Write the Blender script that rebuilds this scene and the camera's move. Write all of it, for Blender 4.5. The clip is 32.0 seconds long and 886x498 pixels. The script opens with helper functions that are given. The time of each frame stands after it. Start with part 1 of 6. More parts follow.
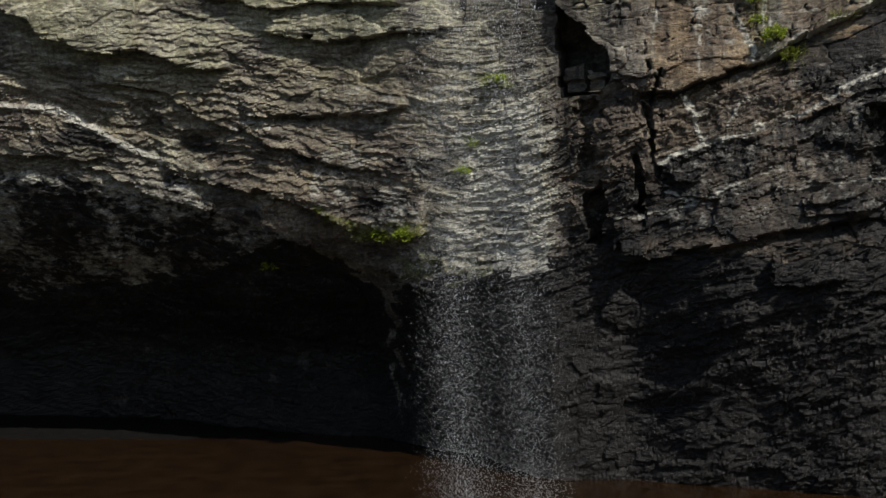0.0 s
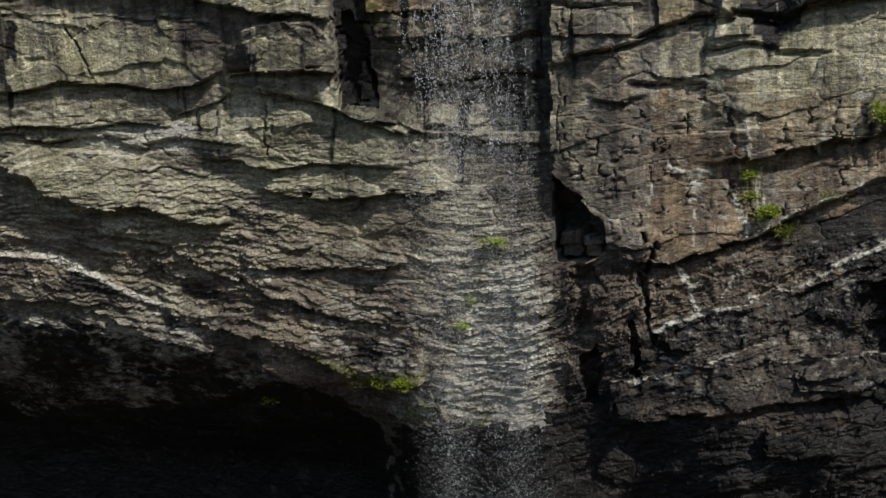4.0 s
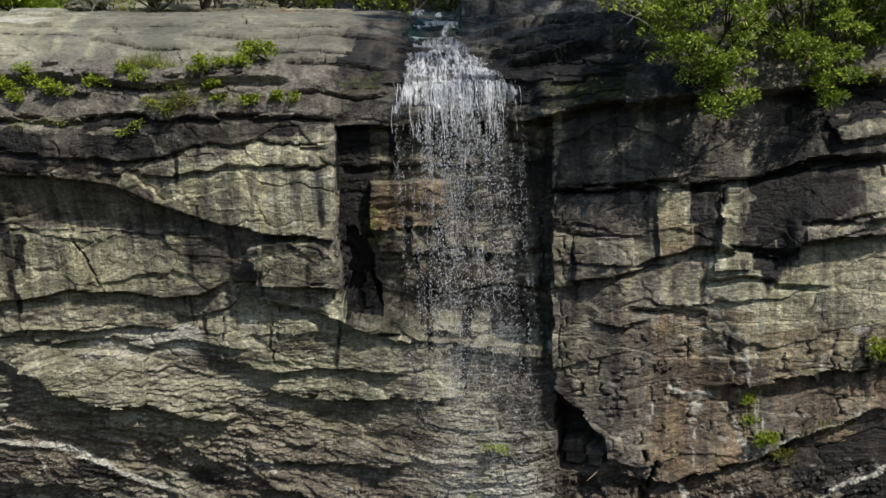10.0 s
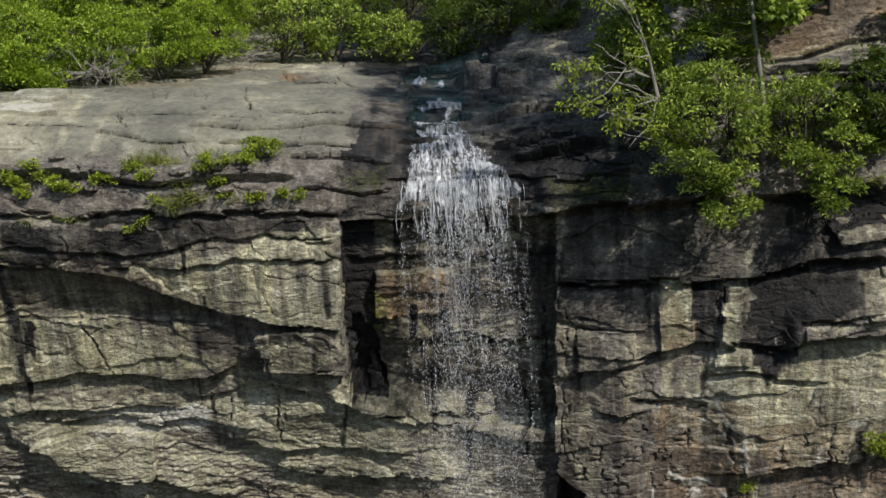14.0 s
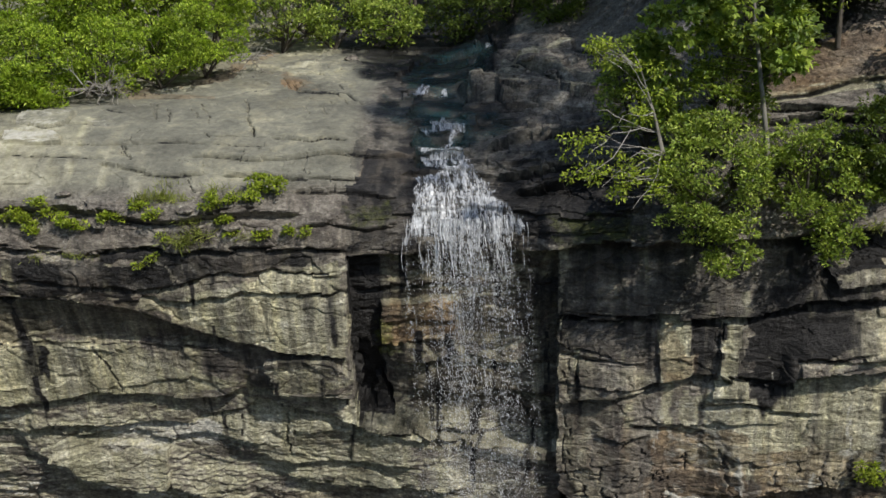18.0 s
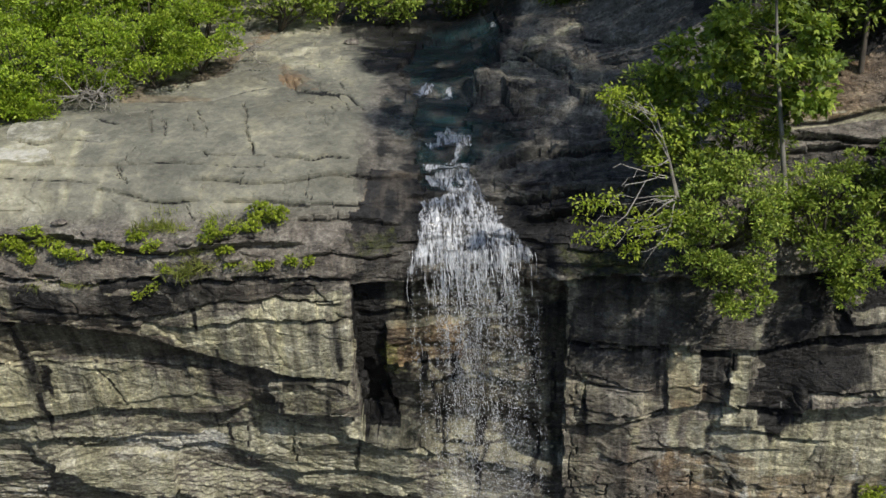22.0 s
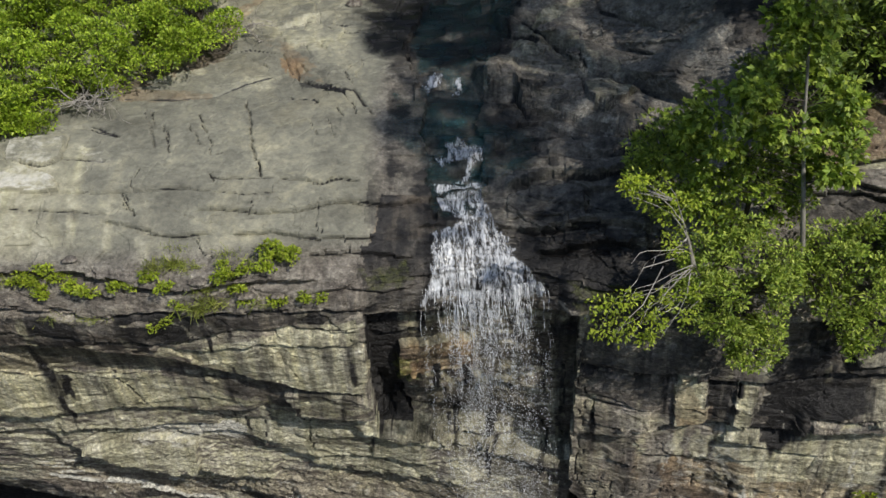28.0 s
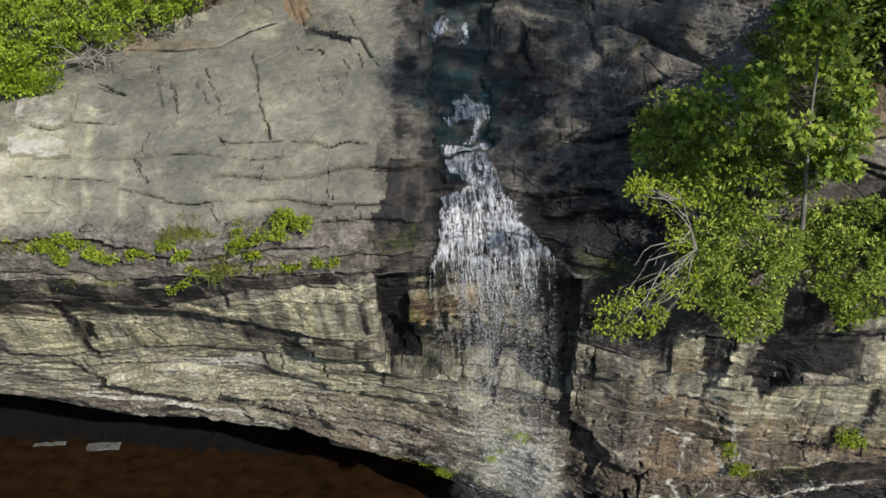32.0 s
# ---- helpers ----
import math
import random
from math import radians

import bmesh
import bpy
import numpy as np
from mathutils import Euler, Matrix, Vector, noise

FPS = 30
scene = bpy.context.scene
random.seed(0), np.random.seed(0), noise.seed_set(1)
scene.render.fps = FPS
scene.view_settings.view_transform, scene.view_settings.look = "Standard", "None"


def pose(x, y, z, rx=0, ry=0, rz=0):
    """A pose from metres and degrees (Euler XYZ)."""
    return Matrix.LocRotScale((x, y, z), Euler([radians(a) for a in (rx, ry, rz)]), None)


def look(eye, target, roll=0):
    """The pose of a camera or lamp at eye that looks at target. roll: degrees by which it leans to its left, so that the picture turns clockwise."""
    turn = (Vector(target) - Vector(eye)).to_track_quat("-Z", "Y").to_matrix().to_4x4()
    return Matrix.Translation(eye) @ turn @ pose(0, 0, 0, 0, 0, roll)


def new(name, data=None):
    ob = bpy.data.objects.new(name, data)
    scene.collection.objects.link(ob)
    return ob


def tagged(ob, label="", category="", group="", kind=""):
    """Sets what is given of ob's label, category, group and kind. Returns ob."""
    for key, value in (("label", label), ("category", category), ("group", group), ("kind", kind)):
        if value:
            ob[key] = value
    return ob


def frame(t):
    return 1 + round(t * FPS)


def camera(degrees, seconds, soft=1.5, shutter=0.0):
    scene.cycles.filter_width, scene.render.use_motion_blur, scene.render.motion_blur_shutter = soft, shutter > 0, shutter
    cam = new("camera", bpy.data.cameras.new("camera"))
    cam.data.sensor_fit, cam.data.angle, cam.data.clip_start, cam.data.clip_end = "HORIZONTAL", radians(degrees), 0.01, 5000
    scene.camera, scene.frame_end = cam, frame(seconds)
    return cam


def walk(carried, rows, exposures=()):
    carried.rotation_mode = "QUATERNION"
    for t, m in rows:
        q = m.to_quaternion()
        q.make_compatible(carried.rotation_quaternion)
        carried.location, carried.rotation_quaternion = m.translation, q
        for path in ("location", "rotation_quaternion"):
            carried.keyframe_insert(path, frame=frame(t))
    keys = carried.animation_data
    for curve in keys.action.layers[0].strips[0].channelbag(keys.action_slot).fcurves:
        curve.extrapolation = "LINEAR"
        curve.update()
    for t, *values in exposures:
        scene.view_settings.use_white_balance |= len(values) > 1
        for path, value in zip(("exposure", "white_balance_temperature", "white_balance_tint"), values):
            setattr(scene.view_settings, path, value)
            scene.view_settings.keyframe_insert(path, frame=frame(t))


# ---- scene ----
cam = camera(47.6, 32.0, soft=1.5)
METRES, EYE, TILT, LEAN, TURN = 20.0, 4.6, -1.0, 1.5, 0.0
ROWS = [
    (0.0, 0.0, 0.0, 0.0, 0.0, 0.0, -0.0),
    (0.5, 0.0006, -0.0014, 0.0169, 0.03, -0.01, 0.01),
    (1.0, -0.0016, -0.0033, 0.0352, -0.12, -0.08, 0.03),
    (1.5, -0.0006, -0.0048, 0.0548, -0.07, -0.24, 0.06),
    (2.0, 0.0003, -0.0062, 0.0735, -0.03, -0.32, 0.07),
    (2.5, -0.0012, -0.008, 0.0898, -0.13, -0.23, 0.05),
    (3.0, 0.0004, -0.0094, 0.1098, -0.08, -0.39, 0.09),
    (3.5, -0.0001, -0.0105, 0.1289, -0.11, -0.48, 0.12),
    (5.5, -0.0035, -0.0143, 0.1981, -0.2, -0.55, 0.15),
    (6.0, -0.0034, -0.0151, 0.2156, -0.18, -0.64, 0.16),
    (6.5, -0.0044, -0.0161, 0.2318, -0.24, -0.68, 0.15),
    (7.0, -0.0046, -0.017, 0.2486, -0.26, -0.78, 0.17),
    (7.5, -0.0031, -0.0177, 0.2636, -0.18, -0.8, 0.19),
    (8.0, -0.0042, -0.0188, 0.2791, -0.22, -0.87, 0.19),
    (8.5, -0.004, -0.0196, 0.2937, -0.2, -0.92, 0.19),
    (9.0, -0.0045, -0.0202, 0.3085, -0.24, -1.0, 0.21),
    (9.5, -0.0047, -0.0208, 0.3229, -0.25, -1.04, 0.23),
    (10.0, -0.0048, -0.0213, 0.3371, -0.24, -1.11, 0.24),
    (10.5, -0.0057, -0.0219, 0.3514, -0.28, -1.24, 0.28),
    (11.0, -0.0056, -0.0225, 0.3656, -0.28, -1.38, 0.31),
    (11.5, -0.0061, -0.0234, 0.3787, -0.3, -1.55, 0.32),
    (12.0, -0.0068, -0.0241, 0.3923, -0.35, -1.81, 0.33),
    (12.5, -0.0067, -0.0246, 0.4058, -0.31, -2.05, 0.34),
    (13.0, -0.0076, -0.0251, 0.4207, -0.34, -2.4, 0.38),
    (13.5, -0.0081, -0.0261, 0.4363, -0.32, -2.96, 0.41),
    (14.0, -0.0093, -0.027, 0.4515, -0.35, -3.72, 0.44),
    (14.5, -0.0097, -0.0279, 0.4668, -0.35, -4.5, 0.48),
    (16.5, -0.0114, -0.0304, 0.524, -0.37, -7.44, 0.54),
    (17.0, -0.0118, -0.0293, 0.5387, -0.39, -8.2, 0.58),
    (17.5, -0.0128, -0.0273, 0.5537, -0.45, -8.98, 0.6),
    (18.0, -0.0126, -0.0247, 0.5674, -0.41, -9.74, 0.62),
    (18.5, -0.0131, -0.0211, 0.5806, -0.43, -10.5, 0.64),
    (19.0, -0.0139, -0.0168, 0.5936, -0.47, -11.29, 0.66),
    (19.5, -0.014, -0.0119, 0.6062, -0.47, -12.06, 0.69),
    (20.0, -0.0145, -0.0065, 0.6189, -0.47, -12.84, 0.73),
    (20.5, -0.0154, -0.0008, 0.6317, -0.48, -13.61, 0.74),
    (21.0, -0.0161, 0.0051, 0.6449, -0.5, -14.39, 0.75),
    (21.5, -0.0165, 0.0113, 0.659, -0.51, -15.21, 0.78),
    (22.0, -0.017, 0.0177, 0.6732, -0.53, -16.01, 0.8),
    (22.5, -0.0176, 0.0243, 0.6882, -0.56, -16.82, 0.82),
    (23.0, -0.0181, 0.0313, 0.7032, -0.58, -17.63, 0.84),
    (23.5, -0.0188, 0.0382, 0.7185, -0.61, -18.44, 0.86),
    (24.0, -0.0192, 0.0452, 0.734, -0.62, -19.29, 0.89),
    (24.5, -0.0201, 0.0518, 0.7491, -0.64, -20.14, 0.89),
    (25.0, -0.0209, 0.0584, 0.7647, -0.67, -21.05, 0.93),
    (25.5, -0.0219, 0.0647, 0.7801, -0.69, -22.08, 0.95),
    (27.5, -0.0255, 0.0888, 0.84, -0.83, -26.78, 1.05),
    (28.0, -0.026, 0.0941, 0.8538, -0.85, -28.01, 1.07),
    (28.5, -0.0267, 0.0993, 0.8674, -0.88, -29.24, 1.11),
    (29.0, -0.0274, 0.1045, 0.8806, -0.91, -30.52, 1.14),
    (29.5, -0.0283, 0.1098, 0.8938, -0.94, -31.79, 1.17),
    (30.0, -0.0289, 0.1155, 0.9073, -0.97, -33.06, 1.2),
    (30.5, -0.0296, 0.1213, 0.9215, -1.0, -34.35, 1.22),
    (31.0, -0.0298, 0.1275, 0.936, -1.01, -35.63, 1.25),
    (31.5, -0.03, 0.1338, 0.9503, -1.04, -36.95, 1.28),
    (32.0, -0.0305, 0.1405, 0.9641, -1.06, -38.25, 1.31),
]
walk(cam, [(t, pose(0, 0, EYE, TILT, LEAN, TURN) @ pose(METRES * x, METRES * y, METRES * z, 90 + pitch, roll, yaw)) for t, x, y, z, yaw, pitch, roll in ROWS],
     exposures=[(0.0, -0.24), (4.0, -0.18), (9.0, -0.12), (20.0, -0.1), (32.0, -0.02)])

# ---- light ----
SUN_ELEVATION, SUN_AZIMUTH = radians(42), radians(38)      # azimuth: from the camera's side (-y) round towards +x
sun_way = Vector((math.sin(SUN_AZIMUTH) * math.cos(SUN_ELEVATION), -math.cos(SUN_AZIMUTH) * math.cos(SUN_ELEVATION), math.sin(SUN_ELEVATION)))
world = bpy.data.worlds.new("sky")
scene.world = world
world.use_nodes = True
wn = world.node_tree.nodes
sky = wn.new("ShaderNodeTexSky")
sky.sky_type, sky.sun_disc = "NISHITA", False
sky.sun_elevation = SUN_ELEVATION
sky.sun_rotation = math.pi - SUN_AZIMUTH
wn["Background"].inputs["Strength"].default_value = 0.112
world.node_tree.links.new(sky.outputs["Color"], wn["Background"].inputs["Color"])
sun_data = bpy.data.lights.new("sun", "SUN")
sun_data.energy, sun_data.angle, sun_data.color = 4.0, radians(0.6), (1.0, 0.95, 0.86)
sun = new("sun", sun_data)
sun.matrix_world = look(sun_way * 80, (0, 0, 0))
scene.view_settings.exposure = 0.0


# ---- materials ----
class Nodes:
    """A node material, built step by step."""

    def __init__(self, name, rough=0.8):
        self.mat = bpy.data.materials.new(name)
        self.mat.use_nodes = True
        self.tree = self.mat.node_tree
        self.bsdf = self.tree.nodes["Principled BSDF"]
        self.bsdf.inputs["Roughness"].default_value = rough

    def node(self, kind, **values):
        n = self.tree.nodes.new(kind)
        for key, value in values.items():
            n.inputs[key].default_value = value
        return n

    def link(self, a, b):
        self.tree.links.new(a, b)

    def coords(self, scale=(1, 1, 1)):
        tc, mp = self.node("ShaderNodeTexCoord"), self.node("ShaderNodeMapping")
        mp.inputs["Scale"].default_value = scale
        self.link(tc.outputs["Object"], mp.inputs["Vector"])
        return mp.outputs["Vector"]

    def noise(self, scale, detail=5, rough=0.6, stretch=(1, 1, 1), warp=0.0):
        n = self.node("ShaderNodeTexNoise", Scale=scale, Detail=detail, Roughness=rough, Distortion=warp)
        self.link(self.coords(stretch), n.inputs["Vector"])
        return n.outputs["Fac"]

    def ramp(self, fac, stops):
        r = self.node("ShaderNodeValToRGB")
        el = r.color_ramp.elements
        while len(el) < len(stops):
            el.new(0.5)
        for e, (at, c) in zip(el, stops):
            e.position, e.color = at, (*c, 1) if len(c) == 3 else c
        self.link(fac, r.inputs["Fac"])
        return r.outputs["Color"]

    def math(self, op, a, b=None):
        m = self.node("ShaderNodeMath")
        m.operation = op
        for i, v in enumerate((a, b)):
            if v is None:
                continue
            if isinstance(v, (int, float)):
                m.inputs[i].default_value = v
            else:
                self.link(v, m.inputs[i])
        return m.outputs[0]

    def mix(self, fac, a, b, how="MIX"):
        m = self.node("ShaderNodeMix")
        m.data_type, m.blend_type, m.clamp_result = "RGBA", how, False
        for sock, v in ((m.inputs[0], fac), (m.inputs[6], a), (m.inputs[7], b)):
            if isinstance(v, (int, float)):
                sock.default_value = v
            elif isinstance(v, tuple):
                sock.default_value = (*v, 1)
            else:
                self.link(v, sock)
        return m.outputs[2]

    def bump(self, height, strength, distance=0.02):
        b = self.node("ShaderNodeBump", Strength=strength, Distance=distance)
        self.link(height, b.inputs["Height"])
        self.link(b.outputs["Normal"], self.bsdf.inputs["Normal"])

    def done(self, color=None, rough=None, **values):
        if color is not None:
            if isinstance(color, tuple):
                self.bsdf.inputs["Base Color"].default_value = (*color, 1)
            else:
                self.link(color, self.bsdf.inputs["Base Color"])
        if rough is not None:
            self.link(rough, self.bsdf.inputs["Roughness"])
        for key, value in values.items():
            self.bsdf.inputs[key].default_value = value
        return self.mat


def rock_material():
    """Weathered gneiss: grey-brown stone, with lichen, wet black runs, lime, iron and moss from the mesh's own masks;
    lichen, wet and lime also carry painted light and shade.
    """
    k = Nodes("weathered_rock", 0.82)
    a, b = k.node("ShaderNodeAttribute"), k.node("ShaderNodeAttribute")
    a.attribute_name, b.attribute_name = "stain", "growth"
    sa, sb = k.node("ShaderNodeSeparateColor"), k.node("ShaderNodeSeparateColor")
    k.link(a.outputs["Color"], sa.inputs[0])
    k.link(b.outputs["Color"], sb.inputs[0])
    pale, wet, white = sa.outputs
    rust, moss, clean = sb.outputs
    rough_part = k.math("SUBTRACT", 1.0, clean)
    broad = k.noise(0.5, 6, 0.6, warp=0.6)
    patchy = k.noise(1.5, 7, 0.62, stretch=(0.7, 0.7, 1.3), warp=0.5)
    mid = k.noise(3.0, 7, 0.66, stretch=(0.5, 0.55, 1.6), warp=0.3)
    fine = k.noise(19, 6, 0.7, stretch=(0.75, 0.75, 1.2))
    runs = k.noise(2.6, 6, 0.66, stretch=(1.9, 0.4, 0.12))
    threads = k.noise(6.5, 4, 0.6, stretch=(1.6, 0.4, 0.07))
    blotch = k.noise(7.5, 6, 0.66, stretch=(0.8, 0.8, 1.1), warp=0.4)
    tone = k.math("ADD", k.math("MULTIPLY", mid, 0.40), k.math("ADD", k.math("MULTIPLY", patchy, 0.32), k.math("MULTIPLY", blotch, 0.28)))
    stone = k.ramp(tone, [(0.37, (0.050, 0.043, 0.039)), (0.47, (0.145, 0.128, 0.110)), (0.55, (0.25, 0.228, 0.196)), (0.64, (0.42, 0.395, 0.345))])
    slab = k.ramp(k.math("ADD", k.math("MULTIPLY", broad, 0.65), k.math("MULTIPLY", patchy, 0.35)),
                  [(0.36, (0.125, 0.120, 0.100)), (0.46, (0.185, 0.180, 0.152)), (0.56, (0.228, 0.222, 0.185)), (0.66, (0.34, 0.322, 0.255))])
    washes = k.noise(0.9, 7, 0.66, stretch=(0.8, 0.5, 1.0), warp=0.8)
    slab = k.mix(0.75, slab, k.ramp(washes, [(0.36, (0.66, 0.67, 0.64)), (0.5, (1.0, 1.01, 0.94)), (0.62, (1.26, 1.23, 1.05))]), "MULTIPLY")
    slab = k.mix(0.8, slab, k.ramp(blotch, [(0.34, (0.72, 0.72, 0.72)), (0.5, (1.0, 1.0, 1.0)), (0.66, (1.28, 1.26, 1.2))]), "MULTIPLY")
    stone = k.mix(clean, stone, slab)
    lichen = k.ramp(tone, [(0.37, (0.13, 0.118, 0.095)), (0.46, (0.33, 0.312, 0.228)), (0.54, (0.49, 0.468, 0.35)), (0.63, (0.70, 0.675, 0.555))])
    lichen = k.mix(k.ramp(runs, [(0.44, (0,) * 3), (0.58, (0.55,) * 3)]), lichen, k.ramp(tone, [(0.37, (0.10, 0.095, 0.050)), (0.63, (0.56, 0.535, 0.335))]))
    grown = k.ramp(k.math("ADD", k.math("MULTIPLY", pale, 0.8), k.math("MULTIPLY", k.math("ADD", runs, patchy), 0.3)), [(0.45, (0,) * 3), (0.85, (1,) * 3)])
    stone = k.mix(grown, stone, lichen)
    stone = k.mix(k.math("MULTIPLY", rust, k.ramp(patchy, [(0.35, (0.3,) * 3), (0.6, (1,) * 3)])), stone, k.ramp(mid, [(0.3, (0.11, 0.066, 0.038)), (0.52, (0.22, 0.145, 0.080)), (0.72, (0.46, 0.33, 0.18))]))
    seep = k.math("MULTIPLY", k.math("SUBTRACT", 1.0, k.math("MULTIPLY", grown, 0.6)), k.math("MULTIPLY", k.ramp(runs, [(0.53, (0,) * 3), (0.62, (1,) * 3)]), k.math("MULTIPLY", rough_part, 0.3)))
    stone = k.mix(seep, stone, (0.035, 0.032, 0.031))
    thread = k.math("MULTIPLY", k.math("MULTIPLY", k.ramp(threads, [(0.56, (0,) * 3), (0.68, (1,) * 3)]), 0.3), k.math("SUBTRACT", 1.0, clean))
    stone = k.mix(thread, stone, (0.05, 0.046, 0.043))
    upright = b.outputs["Alpha"]
    streaks = k.noise(3.0, 6, 0.62, stretch=(1.5, 0.3, 0.09), warp=0.3)
    stone = k.mix(k.math("MULTIPLY", upright, 0.75), stone, k.ramp(streaks, [(0.36, (0.45, 0.44, 0.46)), (0.46, (0.98, 0.98, 0.98)), (0.55, (1.3, 1.28, 1.2)), (0.66, (1.75, 1.7, 1.52))]), "MULTIPLY")
    # near-black for wet rock and for the shade painted in the same mask
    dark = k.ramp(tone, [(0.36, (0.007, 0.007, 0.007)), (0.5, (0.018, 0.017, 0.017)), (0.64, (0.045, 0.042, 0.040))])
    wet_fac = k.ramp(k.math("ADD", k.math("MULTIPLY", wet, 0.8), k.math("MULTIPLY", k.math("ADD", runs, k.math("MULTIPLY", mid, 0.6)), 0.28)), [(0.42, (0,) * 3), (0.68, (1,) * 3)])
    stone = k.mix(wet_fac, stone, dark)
    crust = k.noise(6.5, 7, 0.72, stretch=(0.7, 1, 1.2))
    lime = k.ramp(k.math("ADD", k.math("MULTIPLY", white, 0.55), k.math("MULTIPLY", crust, 0.75)), [(0.62, (0,) * 3), (0.80, (1,) * 3)])
    stone = k.mix(k.math("MULTIPLY", lime, k.ramp(white, [(0.0, (0,) * 3), (0.25, (1,) * 3)])), stone, (0.53, 0.515, 0.455))
    flecks = k.ramp(k.noise(24, 3, 0.6, stretch=(0.8, 0.8, 1.5)), [(0.635, (0,) * 3), (0.70, (0.55,) * 3)])
    stone = k.mix(k.math("MULTIPLY", k.math("MULTIPLY", flecks, k.math("SUBTRACT", rough_part, k.math("MULTIPLY", wet_fac, 0.8))), k.ramp(patchy, [(0.42, (0,) * 3), (0.58, (1,) * 3)])), stone, (0.50, 0.485, 0.43))
    moss_fac = k.math("MULTIPLY", moss, k.ramp(k.noise(7, 5, 0.7), [(0.38, (0,) * 3), (0.58, (1,) * 3)]))
    stone = k.mix(moss_fac, stone, k.ramp(fine, [(0.3, (0.05, 0.07, 0.008)), (0.7, (0.24, 0.27, 0.03))]))
    spots = k.noise(15, 6, 0.74, stretch=(0.85, 0.85, 1.15), warp=0.15)
    stone = k.mix(k.math("MULTIPLY", rough_part, 0.75), stone, k.ramp(spots, [(0.37, (0.38, 0.37, 0.37)), (0.45, (0.95,) * 3), (0.56, (1.05,) * 3), (0.64, (1.75, 1.72, 1.65))]), "MULTIPLY")
    speck = k.ramp(fine, [(0.32, (0.55,) * 3), (0.5, (1,) * 3), (0.68, (1.55,) * 3)])
    stone = k.mix(k.math("SUBTRACT", 0.8, k.math("MULTIPLY", clean, 0.5)), stone, speck, "MULTIPLY")
    relief = k.math("ADD", k.math("MULTIPLY", fine, 0.5), k.math("ADD", mid, k.math("MULTIPLY", blotch, 0.8)))
    k.bump(k.math("MULTIPLY", relief, k.math("SUBTRACT", 1.0, k.math("MULTIPLY", clean, 0.65))), 0.95, 0.07)
    rough = k.math("SUBTRACT", 0.88, k.math("MULTIPLY", wet, 0.55))
    return k.done(stone, rough, **{"Specular IOR Level": 0.4})


def leaf_material(name, dark, mid, light, shine=0.45):
    k = Nodes(name, shine)
    geo, info = k.node("ShaderNodeNewGeometry"), k.node("ShaderNodeObjectInfo")
    c = k.ramp(geo.outputs["Random Per Island"], [(0.0, dark), (0.55, mid), (1.0, light)])
    c = k.mix(k.math("MULTIPLY", info.outputs["Random"], 0.25), c, mid)
    c = k.mix(0.6, c, k.ramp(k.noise(3.2, 4, 0.6), [(0.34, (0.30,) * 3), (0.66, (1.45,) * 3)]), "MULTIPLY")
    k.done(c)
    through_leaf = k.node("ShaderNodeBsdfTranslucent")
    k.link(k.mix(0.5, c, (0.24, 0.30, 0.02)), through_leaf.inputs["Color"])
    both = k.node("ShaderNodeMixShader")
    both.inputs[0].default_value = 0.38
    k.link(k.bsdf.outputs[0], both.inputs[1])
    k.link(through_leaf.outputs[0], both.inputs[2])
    k.link(both.outputs[0], k.tree.nodes["Material Output"].inputs["Surface"])
    return k.mat


def bark_material(name, dark, light):
    k = Nodes(name, 0.85)
    n = k.noise(9, 6, 0.65, stretch=(1, 1, 0.35))
    k.bump(n, 0.7, 0.02)
    return k.done(k.ramp(n, [(0.3, dark), (0.7, light)]))


def water_material(name, color, low, high, broad, lace, fall=0.24, edged=False):
    """Broken white water: streams and a fine lace of foam, with clear gaps."""
    k = Nodes(name, 0.3)
    n = k.math("ADD", k.math("MULTIPLY", k.noise(broad, 4, 0.6, stretch=(3.4, 0.5 + fall, fall), warp=0.8), 0.45), k.math("MULTIPLY", k.noise(lace, 6, 0.75, stretch=(1.5, 0.8, 0.45), warp=1.0), 0.55))
    if edged:
        rim = k.node("ShaderNodeAttribute")
        rim.attribute_name = "edge"
        n = k.math("ADD", n, k.math("MULTIPLY", k.math("SUBTRACT", rim.outputs["Fac"], 1.0), 0.27))
    k.done(color)
    k.link(k.ramp(n, [(low, (0,) * 3), (high, (1,) * 3)]), k.bsdf.inputs["Alpha"])
    return k.mat


def pool_material():
    k = Nodes("pool_water", 0.06)
    n = k.noise(1.7, 5, 0.6, stretch=(1, 1.6, 1))
    k.bump(k.noise(6, 5, 0.65), 0.25, 0.03)
    return k.done(k.ramp(n, [(0.3, (0.011, 0.006, 0.003)), (0.7, (0.030, 0.016, 0.007))]), **{"IOR": 1.33})


def soil_material():
    k = Nodes("forest_floor", 0.95)
    n = k.noise(2.2, 7, 0.7)
    k.bump(n, 0.8, 0.1)
    return k.done(k.ramp(n, [(0.3, (0.02, 0.016, 0.009)), (0.5, (0.06, 0.042, 0.022)), (0.72, (0.07, 0.075, 0.03))]))


def drop_material():
    k = Nodes("falling_water", 0.18)
    return k.done((0.82, 0.85, 0.88), **{"IOR": 1.33, "Transmission Weight": 0.25})


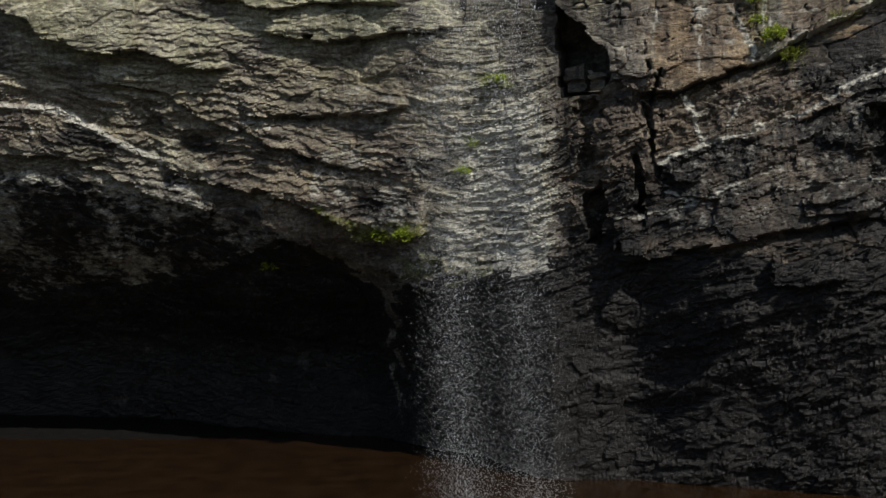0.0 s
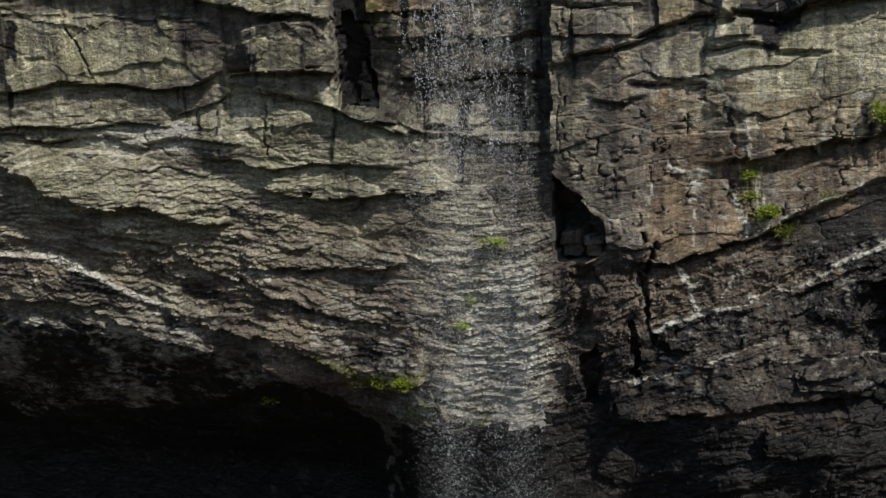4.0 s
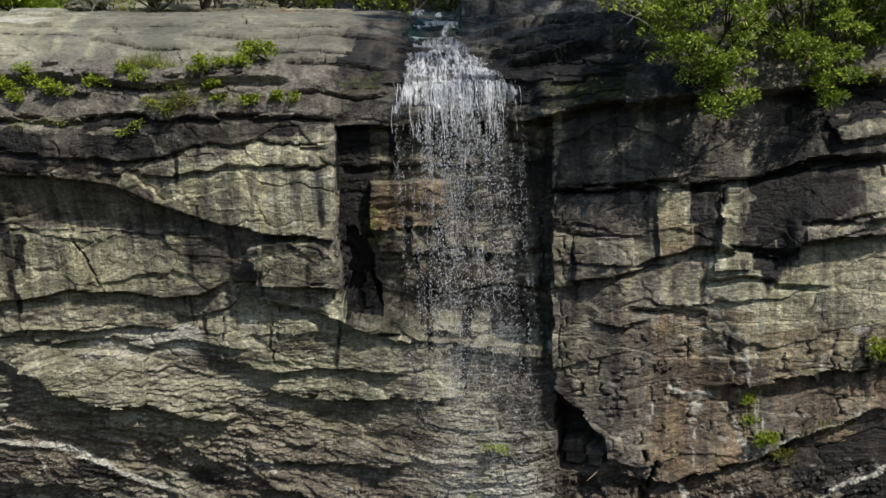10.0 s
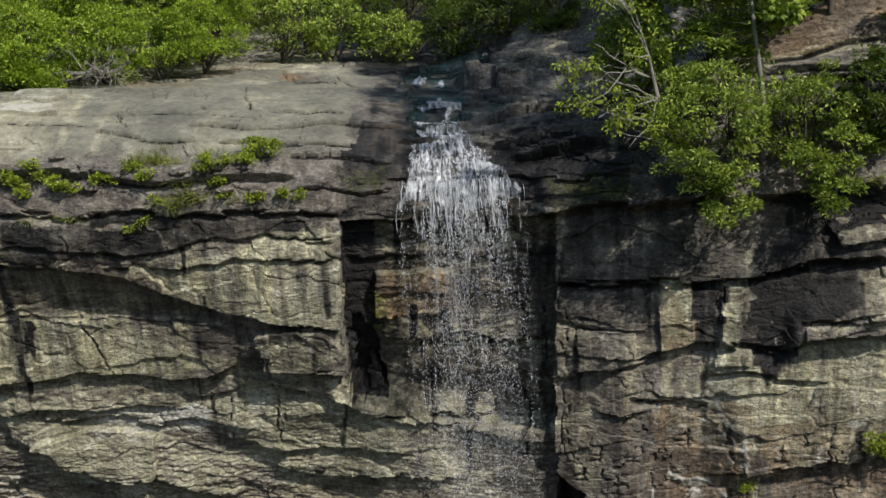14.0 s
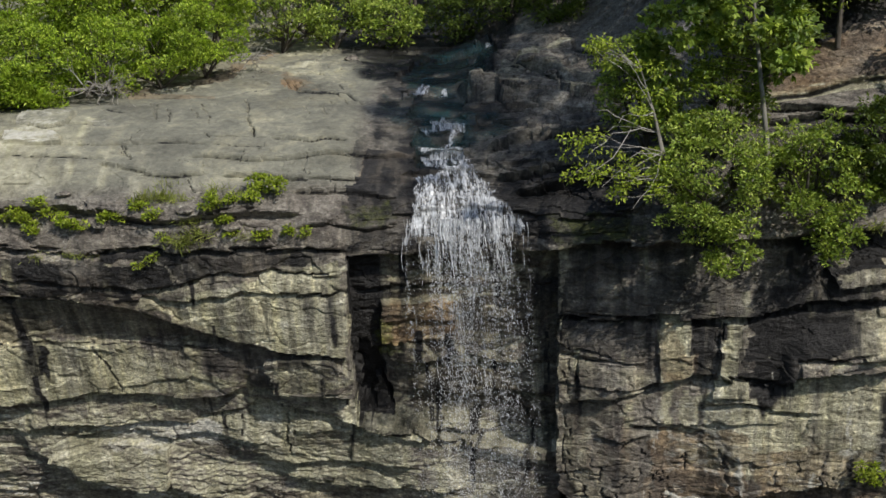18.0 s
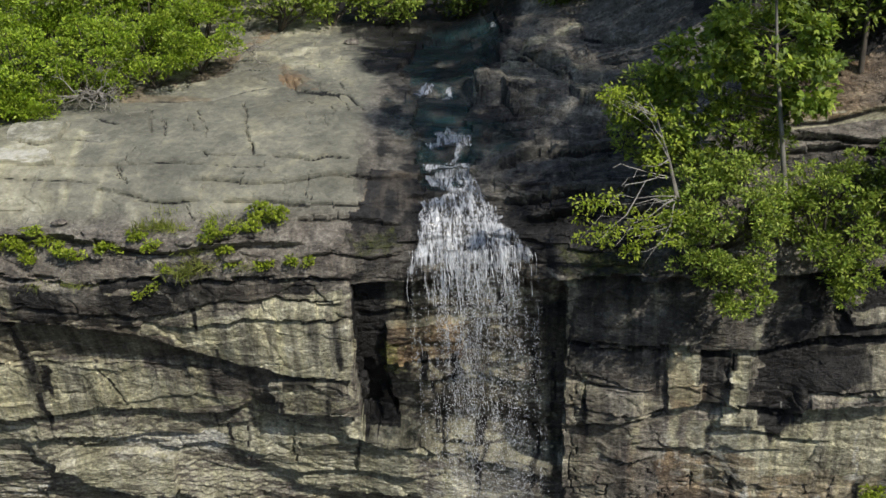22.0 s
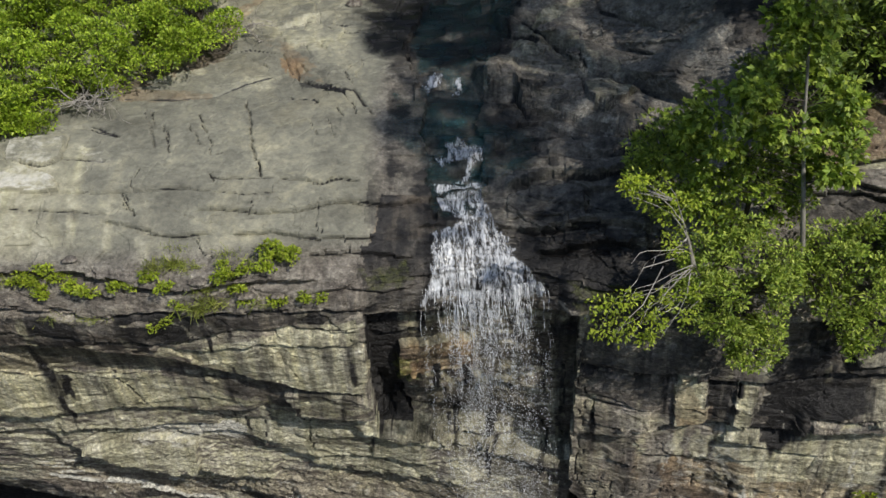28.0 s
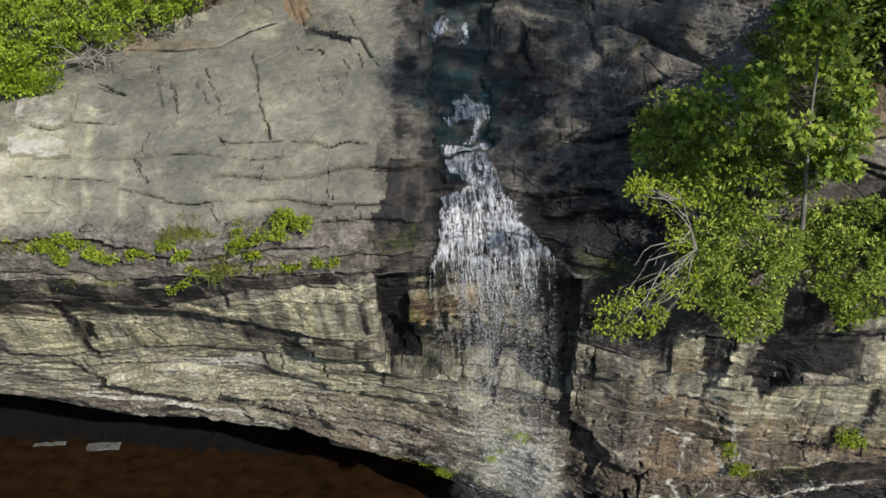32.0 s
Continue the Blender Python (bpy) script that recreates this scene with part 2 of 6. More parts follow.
ROCK = rock_material()
LEAF_LAUREL = leaf_material("laurel_leaf", (0.055, 0.11, 0.010), (0.32, 0.47, 0.03), (0.64, 0.76, 0.10))
LEAF_MAPLE = leaf_material("maple_leaf", (0.05, 0.10, 0.014), (0.25, 0.36, 0.042), (0.52, 0.61, 0.09), 0.5)
LEAF_BUSH = leaf_material("bush_leaf", (0.06, 0.11, 0.018), (0.30, 0.42, 0.055), (0.62, 0.70, 0.14), 0.5)
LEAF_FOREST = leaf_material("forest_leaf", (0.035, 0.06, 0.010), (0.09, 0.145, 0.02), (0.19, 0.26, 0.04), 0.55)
LEAF_LEDGE = leaf_material("ledge_leaf", (0.14, 0.21, 0.012), (0.34, 0.44, 0.03), (0.52, 0.58, 0.07), 0.5)
GRASS = leaf_material("grass_blade", (0.12, 0.15, 0.025), (0.28, 0.33, 0.06), (0.46, 0.46, 0.14), 0.6)
BARK_GREY = bark_material("grey_bark", (0.10, 0.09, 0.075), (0.34, 0.32, 0.28))
BARK_DARK = bark_material("dark_bark", (0.03, 0.025, 0.02), (0.13, 0.11, 0.085))
TWIG = bark_material("dead_twig", (0.20, 0.18, 0.16), (0.48, 0.45, 0.41))
POOL = pool_material()
UNSEEN_CANOPY = Nodes("unseen_canopy", 0.9)
UNSEEN_CANOPY.bump(UNSEEN_CANOPY.noise(0.8, 6, 0.7), 1.0, 0.8)
UNSEEN_CANOPY = UNSEEN_CANOPY.done(UNSEEN_CANOPY.ramp(UNSEEN_CANOPY.noise(0.6, 6, 0.7), [(0.35, (0.02, 0.035, 0.01)), (0.65, (0.08, 0.12, 0.03))]))
SOIL = soil_material()
# near-black base puts the overhang's shade into the bank's colour
DARK_BANK = Nodes("dark_bank", 0.85)
DARK_BANK.bump(DARK_BANK.noise(7, 6, 0.7), 0.8, 0.05)
DARK_BANK = DARK_BANK.done(DARK_BANK.ramp(DARK_BANK.noise(5, 6, 0.7), [(0.35, (0.004, 0.004, 0.004)), (0.65, (0.010, 0.009, 0.008))]), **{"Specular IOR Level": 0.12})
DROP = drop_material()
FOAM = water_material("white_water", (0.62, 0.64, 0.67), 0.44, 0.58, 3.4, 11, 0.34, True)
FOAM_SOLID = water_material("solid_white_water", (0.60, 0.62, 0.65), 0.43, 0.585, 4.6, 12, 0.30, True)
FOAM_THIN = water_material("thin_white_water", (0.70, 0.72, 0.75), 0.465, 0.59, 3.6, 12, 0.34, True)
FOAM_STRAND = water_material("water_strand", (0.82, 0.84, 0.87), 0.44, 0.56, 4, 22)


# ---- numpy noise and mesh helpers ----
TABLE = np.random.RandomState(11).rand(256, 256)


def vnoise(u, v):
    """Smooth noise from 0 to 1 over a plane."""
    iu, iv = np.floor(u).astype(int), np.floor(v).astype(int)
    fu, fv = u - iu, v - iv
    fu, fv = fu * fu * (3 - 2 * fu), fv * fv * (3 - 2 * fv)
    a, b = TABLE[iv & 255, iu & 255], TABLE[iv & 255, (iu + 1) & 255]
    c, d = TABLE[(iv + 1) & 255, iu & 255], TABLE[(iv + 1) & 255, (iu + 1) & 255]
    return (a * (1 - fu) + b * fu) * (1 - fv) + (c * (1 - fu) + d * fu) * fv


def fbm(u, v, octaves=4, gain=0.5):
    """Sum of noises, about -1 to 1."""
    total, size, norm = 0, 1.0, 0
    for i in range(octaves):
        total = total + size * (vnoise(u * 2 ** i + 17.3 * i, v * 2 ** i + 9.1 * i) * 2 - 1)
        norm += size
        size *= gain
    return total / norm


def mesh_from(name, verts, faces, material, smooth=False):
    """A mesh from arrays of places and of equal-sided faces."""
    me = bpy.data.meshes.new(name)
    verts, faces = np.asarray(verts, np.float32), np.asarray(faces, np.int32)
    n = faces.shape[1]
    me.vertices.add(len(verts))
    me.vertices.foreach_set("co", verts.ravel())
    me.loops.add(faces.size)
    me.loops.foreach_set("vertex_index", faces.ravel())
    me.polygons.add(len(faces))
    me.polygons.foreach_set("loop_start", np.arange(0, faces.size, n, dtype=np.int32))
    me.update(calc_edges=True)
    me.polygons.foreach_set("use_smooth", np.full(len(faces), smooth))
    me.materials.append(material)
    return me


def empty(name, at=(0, 0, 0)):
    ob = new(name)
    ob.location = at
    ob.empty_display_size = 0.2
    return ob


def part(name, data, parent, label=""):
    ob = new(name, data)
    ob.parent = parent
    if parent is not None:
        ob.matrix_parent_inverse = Matrix.Translation(-parent.location) if parent.parent is None else Matrix()
    return tagged(ob, label) if label else ob


def part_bm(name, bm, material, parent, label=""):
    me = bpy.data.meshes.new(name)
    bm.to_mesh(me)
    bm.free()
    me.materials.append(material)
    return part(name, me, parent, label)


# ---- the cliff: a bent sheet over x and s; on the face s is the height, past the brow it runs on up the slab ----
KNOTS = np.array([-1, 0, 2, 3.5, 5, 6.5, 8, 9.5, 11, 12.2, 13.2, 13.85, 14.45, 15.3, 16.4, 17.9, 19.35, 22.6, 28.4])
STATIONS = {   # x: depth y at each knot
    -16: [26.4, 26.2, 26, 24.6, 23, 21.8, 20.2, 18.9, 18, 17.5, 17, 17.1, 17.3, 17.9, 18.8, 20.3, 21.6, 24.8, 30],
    -12: [25.85, 25.65, 25.4, 23.7, 21.4, 19.95, 18.9, 18.1, 17.4, 16.9, 16.5, 16.6, 16.8, 17.4, 18.4, 19.9, 21.3, 24.5, 30],
    -7.5: [24.9, 24.7, 24.5, 22.5, 20.15, 19.1, 18.45, 17.8, 17.1, 16.55, 16.25, 16.35, 16.6, 17.3, 18.3, 19.8, 21.2, 24.4, 30],
    -5: [24.1, 23.8, 23.8, 21.7, 19.85, 19, 18.15, 17.75, 17.1, 16.45, 16.05, 16.2, 16.55, 17.3, 18.3, 19.8, 21.2, 24.4, 30],
    -2: [23, 22.8, 22.8, 20.7, 18.8, 18.25, 17.85, 17.2, 16.5, 16.2, 16.05, 16.25, 16.65, 17.3, 18.3, 19.8, 21.2, 24.4, 30],
    0.3: [21, 20.8, 20, 18.75, 18.05, 17.6, 17.25, 17.1, 16.7, 16.4, 16.2, 16.45, 16.8, 17.4, 18.3, 19.8, 21.2, 24.4, 30],
    1.9: [18.5, 18.3, 17.9, 17.6, 17.35, 17.05, 16.8, 16.55, 16.3, 16.1, 15.95, 16.15, 16.5, 17.2, 18.3, 19.8, 21.2, 24.4, 30],
    3.2: [18.6, 18.3, 17.8, 17.3, 16.75, 16.4, 16.2, 16, 15.8, 15.6, 15.5, 15.75, 16.3, 17.2, 18.4, 19.9, 21.3, 24.4, 30],
    5: [17.7, 17.5, 16.85, 16.2, 16.1, 16.1, 15.9, 15.6, 15.35, 15.2, 15.15, 15.25, 15.5, 16, 16.9, 18.3, 19.6, 22.6, 28],
    7: [16.7, 16.6, 16, 15.45, 15.45, 15.6, 15.6, 15.4, 15.1, 14.95, 14.9, 14.95, 15.1, 15.4, 16, 17.2, 18.4, 21.4, 27],
    11: [15.8, 15.7, 15.1, 14.55, 14.5, 14.6, 14.6, 14.4, 14.2, 14.1, 14, 14.05, 14.2, 14.5, 15.1, 16.3, 17.5, 20.5, 26],
}
TOPS = {       # x: height z at the knots past the brow
    -16: [13.8, 14.35, 14.9, 15.3, 15.6, 15.95, 16.9, 19],
    -7.5: [13.8, 14.35, 14.85, 15.2, 15.5, 15.85, 16.5, 18.2],
    -2: [13.78, 14.2, 14.65, 15.05, 15.38, 15.7, 16.2, 17.6],
    0.3: [13.65, 14.0, 14.42, 14.88, 15.3, 15.6, 16.1, 17.4],
    3.2: [13.75, 14.2, 14.62, 15.0, 15.4, 15.9, 17.2, 20],
    5: [13.8, 14.35, 15.0, 15.7, 16.4, 17.0, 18.5, 21.5],
    7: [13.84, 14.42, 15.2, 16.15, 17.1, 17.9, 19.3, 22.5],
    11: [13.84, 14.42, 15.25, 16.25, 17.25, 18.1, 19.6, 23],
}


def smooth_rows(xs, table, at):
    """Smooth interpolation of whole rows over x."""
    xs, table = np.array(xs, float), np.array(table, float)
    i = np.clip(np.searchsorted(xs, at) - 1, 0, len(xs) - 2)
    f = np.clip((at - xs[i]) / (xs[i + 1] - xs[i]), 0, 1)
    f = (f * f * (3 - 2 * f) * 0.6 + f * 0.4)[:, None]
    return table[i] * (1 - f) + table[i + 1] * f


def bend(knots, values, s):
    """Monotone-ish cubic along the knots, for rows of values."""
    h = np.diff(knots)
    slope = np.diff(values, axis=1) / h
    m = np.empty_like(values)
    m[:, 1:-1] = (slope[:, :-1] * h[1:] + slope[:, 1:] * h[:-1]) / (h[1:] + h[:-1])
    m[:, 0], m[:, -1] = slope[:, 0], slope[:, -1]
    i = np.clip(np.searchsorted(knots, s) - 1, 0, len(knots) - 2)
    t = (s - knots[i]) / h[i]
    a = values[:, i] * (2 * t ** 3 - 3 * t ** 2 + 1) + values[:, i + 1] * (3 * t ** 2 - 2 * t ** 3)
    return a + (m[:, i] * (t ** 3 - 2 * t ** 2 + t) + m[:, i + 1] * (t ** 3 - t ** 2)) * h[i]


def cliff_base(xs, ss):
    """Places of the undisturbed cliff: arrays y and z over rows of x and columns of s."""
    y = bend(KNOTS, smooth_rows(list(STATIONS), list(STATIONS.values()), xs), ss)
    tops = [list(KNOTS[:11]) + row for row in TOPS.values()]
    z = bend(KNOTS, smooth_rows(list(TOPS), tops, xs), ss)
    return y, z


def spaced(*runs):
    """Coordinates from runs of (start, end, step)."""
    out = [np.arange(a, b, step) for a, b, step in runs]
    return np.concatenate(out + [np.array([runs[-1][1]])])


def smoothstep(a, b, v):
    t = np.clip((v - a) / (b - a), 0, 1)
    return t * t * (3 - 2 * t)


STEP = 0.024
xs = spaced((-60, -16, 0.8), (-16, -8.6, 0.10), (-8.6, 7.4, STEP), (7.4, 11, 0.08), (11, 50, 0.8))
ss = spaced((-1, 3.2, 0.04), (3.2, 15.6, STEP), (15.6, 20.6, 0.03), (20.6, 22.0, 0.05), (22.0, 28.4, 0.16))
X, S = np.meshgrid(xs, ss, indexing="ij")
base_y, base_z = cliff_base(xs, ss)
dydx, dzdx = np.gradient(base_y, xs, axis=0), np.gradient(base_z, xs, axis=0)
dyds, dzds = np.gradient(base_y, ss, axis=1), np.gradient(base_z, ss, axis=1)
out_n = np.stack([dydx * dzds - dzdx * dyds, -dzds, dyds], -1)
out_n /= np.linalg.norm(out_n, axis=-1, keepdims=True)

def facets(u, v, seed):
    """Jittered cells: the way from each cell's middle, the distance to its joint, and three numbers of its own."""
    iu, iv = np.floor(u).astype(int), np.floor(v).astype(int)
    best, second = np.full(u.shape, 99.0), np.full(u.shape, 99.0)
    du, dv = np.zeros(u.shape), np.zeros(u.shape)
    ku, kv = np.zeros(u.shape, int), np.zeros(u.shape, int)
    for i in (-1, 0, 1):
        for j in (-1, 0, 1):
            cu, cv = iu + i + seed, iv + j
            x = u - (iu + i + TABLE[cv & 255, cu & 255])
            y = v - (iv + j + TABLE[(cv + 91) & 255, (cu + 57) & 255])
            d = x * x + y * y
            nearer = d < best
            second = np.where(nearer, best, np.minimum(second, d))
            best = np.where(nearer, d, best)
            du, dv = np.where(nearer, x, du), np.where(nearer, y, dv)
            ku, kv = np.where(nearer, cu, ku), np.where(nearer, cv, kv)
    pick = [TABLE[(kv + 31 * n) & 255, (ku + 77 * n) & 255] - 0.5 for n in (1, 2, 3)]
    return du, dv, np.sqrt(second) - np.sqrt(best), pick, (ku & 1023) * 1024 + (kv & 1023)


cell = facets(X / 0.42 + 0.4 * fbm(X, S, 3), S / 0.20 + 0.4 * fbm(X + 9, S, 3), 150)[3]
WARP_X = 0.08 * fbm(X * 1.9, S * 1.9, 5, 0.62) + 0.13 * cell[0]
WARP_S = 0.06 * fbm(X * 1.8 + 40, S * 2.3 + 13, 5, 0.62) + 0.11 * cell[1]
RAGGED = fbm(X * 1.5 + 5, S * 1.5 + 70, 5, 0.65)
STREAKY = fbm(X * 5 + 31, S * 0.35 + 2, 4, 0.6)

# zones
on_slab = smoothstep(13.7, 14.3, S) * smoothstep(4.4, 3.6, X) * (1 - 0.75 * smoothstep(0.7, 1.5, X))
low = smoothstep(9.6, 8.2, S)
gloom = smoothstep(5.6, 4.2, S)

# bedding that sags towards the fall in the lower face
sag = smoothstep(10.2, 7.0, S)
reach = np.abs(X - 0.8)
bed = S - sag * np.where(X < 0.8, 0.19, 0.30) * np.maximum(reach - 0.4, 0) * smoothstep(0.0, 1.5, reach)

def terrace(v, n, sharp=0.22):
    """Noise cut into uneven steps."""
    w = v * n
    k = np.floor(w)
    return (k + smoothstep(1 - sharp, 1, w - k)) / n


CELLS = {}


def faceted(u, v, seed, offset, tilt, groove, gap):
    du, dv, edge, (a, b, c), key = facets(u, v, seed)
    CELLS[seed] = key
    return offset * a + tilt * (b * du + 1.4 * c * dv) - groove * np.exp(-(edge / gap) ** 2)


D = 0.13 * fbm(X * 0.24 + 3, S * 0.24 + 8, 3) * (1 - 0.6 * on_slab)
crisp = np.maximum(smoothstep(9.5, 10.3, S + 0.3 * RAGGED) * smoothstep(-1.2, -1.7, X), smoothstep(1.95, 2.15, X) * smoothstep(6.9, 7.3, S))
broken = smoothstep(1.9, 2.3, X) * smoothstep(7.1, 6.6, S - 0.12 * np.maximum(X - 4.6, 0))
plain = (1 - 0.7 * crisp) * (1 - 0.5 * broken) * (1 - 0.62 * smoothstep(6.6, 8.2, S + 0.12 * X))
rugged = smoothstep(-0.45, 0.45, fbm(X * 0.5 + 9, S * 0.6 + 21, 3))
skew = bed + 0.10 * fbm(X * 0.6 + 60, S * 0.6 + 4, 3)
face = 1 - on_slab
wav_u, wav_v = 0.5 * fbm(X * 1.1, S * 1.4, 4, 0.6), 0.4 * fbm(X * 1.2 + 8, S * 1.5 + 3, 4, 0.6)
coarse = fbm(X * 0.75 + 12, skew * 2.1 + 5, 5, 0.58)
small = fbm(X * 1.9 + 33, skew * 6.5 + 15, 5, 0.62)
D += face * plain * (0.04 + 0.05 * low) * terrace(coarse, 5)
D += face * plain * (0.015 + 0.04 * low) * (0.3 + 0.7 * rugged) * terrace(small, 4, 0.3)
D += face * faceted(X / 1.5 + 0.5 * wav_u, skew / 0.62 + 0.9 * wav_v, 3, 0.05, 0.07, 0.020, 0.03)
leftward = smoothstep(2.2, 1.8, X)
D += face * plain * (0.75 - 0.25 * low) * (0.35 + 0.65 * rugged) * faceted(X / 0.62 + wav_u, skew / 0.20 + wav_v, 40, 0.065, 0.10, 0.014, 0.05)
D += broken * (1 - 0.45 * gloom) * faceted(X / 0.55 + 1.6 * wav_u, (S - 0.35 * X) / 0.30 + 1.4 * wav_v, 160, 0.10, 0.12, 0.015, 0.04)
D += broken * (0.12 - 0.07 * gloom) * terrace(fbm(X * 2.6 + 5, (S - 0.3 * X) * 2.6, 5, 0.62), 6, 0.4)
D += broken * faceted(X / 0.17 + 1.5 * wav_u, (S - 0.3 * X) / 0.11 + 1.5 * wav_v, 170, 0.025, 0.035, 0.004, 0.08) * smoothstep(3.6, 5.0, S)
D += crisp * faceted(X / 0.75 + 0.6 * wav_u, S / 0.55 + 0.6 * wav_v, 180, 0.012, 0.02, 0.006, 0.02)
D += face * (1 - 0.75 * crisp) * (0.72 - 0.4 * low * leftward) * (1 - 0.85 * gloom) * faceted(X / 0.18 + wav_u, skew / 0.095 + wav_v, 90, 0.018, 0.032, 0.006, 0.10)
thin = skew / 0.16 + 2.2 * fbm(X * 0.8, skew * 1.5, 5, 0.6)
D += face * plain * 0.055 * low * (0.25 + 0.75 * rugged) * (1 - (thin - np.floor(thin)))
lamina = skew / 0.075 + 1.7 * fbm(X * 0.55 + 4, skew * 1.3 + 2, 5, 0.6)
D += face * leftward * 0.017 * smoothstep(9.8, 8.0, S) * (0.35 + 0.65 * smoothstep(-0.2, 0.5, fbm(X * 0.7 + 90, skew * 1.7, 3))) * (1 - (lamina - np.floor(lamina)))
D += 0.012 * fbm(X * 9 + 3, S * 11, 4, 0.6) * (1 - 0.6 * on_slab)
by_stream = smoothstep(0.5, 1.0, X) * smoothstep(13.6, 14.2, S) * smoothstep(4.8, 4.0, X)
D += by_stream * faceted(X / 0.85 + 1.2 * wav_u, (S + 0.25 * X) / 0.42 + wav_v, 190, 0.07, 0.07, 0.05, 0.03)
D += by_stream * faceted(X / 0.13 + wav_u, (S + 0.25 * X) / 0.07 + wav_v, 210, 0.006, 0.010, 0.003, 0.1)
D += by_stream * faceted(X / 0.3 + wav_u, (S + 0.25 * X) / 0.14 + wav_v, 200, 0.014, 0.022, 0.006, 0.08)
D += on_slab * (0.05 * fbm(X * 0.8 + 77, S * 1.1, 4) + 0.015 * terrace(fbm(X * 0.6 + 7, S * 2.2, 4), 4))
D += on_slab * faceted(X / 1.3 + wav_u, S / 0.7 + wav_v, 120, 0.02, 0.02, 0.010, 0.02)

D += on_slab * smoothstep(17.7, 18.8, S) * faceted(X / 0.55 + wav_u, S / 0.40 + wav_v, 230, 0.05, 0.06, 0.02, 0.06)

STAIN = np.zeros(X.shape + (4,), np.float32)       # lichen plus lit treads, wet plus shade, lime plus lit treads and glints
GROWTH = np.zeros(X.shape + (4,), np.float32)      # iron, moss, bare slab
STAIN[..., 3] = 1
GROWTH[..., 3] = np.maximum(crisp, smoothstep(9.6, 10.2, S)) * smoothstep(13.5, 12.9, S)     # upright faces with drips
LICHEN_AND_LIGHT, WET_AND_SHADE, LIME_AND_LIGHT = STAIN[..., 0], STAIN[..., 1], STAIN[..., 2]
IRON, MOSS, BARE = GROWTH[..., 0], GROWTH[..., 1], GROWTH[..., 2]


def window(x0, x1, s0, s1):
    i, j = np.searchsorted(xs, (x0, x1)), np.searchsorted(ss, (s0, s1))
    return slice(max(i[0], 0), i[1] + 1), slice(max(j[0], 0), j[1] + 1)


def inside(poly, w, ragged=1.0):
    """Which points of the window lie in the polygon, with uneven edges."""
    px, ps = X[w] + ragged * WARP_X[w], S[w] + ragged * WARP_S[w]
    hit = np.zeros(px.shape, bool)
    for (x0, s0), (x1, s1) in zip(poly, poly[1:] + poly[:1]):
        if s0 != s1:
            hit ^= ((s0 > ps) != (s1 > ps)) & (px < (x1 - x0) * (ps - s0) / (s1 - s0) + x0)
    return hit


def bounds(pts, pad):
    a = np.array(pts)
    return window(a[:, 0].min() - pad, a[:, 0].max() + pad, a[:, 1].min() - pad, a[:, 1].max() + pad)


DARK_JOINTS = []     # dark colour along the cracks and beneath the ledges' lower edges


def ledge(pts, proud, height, groove=0.0, gap=0.05, ends=0.25, ragged=1.0):
    """A bed whose lower edge stands proud over the rock beneath and dies out upwards; a dark joint may run under it."""
    a = np.array(pts)
    w = window(a[0, 0], a[-1, 0], a[:, 1].min() - 0.5, a[:, 1].max() + height)
    q = S[w] + ragged * WARP_S[w] - np.interp(xs[w[0]], a[:, 0], a[:, 1])[:, None]
    fade = (smoothstep(0, ends, xs[w[0]] - a[0, 0]) * smoothstep(0, ends, a[-1, 0] - xs[w[0]]))[:, None]
    D[w] += proud * fade * np.clip(q / (0.045 if a[:, 1].max() < 15.6 else 0.26), 0, 1) * np.clip(1 - q / height, 0, 1) ** 0.7
    if groove:
        D[w] -= groove * fade * np.exp(-((q + gap) / gap) ** 2) * (q < 0)
        DARK_JOINTS.append((w, fade * np.exp(-((q + 0.3 * gap) / (0.4 * gap)) ** 2) * np.clip(0.6 + 1.4 * RAGGED[w], 0, 1)))


def plate(poly, proud, ragged=0.7, toward=None):
    """A block that stands out from the face (or a hollow, if negative). toward: (x where full, x where nothing)."""
    w = bounds(poly, 0.2)
    amount = proud
    if toward:
        amount = proud * np.clip((X[w] - toward[1]) / (toward[0] - toward[1]), 0, 1)
    D[w] += np.where(inside(poly, w, ragged), amount, 0)


def crack(pts, depth=0.06, width=0.025, ragged=0.5):
    w = bounds(pts, 0.3)
    px, ps = X[w] + ragged * WARP_X[w], S[w] + ragged * WARP_S[w]
    near = np.full(px.shape, 9.0)
    for (x0, s0), (x1, s1) in zip(pts, pts[1:]):
        dx, ds = x1 - x0, s1 - s0
        t = np.clip(((px - x0) * dx + (ps - s0) * ds) / (dx * dx + ds * ds), 0, 1)
        near = np.minimum(near, np.hypot(px - x0 - t * dx, ps - s0 - t * ds))
    D[w] -= depth * np.exp(-(near / width) ** 2)
    if depth > 0:
        DARK_JOINTS.append((w, np.exp(-(near / (width * 0.8)) ** 2) * np.clip(0.75 + 1.3 * RAGGED[w], 0, 1)))
    return w, near


def vein(pts, height, width, lime=0.9):
    """A rib of pale quartz along a line."""
    w, near = crack(pts, -height, width, 0.8)
    near = near + 0.016 * fbm(X[w] * 7 + 3, S[w] * 7, 4, 0.6) + 0.02 * RAGGED[w]
    LIME_AND_LIGHT[w] = np.maximum(LIME_AND_LIGHT[w], lime * np.clip(0.95 + 0.9 * RAGGED[w], 0.3, 1.1) * np.exp(-(np.maximum(near, 0) / (1.5 * width)) ** 2))


def patch(mask, poly, amount, ragged=2.2, fray=0.5):
    w = bounds(poly, 0.35)
    mask[w] = np.maximum(mask[w], inside(poly, w, ragged) * amount * np.clip(1 - fray * (0.5 - RAGGED[w]), 0, 1))


